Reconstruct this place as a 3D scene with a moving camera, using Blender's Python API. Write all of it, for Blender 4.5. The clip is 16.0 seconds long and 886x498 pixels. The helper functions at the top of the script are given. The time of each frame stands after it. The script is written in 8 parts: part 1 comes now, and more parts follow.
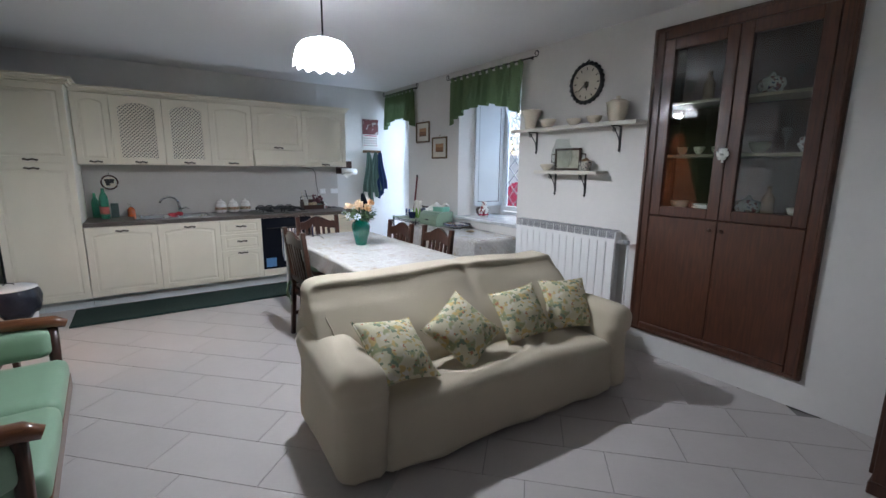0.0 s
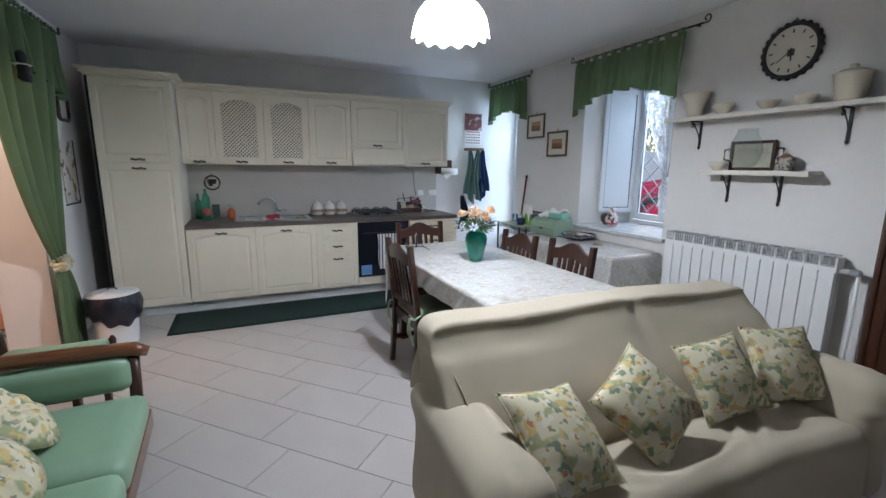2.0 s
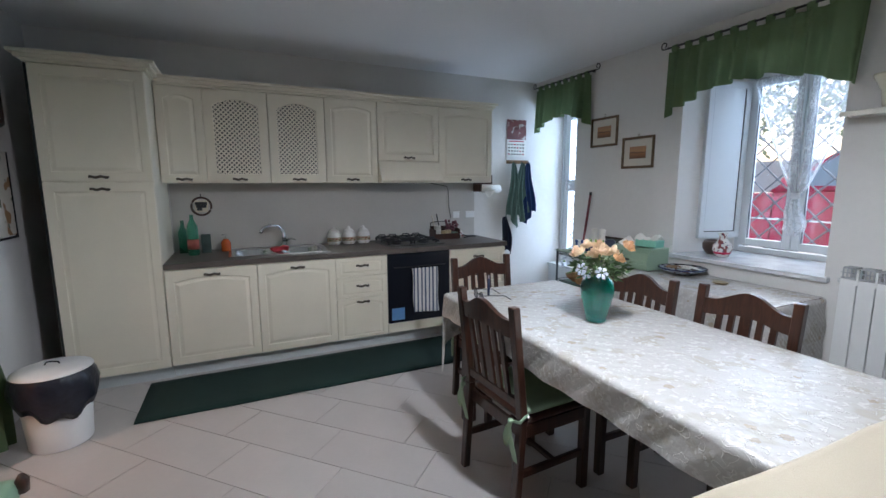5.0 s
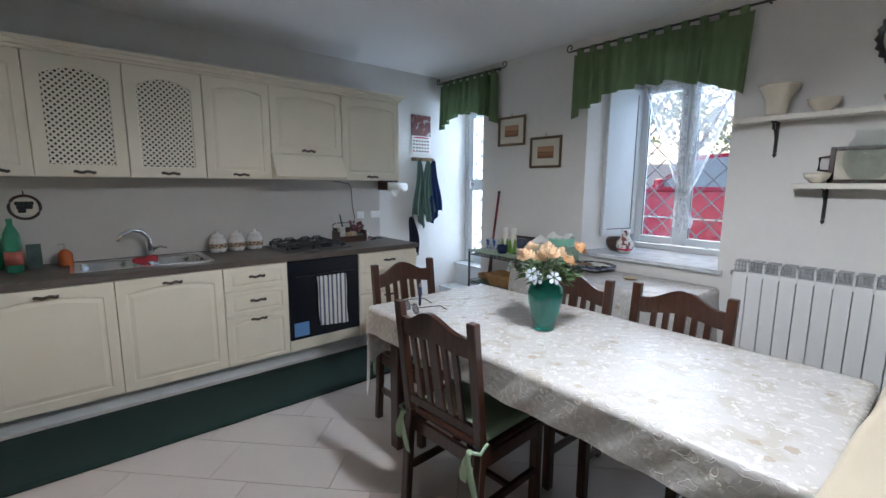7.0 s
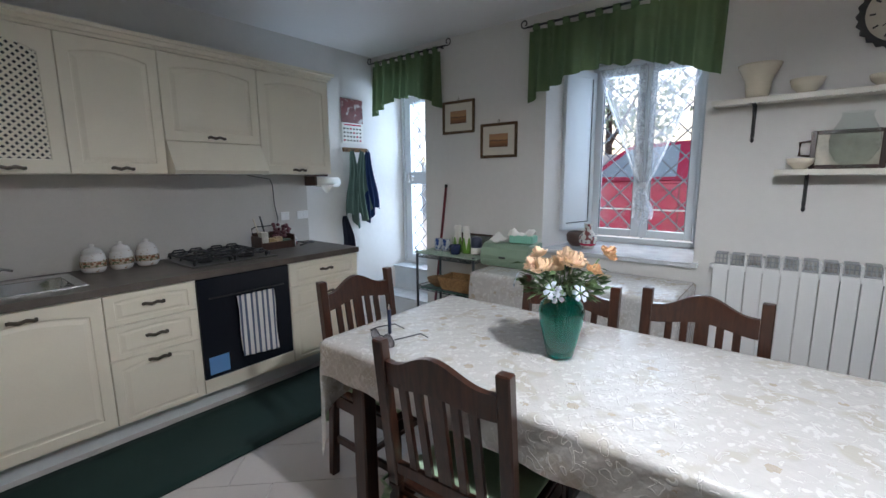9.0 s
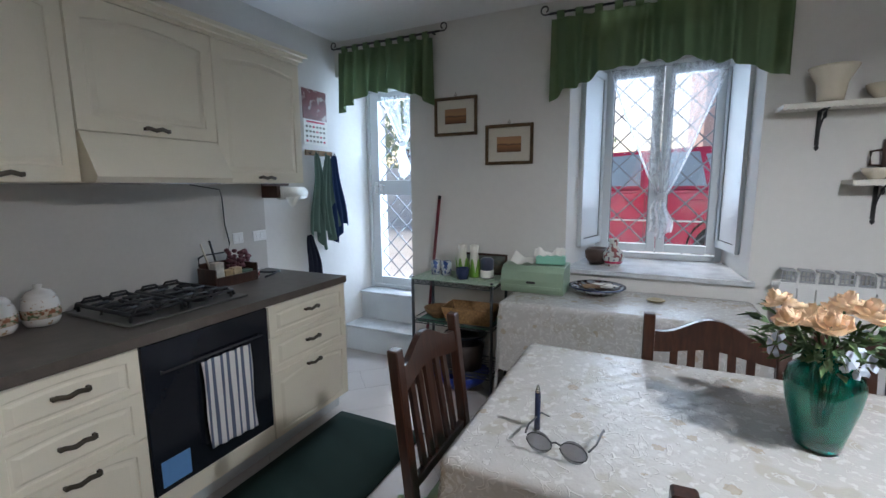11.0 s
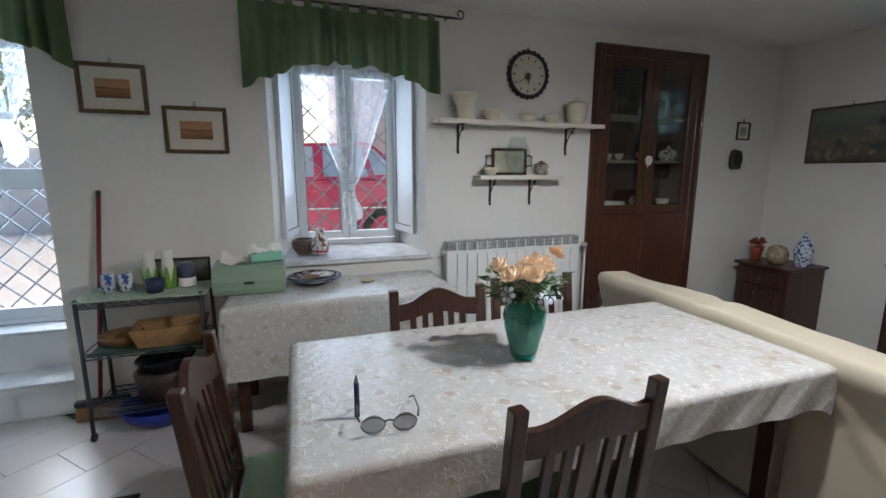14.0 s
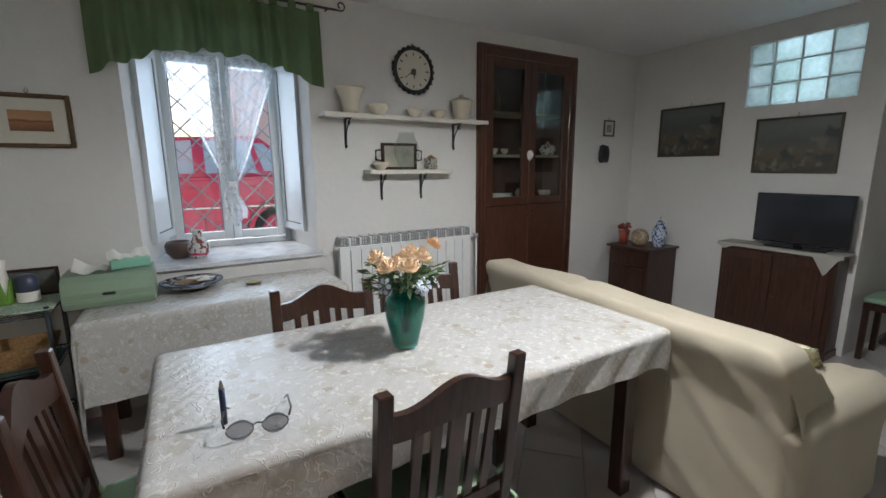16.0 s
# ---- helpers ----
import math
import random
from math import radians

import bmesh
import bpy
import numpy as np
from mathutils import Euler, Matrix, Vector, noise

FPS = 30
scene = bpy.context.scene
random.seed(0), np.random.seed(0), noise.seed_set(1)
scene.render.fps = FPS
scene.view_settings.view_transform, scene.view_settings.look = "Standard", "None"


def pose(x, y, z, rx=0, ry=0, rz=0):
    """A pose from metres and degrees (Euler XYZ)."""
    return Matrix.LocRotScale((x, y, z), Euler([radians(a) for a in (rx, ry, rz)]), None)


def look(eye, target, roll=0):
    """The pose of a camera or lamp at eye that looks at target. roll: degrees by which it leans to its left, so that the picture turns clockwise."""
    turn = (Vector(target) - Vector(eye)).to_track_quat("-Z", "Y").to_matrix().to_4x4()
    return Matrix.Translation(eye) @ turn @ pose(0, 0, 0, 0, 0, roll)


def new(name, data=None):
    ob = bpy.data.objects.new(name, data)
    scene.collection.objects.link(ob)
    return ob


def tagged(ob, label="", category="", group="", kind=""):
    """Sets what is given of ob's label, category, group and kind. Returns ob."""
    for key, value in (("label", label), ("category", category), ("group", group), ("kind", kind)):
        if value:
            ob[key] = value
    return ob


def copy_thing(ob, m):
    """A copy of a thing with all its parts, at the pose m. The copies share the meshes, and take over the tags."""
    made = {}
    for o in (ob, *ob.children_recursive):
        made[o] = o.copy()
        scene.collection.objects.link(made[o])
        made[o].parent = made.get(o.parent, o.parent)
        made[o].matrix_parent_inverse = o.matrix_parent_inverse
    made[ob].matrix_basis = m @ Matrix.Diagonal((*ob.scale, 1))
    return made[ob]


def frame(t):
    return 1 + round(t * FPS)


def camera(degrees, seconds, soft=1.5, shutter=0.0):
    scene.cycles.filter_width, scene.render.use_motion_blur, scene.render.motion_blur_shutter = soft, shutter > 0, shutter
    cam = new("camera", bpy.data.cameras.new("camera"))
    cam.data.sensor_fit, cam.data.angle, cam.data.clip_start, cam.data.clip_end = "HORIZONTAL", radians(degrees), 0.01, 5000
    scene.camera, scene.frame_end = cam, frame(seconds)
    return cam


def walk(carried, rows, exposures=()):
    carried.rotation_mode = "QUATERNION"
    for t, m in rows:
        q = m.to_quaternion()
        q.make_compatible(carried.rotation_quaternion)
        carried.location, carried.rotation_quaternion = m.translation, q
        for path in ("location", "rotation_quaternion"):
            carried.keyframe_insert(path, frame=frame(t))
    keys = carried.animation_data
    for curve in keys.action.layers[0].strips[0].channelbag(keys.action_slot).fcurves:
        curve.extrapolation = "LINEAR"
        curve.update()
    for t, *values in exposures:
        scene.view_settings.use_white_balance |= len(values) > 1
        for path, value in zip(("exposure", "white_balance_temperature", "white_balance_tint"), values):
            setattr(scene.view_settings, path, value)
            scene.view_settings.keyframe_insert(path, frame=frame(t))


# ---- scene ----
cam = camera(91.1, 16.0)
METRES, EYE, TILT, LEAN, TURN = 4.8, 1.4, 0.0, 0.0, -36.7
PATH = [
    (0, (0.823, 2.418, 1.445), (1.947, 4.032, 1.079), 0.6),
    (0.5, (0.833, 2.597, 1.434), (1.849, 4.277, 1.055), 0.2),
    (1, (0.911, 2.787, 1.454), (1.79, 4.545, 1.082), 0.2),
    (1.5, (0.922, 2.962, 1.43), (1.735, 4.749, 1.05), 0.8),
    (2, (0.896, 3.178, 1.443), (1.703, 4.97, 1.071), 0.5),
    (2.5, (0.858, 3.362, 1.455), (1.655, 5.162, 1.101), 0.4),
    (3, (0.913, 3.584, 1.482), (1.704, 5.393, 1.162), 0.2),
    (3.5, (0.873, 3.803, 1.459), (1.672, 5.61, 1.151), 0.4),
    (4, (0.843, 4.039, 1.46), (1.647, 5.846, 1.157), 0.1),
    (4.2, (0.855, 4.096, 1.447), (1.652, 5.906, 1.15), 0.1),
    (6.3, (0.833, 4.674, 1.426), (1.936, 6.314, 1.119), 0.2),
    (6.5, (0.818, 4.695, 1.437), (1.983, 6.291, 1.129), 0.5),
    (7, (0.81, 4.707, 1.42), (2.086, 6.218, 1.122), 0.4),
    (7.5, (0.806, 4.728, 1.414), (2.161, 6.168, 1.112), 0.2),
    (8, (0.857, 4.823, 1.395), (2.291, 6.183, 1.085), -0.0),
    (8.5, (0.944, 5.023, 1.402), (2.435, 6.318, 1.085), -0.6),
    (9, (0.97, 5.242, 1.406), (2.507, 6.48, 1.084), -0.5),
    (11.3, (1.084, 6.311, 1.427), (2.907, 7.081, 1.133), -0.8),
    (11.5, (1.064, 6.357, 1.438), (2.91, 7.064, 1.136), -1.0),
    (12, (1.095, 6.48, 1.434), (2.987, 7.054, 1.128), -0.5),
    (12.5, (1.173, 6.59, 1.43), (3.102, 7.021, 1.126), -0.4),
    (13, (1.135, 6.581, 1.451), (3.107, 6.509, 1.126), 0.2),
    (13.5, (1.06, 6.584, 1.456), (2.969, 6.098, 1.109), -0.2),
    (14, (1.019, 6.585, 1.453), (2.886, 5.958, 1.107), 0.1),
    (14.5, (0.989, 6.575, 1.454), (2.825, 5.864, 1.103), -0.4),
    (15, (0.969, 6.545, 1.452), (2.763, 5.738, 1.089), -0.2),
    (15.5, (0.961, 6.514, 1.448), (2.7, 5.596, 1.084), -0.4),
    (16, (0.949, 6.492, 1.448), (2.64, 5.49, 1.08), -0.4),
]
walk(cam, [(t, look(eye, target, roll)) for t, eye, target, roll in PATH], [(0, 1.50, 6300, 14), (2, 1.44, 6250, 13), (4, 1.25, 6200, 13), (6.5, 1.32, 6400, 13), (8, 1.28, 6450, 13), (9, 1.16, 6500, 13), (12.5, 1.12, 6400, 12), (14, 1.14, 6650, 12), (15, 1.22, 6850, 12), (16, 1.22, 6800, 11)])

# world, sun, lamps, exposure
world = bpy.data.worlds.new("world")
scene.world = world
world.use_nodes = True
wn = world.node_tree.nodes
sky = wn.new("ShaderNodeTexSky")
sky.sky_type = "NISHITA"
sky.sun_disc = False
sky.sun_elevation = radians(42)
sky.sun_rotation = radians(60)
sky.air_density, sky.dust_density = 1.0, 3.0
wn["Background"].inputs["Strength"].default_value = 0.10
world.node_tree.links.new(sky.outputs[0], wn["Background"].inputs[0])
sun_data = bpy.data.lights.new("sun", "SUN")
sun_data.energy, sun_data.angle, sun_data.color = 1.2, radians(12), (1.0, 0.96, 0.9)
sun = new("sun", sun_data)
sun.matrix_world = look((12, 12, 14), (6, 6, 0))
scene.view_settings.exposure = 0.8

CEIL = 2.57
XE, XW, YN, YS = 4.04, -0.47, 8.60, 2.28
LAMP = (1.86, 5.25)

bulb_data = bpy.data.lights.new("bulb", "POINT")
bulb_data.energy, bulb_data.shadow_soft_size, bulb_data.color = 45, 0.05, (0.87, 0.935, 1.0)
bulb = new("bulb", bulb_data)
bulb.location = (LAMP[0], LAMP[1], 2.11)
for nm, loc, size, power, turn in (("window_daylight", (4.98, 6.19, 1.80), (0.95, 1.25), 11, 66), ("door_daylight", (4.78, 8.2, 1.45), (0.6, 1.6), 21, 84), ("glass_block_daylight", (2.60, 2.05, 2.18), (0.70, 0.46), 2.4, 0)):
    ld = bpy.data.lights.new(nm, "AREA")
    ld.shape, ld.size, ld.size_y, ld.energy, ld.color = "RECTANGLE", size[1], size[0], power, (0.55, 0.76, 1.0)
    lo = new(nm, ld)
    lo.location, lo.rotation_euler = loc, (0, radians(turn), 0) if turn else (radians(90), 0, 0)


# materials
def mat(name, color, rough=0.5, metal=0.0, var=0.06, scale=3.0, fine=60.0, bump=0.05, spec=0.5, coat=0.0, trans=0.0, emit=0.0, sheen=0.0, alpha=1.0, random_hue=0.0):
    m = bpy.data.materials.new(name)
    m.use_nodes = True
    nt = m.node_tree
    p = nt.nodes["Principled BSDF"]
    co = nt.nodes.new("ShaderNodeTexCoord")
    n1 = nt.nodes.new("ShaderNodeTexNoise")
    n1.inputs["Scale"].default_value, n1.inputs["Detail"].default_value = scale, 4
    n2 = nt.nodes.new("ShaderNodeTexNoise")
    n2.inputs["Scale"].default_value, n2.inputs["Detail"].default_value = fine, 2
    nt.links.new(co.outputs["Object"], n1.inputs["Vector"])
    nt.links.new(co.outputs["Object"], n2.inputs["Vector"])
    mixf = nt.nodes.new("ShaderNodeMath")
    mixf.operation = "MULTIPLY_ADD"
    nt.links.new(n2.outputs[0], mixf.inputs[0])
    mixf.inputs[1].default_value = 0.35
    nt.links.new(n1.outputs[0], mixf.inputs[2])
    ramp = nt.nodes.new("ShaderNodeValToRGB")
    ramp.color_ramp.elements[0].position, ramp.color_ramp.elements[1].position = 0.4, 0.95
    c = Vector(color)
    ramp.color_ramp.elements[0].color = (*(c * (1 - var)), 1)
    ramp.color_ramp.elements[1].color = (*[min(1, v * (1 + var)) for v in c], 1)
    nt.links.new(mixf.outputs[0], ramp.inputs[0])
    out = ramp.outputs[0]
    if random_hue:
        oi = nt.nodes.new("ShaderNodeObjectInfo")
        hs = nt.nodes.new("ShaderNodeHueSaturation")
        mm = nt.nodes.new("ShaderNodeMapRange")
        mm.inputs["To Min"].default_value, mm.inputs["To Max"].default_value = 1 - random_hue, 1 + random_hue
        nt.links.new(oi.outputs["Random"], mm.inputs[0])
        nt.links.new(mm.outputs[0], hs.inputs["Value"])
        nt.links.new(out, hs.inputs["Color"])
        out = hs.outputs[0]
    nt.links.new(out, p.inputs["Base Color"])
    p.inputs["Roughness"].default_value, p.inputs["Metallic"].default_value = rough, metal
    p.inputs["Specular IOR Level"].default_value = spec
    p.inputs["Coat Weight"].default_value = coat
    p.inputs["Transmission Weight"].default_value = trans
    p.inputs["Sheen Weight"].default_value = sheen
    p.inputs["Alpha"].default_value = alpha
    if emit:
        p.inputs["Emission Color"].default_value, p.inputs["Emission Strength"].default_value = (*color, 1), emit
    if bump:
        b = nt.nodes.new("ShaderNodeBump")
        b.inputs["Strength"].default_value, b.inputs["Distance"].default_value = bump, 0.004
        nt.links.new(n2.outputs[0], b.inputs["Height"])
        nt.links.new(b.outputs[0], p.inputs["Normal"])
    return m


def spots(m, layers, coord="Object"):
    """Adds coloured blots over a material: rows of (scale, threshold, colour, softness)."""
    nt = m.node_tree
    p = nt.nodes["Principled BSDF"]
    co = nt.nodes.new("ShaderNodeTexCoord")
    out = p.inputs["Base Color"].links[0].from_socket
    for i, (scale, thr, color, soft) in enumerate(layers):
        nz = nt.nodes.new("ShaderNodeTexNoise")
        nz.inputs["Scale"].default_value, nz.inputs["Detail"].default_value = scale, 1.5
        mp = nt.nodes.new("ShaderNodeMapping")
        mp.inputs["Location"].default_value = (i * 7.3, i * 3.1, i * 5.7)
        nt.links.new(co.outputs[coord], mp.inputs[0])
        nt.links.new(mp.outputs[0], nz.inputs["Vector"])
        r = nt.nodes.new("ShaderNodeMapRange")
        r.inputs["From Min"].default_value, r.inputs["From Max"].default_value = thr, thr + soft
        nt.links.new(nz.outputs[0], r.inputs[0])
        mx = nt.nodes.new("ShaderNodeMix")
        mx.data_type = "RGBA"
        nt.links.new(r.outputs[0], mx.inputs["Factor"])
        nt.links.new(out, mx.inputs["A"])
        mx.inputs["B"].default_value = (*color, 1)
        out = mx.outputs["Result"]
    nt.links.new(out, p.inputs["Base Color"])
    return m


def wood(name, dark, light, rough=0.35, scale=6.0, axis=(1, 1, 12), coat=0.15):
    m = mat(name, light, rough, var=0.0, bump=0.0, coat=coat)
    nt = m.node_tree
    p = nt.nodes["Principled BSDF"]
    co = nt.nodes.new("ShaderNodeTexCoord")
    mp = nt.nodes.new("ShaderNodeMapping")
    mp.inputs["Scale"].default_value = [12 / a for a in axis]
    n = nt.nodes.new("ShaderNodeTexNoise")
    n.inputs["Scale"].default_value, n.inputs["Detail"].default_value, n.inputs["Distortion"].default_value = scale, 6, 0.6
    r = nt.nodes.new("ShaderNodeValToRGB")
    r.color_ramp.elements[0].position, r.color_ramp.elements[1].position = 0.3, 0.72
    r.color_ramp.elements[0].color, r.color_ramp.elements[1].color = (*dark, 1), (*light, 1)
    nt.links.new(co.outputs["Object"], mp.inputs[0])
    nt.links.new(mp.outputs[0], n.inputs["Vector"])
    nt.links.new(n.outputs[0], r.inputs[0])
    nt.links.new(r.outputs[0], p.inputs["Base Color"])
    b = nt.nodes.new("ShaderNodeBump")
    b.inputs["Strength"].default_value, b.inputs["Distance"].default_value = 0.15, 0.002
    nt.links.new(n.outputs[0], b.inputs["Height"])
    nt.links.new(b.outputs[0], p.inputs["Normal"])
    return m


def glass(name, tint=(1, 1, 1), weight=0.1, rough=0.0):
    """Clear thin pane: mostly transparent, with a glossy share that grows at grazing view."""
    m = bpy.data.materials.new(name)
    m.use_nodes = True
    nt = m.node_tree
    nt.nodes.clear()
    o = nt.nodes.new("ShaderNodeOutputMaterial")
    t = nt.nodes.new("ShaderNodeBsdfTransparent")
    t.inputs[0].default_value = (*tint, 1)
    g = nt.nodes.new("ShaderNodeBsdfGlossy")
    g.inputs["Roughness"].default_value = rough
    lw = nt.nodes.new("ShaderNodeLayerWeight")
    lw.inputs["Blend"].default_value = 0.5
    f = nt.nodes.new("ShaderNodeMath")
    f.operation, f.inputs[1].default_value = "POWER", 5
    nt.links.new(lw.outputs["Facing"], f.inputs[0])
    a = nt.nodes.new("ShaderNodeMath")
    a.operation = "MULTIPLY_ADD"
    a.inputs[1].default_value, a.inputs[2].default_value = 0.9, weight + 0.03
    mx = nt.nodes.new("ShaderNodeMixShader")
    nt.links.new(f.outputs[0], a.inputs[0])
    nt.links.new(a.outputs[0], mx.inputs[0])
    nt.links.new(t.outputs[0], mx.inputs[1])
    nt.links.new(g.outputs[0], mx.inputs[2])
    nt.links.new(mx.outputs[0], o.inputs[0])
    return m


def cloth(name, color, see=0.3, var=0.08, fine=300):
    """Thin cloth that lets part of the light through."""
    m = mat(name, color, 0.9, var=var, fine=fine, bump=0.15, spec=0.1)
    nt = m.node_tree
    p = nt.nodes["Principled BSDF"]
    tr = nt.nodes.new("ShaderNodeBsdfTranslucent")
    nt.links.new(p.inputs["Base Color"].links[0].from_socket, tr.inputs[0])
    mx = nt.nodes.new("ShaderNodeMixShader")
    mx.inputs[0].default_value = see
    nt.links.new(p.outputs[0], mx.inputs[1])
    nt.links.new(tr.outputs[0], mx.inputs[2])
    nt.links.new(mx.outputs[0], nt.nodes["Material Output"].inputs[0])
    return m


M_WALL = mat("wall_paint", (0.69, 0.67, 0.645), 0.85, var=0.045, scale=1.6, fine=22, bump=0.3)
M_CEIL = mat("ceiling_paint", (0.76, 0.755, 0.76), 0.9, var=0.03, scale=1.0, fine=40, bump=0.06)
M_TILE = mat("floor_tile", (0.49, 0.455, 0.44), 0.28, var=0.05, scale=4, fine=45, bump=0.03, random_hue=0.03)
M_GROUT = mat("grout", (0.22, 0.205, 0.20), 0.9)
M_CAB = mat("cream_lacquer", (0.80, 0.735, 0.60), 0.5, var=0.03, scale=5, fine=90, bump=0.04)
M_PLINTH = mat("plinth_aluminium", (0.62, 0.66, 0.66), 0.45, metal=0.2)
M_HANDLE = mat("aged_brass", (0.10, 0.085, 0.065), 0.5, metal=0.7)
M_TOP = mat("worktop_laminate", (0.105, 0.086, 0.074), 0.42, var=0.2, scale=20, fine=150, bump=0.03)
M_STEEL = mat("steel", (0.62, 0.62, 0.62), 0.22, metal=1.0, var=0.03)
M_BLACK = mat("black_glass", (0.012, 0.014, 0.02), 0.12, var=0.02, bump=0)
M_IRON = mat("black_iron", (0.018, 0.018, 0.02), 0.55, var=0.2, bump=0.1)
M_CHAIR = wood("chair_wood", (0.022, 0.008, 0.005), (0.06, 0.022, 0.012), 0.3, coat=0.3)
M_CUP = wood("cupboard_wood", (0.045, 0.014, 0.007), (0.09, 0.030, 0.014), 0.4, coat=0.15)
M_DARKWOOD = wood("dark_wood", (0.03, 0.010, 0.006), (0.07, 0.026, 0.014), 0.4)
M_ARM = wood("arm_wood", (0.09, 0.03, 0.012), (0.2, 0.075, 0.03), 0.3, axis=(12, 1, 1), coat=0.4)
M_GREENV = mat("green_vinyl", (0.25, 0.39, 0.27), 0.42, var=0.08, scale=4, fine=220, bump=0.1)
M_SOFA = mat("sofa_cover", (0.47, 0.41, 0.31), 0.92, var=0.06, scale=3, fine=400, bump=0.2, sheen=0.1)
M_CURT = cloth("green_cloth", (0.135, 0.195, 0.10), 0.15)
M_TIE = cloth("light_green_cloth", (0.38, 0.52, 0.36), 0.1)
M_LACE = cloth("lace", (0.85, 0.85, 0.85), 0.4)
M_MAT = mat("green_mat", (0.004, 0.022, 0.018), 0.95, var=0.15, fine=250, bump=0.3)
M_WHITE = mat("white_enamel", (0.80, 0.80, 0.79), 0.35, var=0.02)
M_UPVC = mat("white_frame", (0.64, 0.67, 0.69), 0.35, var=0.02)
M_CERAM = mat("cream_ceramic", (0.66, 0.59, 0.47), 0.25, var=0.04, bump=0.02)
M_MARBLE = mat("sill_marble", (0.60, 0.62, 0.64), 0.2, var=0.22, scale=9, fine=60, bump=0)
M_GLASS = glass("window_glass", weight=0.02)
M_CGLASS = glass("cupboard_glass", (0.84, 0.88, 0.87), 0.03)
M_TEAL = mat("teal_glass", (0.0, 0.40, 0.31), 0.04, trans=0.82, var=0.05, bump=0, coat=0.5)
M_GOLD = mat("gold_frame", (0.13, 0.08, 0.04), 0.4, metal=0.5, var=0.25, scale=30)
M_PAPER = mat("paper_white", (0.75, 0.73, 0.68), 0.8, var=0.03)
M_RED = mat("car_paint", (0.46, 0.02, 0.07), 0.2, coat=0.8, bump=0, var=0.02)
M_PLASTIC = mat("white_plastic", (0.78, 0.77, 0.76), 0.4, var=0.03)
M_BAG = mat("black_bag", (0.012, 0.013, 0.022), 0.3, var=0.3, scale=20, fine=40, bump=0.6)
M_DUN = mat("brown_basket", (0.20, 0.11, 0.05), 0.8, var=0.3, scale=40, fine=120, bump=0.5)
M_TCLOTH = spots(mat("tablecloth", (0.52, 0.505, 0.485), 0.30, var=0.03, scale=30, fine=90, bump=0.25), [(10, 0.55, (0.47, 0.44, 0.39), 0.07), (44, 0.60, (0.62, 0.61, 0.59), 0.04)])
nt = M_TCLOTH.node_tree
pb = nt.nodes["Principled BSDF"]
co, v1, w1, w2, ad, bmp = [nt.nodes.new(t) for t in ("ShaderNodeTexCoord", "ShaderNodeTexVoronoi", "ShaderNodeTexWave", "ShaderNodeTexWave", "ShaderNodeMath", "ShaderNodeBump")]
v1.feature, v1.inputs["Scale"].default_value = "DISTANCE_TO_EDGE", 30
w1.bands_direction, w1.inputs["Scale"].default_value, w1.inputs["Distortion"].default_value = "DIAGONAL", 9, 2.5
nt.links.new(co.outputs["Object"], v1.inputs["Vector"])
nt.links.new(co.outputs["Object"], w1.inputs["Vector"])
nt.links.new(v1.outputs["Distance"], ad.inputs[0])
ad.operation = "MULTIPLY_ADD"
ad.inputs[1].default_value = 1.6
nt.links.new(w1.outputs["Fac"], ad.inputs[2])
bmp.inputs["Strength"].default_value, bmp.inputs["Distance"].default_value = 0.22, 0.004
nt.links.new(ad.outputs[0], bmp.inputs["Height"])
if pb.inputs["Normal"].links:
    nt.links.new(pb.inputs["Normal"].links[0].from_socket, bmp.inputs["Normal"])
nt.links.new(bmp.outputs[0], pb.inputs["Normal"])
nt.nodes.remove(w2)
M_FLORAL = spots(mat("floral_cloth", (0.62, 0.57, 0.40), 0.9, var=0.05, fine=300, bump=0.15), [(18, 0.53, (0.34, 0.36, 0.20), 0.08), (24, 0.57, (0.58, 0.43, 0.18), 0.06), (32, 0.60, (0.20, 0.25, 0.17), 0.05), (22, 0.63, (0.66, 0.62, 0.52), 0.04), (40, 0.68, (0.45, 0.2, 0.12), 0.03)])


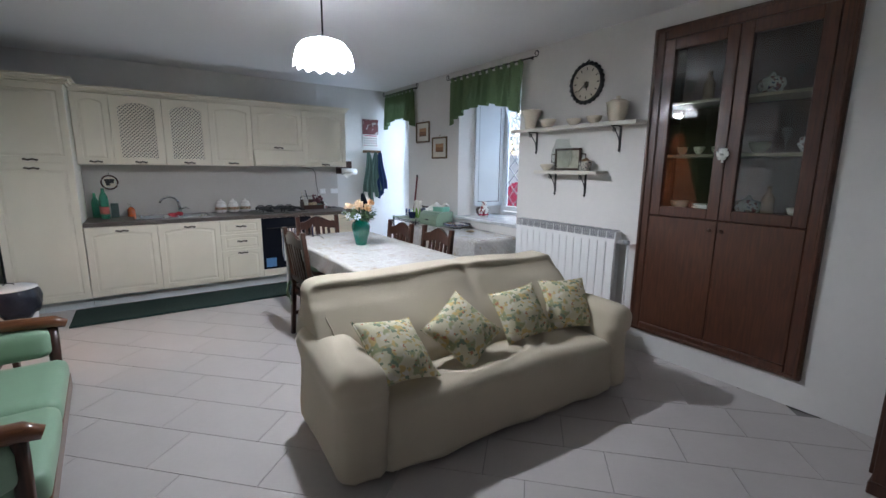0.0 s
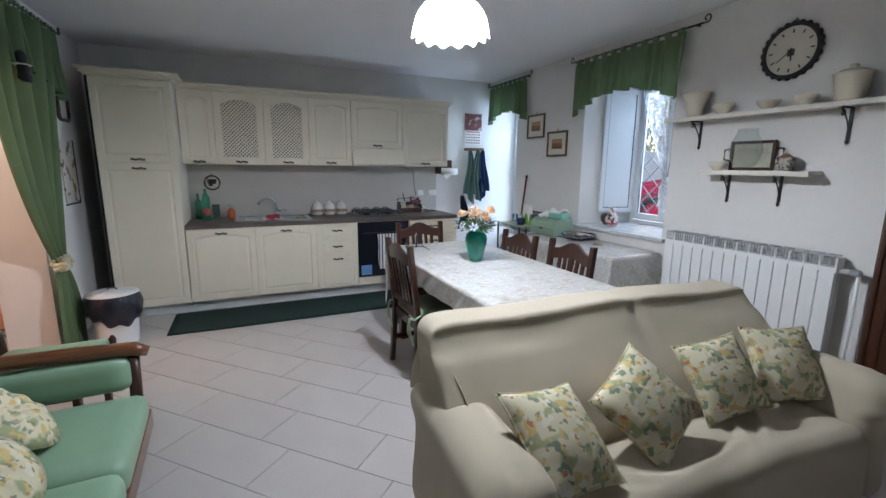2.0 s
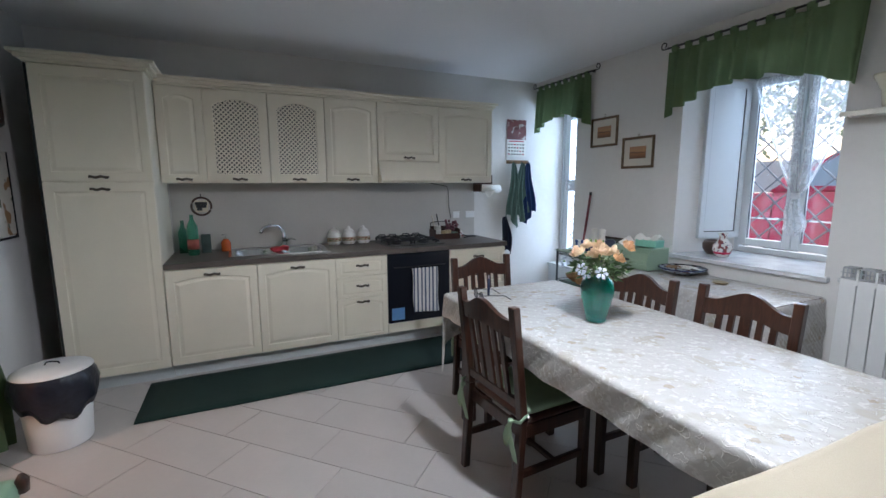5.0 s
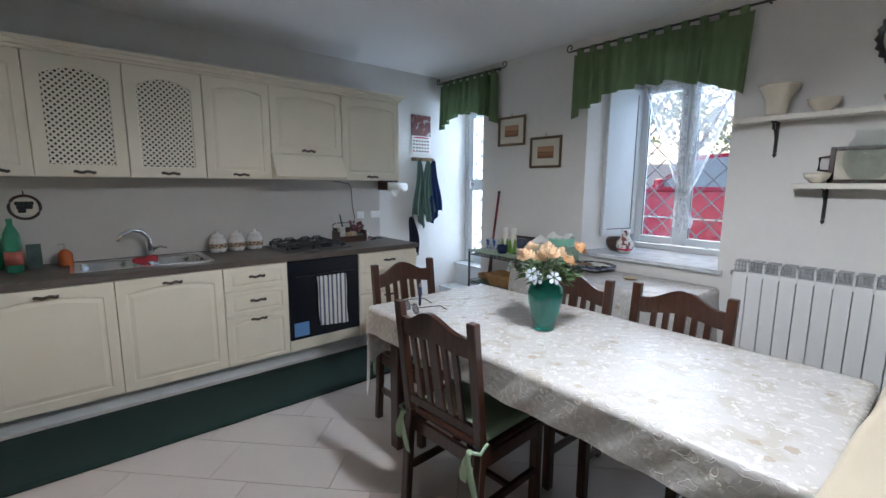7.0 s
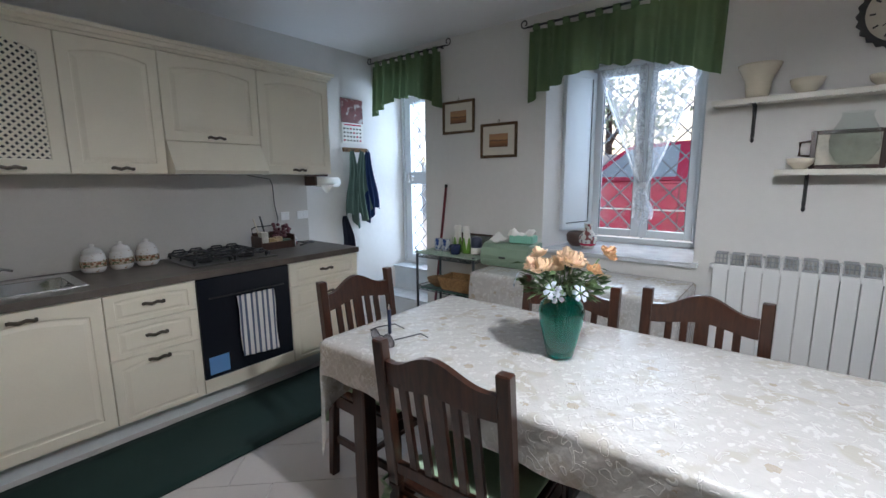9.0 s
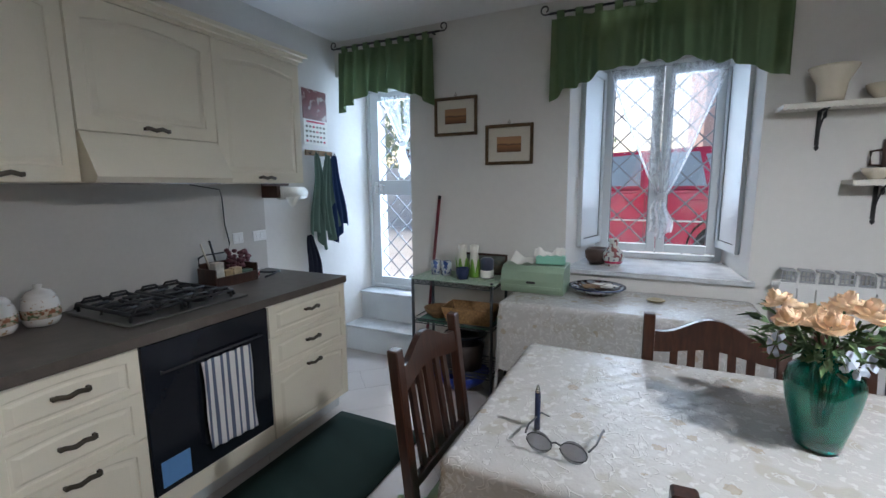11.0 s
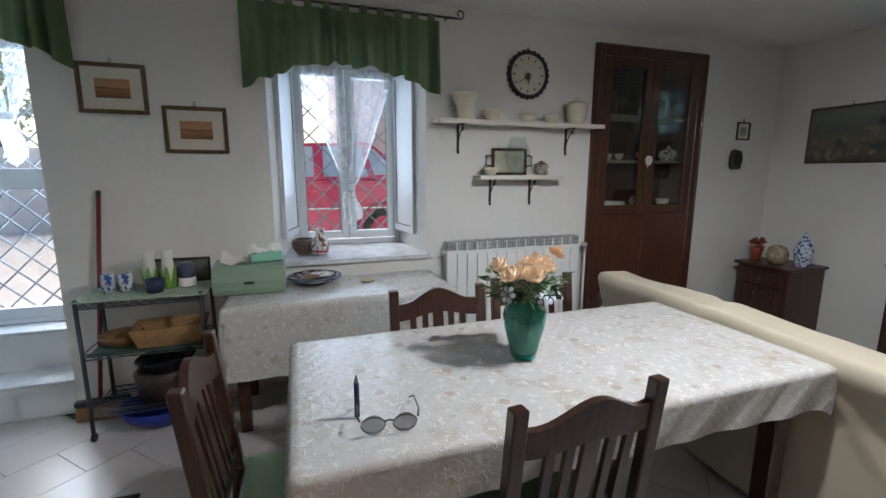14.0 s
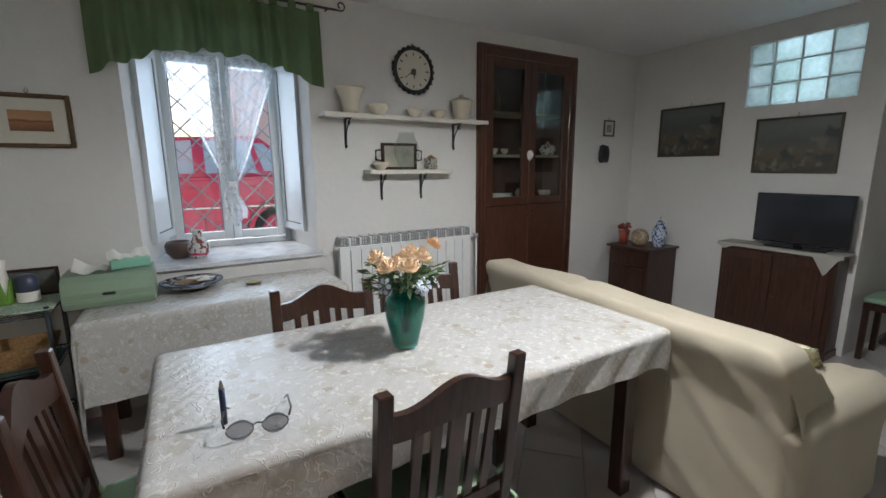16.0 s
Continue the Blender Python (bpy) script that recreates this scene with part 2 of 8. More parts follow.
def swirls(m, scale, bands, width, color, height):
    """Raised curling threads along the contour lines of a noise."""
    nt = m.node_tree
    p = nt.nodes["Principled BSDF"]
    co, nz = nt.nodes.new("ShaderNodeTexCoord"), nt.nodes.new("ShaderNodeTexNoise")
    nz.inputs["Scale"].default_value, nz.inputs["Detail"].default_value, nz.inputs["Distortion"].default_value = scale, 0.5, 0.8
    nt.links.new(co.outputs["Object"], nz.inputs["Vector"])
    mu, fr_, ab, mr = nt.nodes.new("ShaderNodeMath"), nt.nodes.new("ShaderNodeMath"), nt.nodes.new("ShaderNodeMath"), nt.nodes.new("ShaderNodeMapRange")
    mu.operation, fr_.operation, ab.operation = "MULTIPLY", "PINGPONG", "SUBTRACT"
    mu.inputs[1].default_value, fr_.inputs[1].default_value, ab.inputs[1].default_value = bands, 0.5, 0.0
    nt.links.new(nz.outputs[0], mu.inputs[0])
    nt.links.new(mu.outputs[0], fr_.inputs[0])
    mr.inputs["From Min"].default_value, mr.inputs["From Max"].default_value = width, width * 0.4
    nt.links.new(fr_.outputs[0], mr.inputs[0])
    mx = nt.nodes.new("ShaderNodeMix")
    mx.data_type = "RGBA"
    nt.links.new(mr.outputs[0], mx.inputs["Factor"])
    nt.links.new(p.inputs["Base Color"].links[0].from_socket, mx.inputs["A"])
    mx.inputs["B"].default_value = (*color, 1)
    nt.links.new(mx.outputs["Result"], p.inputs["Base Color"])
    b = nt.nodes.new("ShaderNodeBump")
    b.inputs["Strength"].default_value, b.inputs["Distance"].default_value = 0.9, height
    nt.links.new(mr.outputs[0], b.inputs["Height"])
    nt.links.new(p.inputs["Normal"].links[0].from_socket, b.inputs["Normal"])
    nt.links.new(b.outputs[0], p.inputs["Normal"])
    return m


swirls(M_TCLOTH, 22, 3.2, 0.06, (0.62, 0.605, 0.58), 0.0012)


def quilted(m, period, dark, flower):
    """A woven diamond lattice and scattered small beige flowers."""
    nt = m.node_tree
    p = nt.nodes["Principled BSDF"]
    co = nt.nodes.new("ShaderNodeTexCoord")

    def calc(op, a, b=None, c=None):
        n = nt.nodes.new("ShaderNodeMath")
        n.operation = op
        for i, v in enumerate((a, b, c)):
            if v is None:
                continue
            if isinstance(v, (int, float)):
                n.inputs[i].default_value = v
            else:
                nt.links.new(v, n.inputs[i])
        return n.outputs[0]
    waves = []
    for d in ((1, 1, 1), (1, -1, 1)):
        dt = nt.nodes.new("ShaderNodeVectorMath")
        dt.operation, dt.inputs[1].default_value = "DOT_PRODUCT", d
        nt.links.new(co.outputs["Object"], dt.inputs[0])
        waves.append(calc("ABSOLUTE", calc("SINE", calc("MULTIPLY", dt.outputs["Value"], math.pi / period))))
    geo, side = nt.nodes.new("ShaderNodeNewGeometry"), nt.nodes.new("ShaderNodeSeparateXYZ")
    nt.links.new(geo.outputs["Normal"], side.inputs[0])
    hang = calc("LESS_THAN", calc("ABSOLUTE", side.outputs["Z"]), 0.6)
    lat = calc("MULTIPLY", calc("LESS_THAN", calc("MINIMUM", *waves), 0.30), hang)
    vo, nz = nt.nodes.new("ShaderNodeTexVoronoi"), nt.nodes.new("ShaderNodeTexNoise")
    vo.inputs["Scale"].default_value, nz.inputs["Scale"].default_value = 11, 90
    nt.links.new(co.outputs["Object"], vo.inputs["Vector"])
    nt.links.new(co.outputs["Object"], nz.inputs["Vector"])
    sep = nt.nodes.new("ShaderNodeSeparateColor")
    nt.links.new(vo.outputs["Color"], sep.inputs[0])
    near = calc("LESS_THAN", calc("MULTIPLY_ADD", nz.outputs[0], 0.22, vo.outputs["Distance"]), 0.31)
    blot = calc("MULTIPLY", near, calc("GREATER_THAN", sep.outputs[0], 0.55))
    col = p.inputs["Base Color"].links[0].from_socket
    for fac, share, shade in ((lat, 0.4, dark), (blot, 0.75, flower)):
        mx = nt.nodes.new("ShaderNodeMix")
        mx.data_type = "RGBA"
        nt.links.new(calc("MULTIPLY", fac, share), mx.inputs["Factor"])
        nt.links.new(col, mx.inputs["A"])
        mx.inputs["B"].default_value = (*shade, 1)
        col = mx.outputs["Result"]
    nt.links.new(col, p.inputs["Base Color"])
    nt.links.new(calc("MULTIPLY_ADD", lat, 0.10, 0.27), p.inputs["Roughness"])


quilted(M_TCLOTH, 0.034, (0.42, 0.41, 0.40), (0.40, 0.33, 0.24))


# mesh helpers
def box(bm, x0, y0, z0, x1, y1, z1, m=None):
    vs = [bm.verts.new(Vector((x, y, z)) if m is None else m @ Vector((x, y, z))) for x in (x0, x1) for y in (y0, y1) for z in (z0, z1)]
    for f in ((0, 1, 3, 2), (4, 6, 7, 5), (0, 4, 5, 1), (2, 3, 7, 6), (0, 2, 6, 4), (1, 5, 7, 3)):
        bm.faces.new([vs[i] for i in f])
    return vs


def boxes(rows, bevel=0.0, m=None, seg=1):
    bm = bmesh.new()
    for r in rows:
        box(bm, *r, m=m)
    bmesh.ops.recalc_face_normals(bm, faces=bm.faces)
    if bevel:
        bmesh.ops.bevel(bm, geom=bm.edges[:], offset=bevel, segments=seg, affect="EDGES", profile=0.6)
    return bm


def rounded(bm, x0, y0, z0, x1, y1, z1, r, n=(8, 8, 8), wob=0.0, freq=3.0, fn=None):
    """A box with round edges, finely divided; wob adds soft waves, fn moves each point."""
    lo, hi = Vector((x0, y0, z0)), Vector((x1, y1, z1))
    size = hi - lo
    r = min(r, min(size) * 0.499)
    made = {}

    def vert(i, j, k):
        if (i, j, k) not in made:
            p = Vector((lo[0] + size[0] * i / n[0], lo[1] + size[1] * j / n[1], lo[2] + size[2] * k / n[2]))
            q = Vector([min(max(p[a], lo[a] + r), hi[a] - r) for a in range(3)])
            d = p - q
            if d.length > 1e-9:
                p = q + d.normalized() * r
            if wob:
                p += noise.noise_vector(p * freq) * wob
            if fn:
                p = fn(p)
            made[(i, j, k)] = bm.verts.new(p)
        return made[(i, j, k)]
    for a, b, c in ((0, 1, 2), (1, 2, 0), (2, 0, 1)):
        for side in (0, n[c]):
            for i in range(n[a]):
                for j in range(n[b]):
                    quad = []
                    for di, dj in ((0, 0), (1, 0), (1, 1), (0, 1)):
                        ix = [0, 0, 0]
                        ix[a], ix[b], ix[c] = i + di, j + dj, side
                        quad.append(vert(*ix))
                    bm.faces.new(quad)
    bmesh.ops.recalc_face_normals(bm, faces=bm.faces)
    return bm


def lathe(profile, seg=24, fn=None, at=(0, 0, 0)):
    """Turns (radius, height) rows about z."""
    bm = bmesh.new()
    rings = []
    for k, (r, z) in enumerate(profile):
        if r < 1e-5:
            rings.append([bm.verts.new((at[0], at[1], at[2] + z))])
            continue
        ring = []
        for i in range(seg):
            a = 2 * math.pi * i / seg
            p = Vector((r * math.cos(a), r * math.sin(a), z))
            if fn:
                p = fn(p, a)
            ring.append(bm.verts.new(p + Vector(at)))
        rings.append(ring)
    for a, b in zip(rings, rings[1:]):
        for i in range(seg):
            j = (i + 1) % seg
            if len(a) == 1 and len(b) > 1:
                bm.faces.new((a[0], b[j], b[i]))
            elif len(b) == 1 and len(a) > 1:
                bm.faces.new((a[i], a[j], b[0]))
            elif len(a) > 1:
                bm.faces.new((a[i], a[j], b[j], b[i]))
    bmesh.ops.recalc_face_normals(bm, faces=bm.faces)
    return bm


def tube(bm, pts, r, seg=8):
    """A round bar through the points; r may be a list."""
    pts = [Vector(p) for p in pts]
    rs = r if isinstance(r, (list, tuple)) else [r] * len(pts)
    rings = []
    for i, p in enumerate(pts):
        d = (pts[min(i + 1, len(pts) - 1)] - pts[max(i - 1, 0)]).normalized()
        up = Vector((0, 0, 1)) if abs(d.z) < 0.9 else Vector((1, 0, 0))
        s = d.cross(up).normalized()
        u = s.cross(d)
        rings.append([bm.verts.new(p + (s * math.cos(2 * math.pi * k / seg) + u * math.sin(2 * math.pi * k / seg)) * rs[i]) for k in range(seg)])
    for a, b in zip(rings, rings[1:]):
        for k in range(seg):
            bm.faces.new((a[k], a[(k + 1) % seg], b[(k + 1) % seg], b[k]))
    bm.faces.new(rings[0][::-1])
    bm.faces.new(rings[-1])
    bmesh.ops.recalc_face_normals(bm, faces=bm.faces)
    return bm


def sheet(nu, nv, fn, thick=0.0):
    """A grid sheet: fn(u, v) in 0..1 gives each point."""
    bm = bmesh.new()
    g = [[bm.verts.new(fn(i / nu, j / nv)) for j in range(nv + 1)] for i in range(nu + 1)]
    for i in range(nu):
        for j in range(nv):
            bm.faces.new((g[i][j], g[i + 1][j], g[i + 1][j + 1], g[i][j + 1]))
    if thick:
        bmesh.ops.recalc_face_normals(bm, faces=bm.faces)
        bmesh.ops.solidify(bm, geom=bm.faces[:], thickness=thick)
    return bm


def mesh(name, bm, material, smooth=False):
    me = bpy.data.meshes.new(name)
    bm.to_mesh(me)
    bm.free()
    me.materials.append(material)
    if smooth:
        me.polygons.foreach_set("use_smooth", [True] * len(me.polygons))
    return me


def part(name, bm, material, parent, label="", smooth=False, at=None, kind=""):
    ob = new(name, mesh(name, bm, material, smooth))
    ob.parent = parent
    if at:
        ob.location = at
    return tagged(ob, label, kind=kind)


def thing(name, label, category, at=(0, 0, 0), rz=0, group=""):
    ob = new(name)
    ob.empty_display_size = 0.1
    ob.location = at
    ob.rotation_euler = (0, 0, radians(rz))
    return tagged(ob, label, category, group)


def single(name, bm, material, label, category, at=(0, 0, 0), rz=0, smooth=False, group=""):
    ob = new(name, mesh(name, bm, material, smooth))
    ob.location = at
    ob.rotation_euler = (0, 0, radians(rz))
    return tagged(ob, label, category, group)


def setting(name, bm, material, label="", smooth=False):
    return tagged(new(name, mesh(name, bm, material, smooth)), label, kind="structure")


# large structure
WT = 0.70  # wall thickness
WIN = (5.70, 6.73, 0.87, 2.28)
DOOR = (7.91, 8.60, 0.0, 2.30)
NICHE = (3.235, 4.285, 0.225, 2.405)
x0, x1 = XE, XE + WT
floor_bm = boxes([(-2.2, 0.4, -0.12, XE + 0.02, 9.0, -0.012)])
floor = setting("floor", floor_bm, M_GROUT, "grey grout bed under the pale floor tiles")
setting("ceiling", boxes([(-2.2, 0.4, CEIL, XE + WT, 9.0, CEIL + 0.15)]), M_CEIL, "plain painted grey-white ceiling")
wall_east = setting("wall_east", boxes([
    (x0, 1.9, 0, x1, NICHE[0], CEIL), (x0, NICHE[0], 0, x1, NICHE[1], NICHE[2]), (x0, NICHE[0], NICHE[3], x1, NICHE[1], CEIL),
    (x0 + 0.36, NICHE[0], NICHE[2], x1, NICHE[1], NICHE[3]),
    (x0, NICHE[1], 0, x1, WIN[0], CEIL), (x0, WIN[0], 0, x1, WIN[1], WIN[2] - 0.03), (x0, WIN[0], WIN[3], x1, WIN[1], CEIL),
    (x0, WIN[1], 0, x1, DOOR[0], CEIL), (x0, DOOR[0], DOOR[3], x1, DOOR[1], CEIL)]), M_WALL, "white rough plaster wall with window, glass door and cupboard niche")
setting("wall_north", boxes([(-0.8, YN, 0, XE + WT + 0.02, YN + 0.3, CEIL)]), M_WALL, "white plaster wall behind the kitchen units")
bm = bmesh.new()
for ya, yb in ((WIN[1], 6.612), (WIN[0], 5.763)):
    tri = [(x0 + 0.003, ya), (x1 - 0.002, ya), (x1 - 0.002, yb)]
    lo_, hi_ = [[bm.verts.new((x, y, z)) for x, y in tri] for z in (WIN[2] + 0.002, WIN[3])]
    bm.faces.new(lo_)
    bm.faces.new(hi_)
    for k in range(3):
        bm.faces.new((lo_[k], lo_[(k + 1) % 3], hi_[(k + 1) % 3], hi_[k]))
bmesh.ops.recalc_face_normals(bm, faces=bm.faces)
setting("window_reveal", bm, M_WALL, "splayed white plaster sides of the window opening")
AR = (5.90, 7.20, 0.0, 2.15)
setting("wall_west", boxes([(XW - 0.3, AR[1], 0, XW, YN, CEIL), (XW - 0.3, AR[0], AR[3], XW, AR[1], CEIL), (XW - 0.3, 0.4, 0, XW, AR[0], CEIL)]), M_WALL, "white plaster wall with a curtained opening")
GB = (2.232, 2.968, 1.934, 2.428)
SX = 2.08
setting("wall_south", boxes([
    (SX, YS - 0.12, 0, GB[0], YS, CEIL), (GB[0], YS - 0.12, 0, GB[1], YS, GB[2]), (GB[0], YS - 0.12, GB[3], GB[1], YS, CEIL), (GB[1], YS - 0.12, 0, XE, YS, CEIL),
    (SX, 0.5, 0, SX + 0.12, YS - 0.12, CEIL), (XW, 0.4, 0, SX + 0.12, 0.5, CEIL)]), M_WALL, "white plaster wall with a high glass block light")
M_SALMON = mat("salmon_paint", (0.80, 0.42, 0.27), 0.85, var=0.04, bump=0.1)
setting("hall_wall", boxes([(-2.2, 4.6, 0, -2.1, 8.2, CEIL), (-2.1, 4.5, 0, XW - 0.3, 4.6, CEIL), (-2.1, 8.1, 0, XW - 0.3, 8.2, CEIL), (-1.45, 7.1, 0, -1.35, 8.1, CEIL)]), M_SALMON, "salmon painted walls of the next room")
hall = bpy.data.lights.new("hall_lamp", "POINT")
hall.energy, hall.color, hall.shadow_soft_size = 16, (1.0, 0.86, 0.7), 0.1
hall_ob = new("hall_lamp", hall)
hall_ob.location = (-1.3, 6.2, 2.2)


# kitchen
def door_front(name, parent, w, h, at, arch=0.03, handle="top", lattice=False, m=M_CAB, hx=0.5, drawer=False):
    """A framed front with an arched field; origin at its lower corner, face towards -y."""
    g = 0.0015
    bm = boxes([(g, -0.018, g, w - g, 0, h - g)], bevel=0.002)
    d = part(name, bm, m, parent, at=at)
    mx, mz = (0.055, 0.06) if not drawer else (0.045, 0.028)
    if drawer and h < 0.2:
        arch = 0.012
    N = 15

    def outline(ix, iz, a):
        pts = [(ix, iz), (w - ix, iz)]
        for i in range(N):
            t = i / (N - 1)
            pts.append((w - ix - t * (w - 2 * ix), h - iz - a + a * math.sin(math.pi * t) ** 0.9 * (1 if a else 0)))
        return pts
    if lattice:
        bm = bmesh.new()
        lx0, lx1, lz0, lz1 = 0.07, w - 0.07, 0.075, h - 0.07
        pitch, wd = 0.035, 0.0118
        for sgn in (1, -1):
            n = int((lx1 - lx0 + lz1 - lz0) / pitch) + 2
            for k in range(n):
                c = k * pitch
                if sgn > 0:
                    xa, za = max(lx0, lx0 + c - (lz1 - lz0)), 0
                    xa = max(lx0, lx0 + c - (lz1 - lz0))
                    xb = min(lx1, lx0 + c)
                    za, zb = lz0 + (c - (xa - lx0)), lz0 + (c - (xb - lx0))
                else:
                    xa = max(lx0, lx1 - c)
                    xb = min(lx1, lx1 - c + (lz1 - lz0))
                    za, zb = lz0 + (xa - (lx1 - c)), lz0 + (xb - (lx1 - c))
                if xb - xa < 0.012:
                    continue
                L = math.hypot(xb - xa, zb - za)
                mm = Matrix.Translation(((xa + xb) / 2, -0.021 - 0.001 * sgn, (za + zb) / 2)) @ Matrix.Rotation(-math.atan2(zb - za, xb - xa), 4, "Y")
                box(bm, -L / 2, -0.0015, -wd / 2, L / 2, 0.0015, wd / 2, m=mm)
        bmesh.ops.recalc_face_normals(bm, faces=bm.faces)
        part("lattice", bm, m, d)
        # near-black sheet on the slab stands for the shade inside the holes
        part("hole_shade", boxes([(lx0, -0.019, lz0, lx1, -0.0182, lz1)]), M_IRON, d, "near-black sheet for the shade in the lattice holes")
        mx, mz = 0.068, 0.07
    # raised frame round the field
    bm = bmesh.new()
    inner = outline(mx, mz, arch)
    outer = [(0.004, 0.004), (w - 0.004, 0.004)] + [(w - 0.004 - (i / (N - 1)) * (w - 0.008), h - 0.004) for i in range(N)]
    yf, yb = (-0.0235, -0.018) if not lattice else (-0.0265, -0.018)
    vi = [bm.verts.new((x, yf, z)) for x, z in inner]
    vo = [bm.verts.new((x, yf, z)) for x, z in outer]
    wi = [bm.verts.new((x + (0.004 if x < w / 2 else -0.004), yb, z + (0.004 if z < h / 2 else -0.004))) for x, z in inner]
    wo = [bm.verts.new((x, yb, z)) for x, z in outer]
    n = len(vi)
    for i in range(n):
        j = (i + 1) % n
        bm.faces.new((vo[i], vo[j], vi[j], vi[i]))
        bm.faces.new((vi[i], vi[j], wi[j], wi[i]))
        bm.faces.new((vo[j], vo[i], wo[i], wo[j]))
    bmesh.ops.recalc_face_normals(bm, faces=bm.faces)
    part("frame", bm, m, d)
    if not lattice:
        bm = bmesh.new()
        a, b = outline(mx + 0.012, mz + 0.012, arch), outline(mx + 0.032, mz + 0.03 if not drawer else mz + 0.02, arch)
        va = [bm.verts.new((x, -0.0185, z)) for x, z in a]
        vb = [bm.verts.new((x, -0.0235, z)) for x, z in b]
        for i in range(n):
            j = (i + 1) % n
            bm.faces.new((va[i], va[j], vb[j], vb[i]))
        bm.faces.new(vb)
        bmesh.ops.recalc_face_normals(bm, faces=bm.faces)
        part("panel", bm, m, d)
    if handle:
        hz = h - 0.045 if handle == "top" else 0.03 if handle == "bottom" else h - 0.03
        if drawer:
            hz = h * 0.56 if h < 0.2 else h - 0.035
        hw = 0.055
        bm = bmesh.new()
        bmh = rounded(bm, -hw, -0.010, -0.009, hw, 0, 0.009, 0.004, (8, 2, 2), fn=lambda p: p + Vector((0, -0.012 - 0.008 * math.cos(p.x / hw * 1.5), 0.004 * math.sin(p.x / hw * 6))))
        for sx in (-1, 1):
            box(bmh, sx * (hw - 0.006) - 0.005, -0.02, -0.006, sx * (hw - 0.006) + 0.005, 0.001, 0.006)
        part("handle", bmh, M_HANDLE, d, "dark aged brass bow handle", smooth=False, at=(w * hx, -0.0235, hz))
    return d


YB, YU, YT = 7.95, 8.25, 7.95
# tall unit
t = thing("tall_cabinet", "tall cream larder cabinet with an upper and a lower panelled door", "cabinet", (-0.27, YT, 0))
TW = 0.60
part("body", boxes([(0, 0.002, 0.10, TW, 0.62, 2.18)]), M_CAB, t)
# dark strip put in for the shade between cabinet and wall
part("gap_strip", boxes([(-0.025, 0.02, 0.0, -0.003, 0.64, 2.20)]), mat("gap_shade", (0.035, 0.04, 0.038), 0.6), t, "dark strip that stands for the shade in the gap")
part("plinth", boxes([(0, 0.05, 0, TW, 0.07, 0.098)]), M_PLINTH, t, "grey plinth")
door_front("door", t, TW, 0.72, (0, 0, 1.455), handle="bottom", arch=0)
door_front("door", t, TW, 1.345, (0, 0, 0.105), handle="top", arch=0)
bm = bmesh.new()
for k, (dy, za, zb) in enumerate(((0.0, 2.18, 2.20), (-0.025, 2.20, 2.225), (-0.05, 2.225, 2.245))):
    box(bm, -0.02 + dy, dy - 0.02, za, TW + 0.02 - dy, 0.62, zb)
part("cornice", bm, M_CAB, t)

# base units
BX = [0.335, 0.945, 1.545, 1.99, 2.60, 3.205]
base = []
for i, (a, b) in enumerate(zip(BX, BX[1:])):
    w = b - a
    kinds = ["door", "door", "drawers", "oven", "drawers"]
    lab = {"door": "cream base cabinet with one arched panel door under the sink", "drawers": "cream base cabinet with three panelled drawers", "oven": "built-in black glass oven in a cream housing"}[kinds[i]]
    c = thing("base_cabinet" if kinds[i] != "oven" else "oven", lab, "cabinet" if kinds[i] != "oven" else "oven", (a, YB, 0))
    part("body", boxes([(0.001, 0.002, 0.105, w - 0.001, 0.60, 0.68 if kinds[i] == "door" else 0.826)]), M_CAB, c)
    if kinds[i] == "door":
        part("rail", boxes([(0.001, 0.002, 0.682, w - 0.001, 0.02, 0.826)]), M_CAB, c)
        door_front("door", c, w, 0.715, (0, 0, 0.11), handle="top")
    elif kinds[i] == "drawers":
        door_front("drawer", c, w, 0.362, (0, 0, 0.11), handle="drawer", drawer=True, arch=0.03)
        door_front("drawer", c, w, 0.186, (0, 0, 0.472), handle="drawer", drawer=True)
        door_front("drawer", c, w, 0.167, (0, 0, 0.658), handle="drawer", drawer=True)
    else:
        part("glass_door", boxes([(0.006, -0.024, 0.20, w - 0.006, 0, 0.826)], bevel=0.003), M_BLACK, c, "black glass oven door")
        part("lower_panel", boxes([(0.002, -0.02, 0.11, w - 0.002, 0, 0.196)], bevel=0.002), M_CAB, c)
        bm = tube(bmesh.new(), [(0.06, -0.042, 0.705), (w - 0.06, -0.042, 0.705)], 0.005)
        for x in (0.07, w - 0.07):
            tube(bm, [(x, -0.042, 0.705), (x, -0.02, 0.705)], 0.004)
        part("handle", bm, M_IRON, c, "black bar handle", smooth=True)
        part("label_card", boxes([(0.035, -0.0265, 0.225, 0.155, -0.0245, 0.335)]), mat("blue_card", (0.12, 0.28, 0.55), 0.5), c, "blue energy card on the glass")
    part("plinth", boxes([(0.0, 0.06, 0, w, 0.075, 0.10)]), M_PLINTH, c, "grey plinth")
# striped tea towel on the oven handle
M_STRIPE = mat("striped_towel", (0.72, 0.70, 0.68), 0.9, bump=0.3, fine=200)
nt = M_STRIPE.node_tree
co, wv, mp = nt.nodes.new("ShaderNodeTexCoord"), nt.nodes.new("ShaderNodeTexWave"), nt.nodes.new("ShaderNodeMapRange")
wv.bands_direction, wv.inputs["Scale"].default_value = "X", 8.5
mp.inputs["From Min"].default_value, mp.inputs["From Max"].default_value = 0.60, 0.70
mx = nt.nodes.new("ShaderNodeMix")
mx.data_type = "RGBA"
nt.links.new(co.outputs["Object"], wv.inputs[0])
nt.links.new(wv.outputs["Fac"], mp.inputs[0])
nt.links.new(mp.outputs[0], mx.inputs["Factor"])
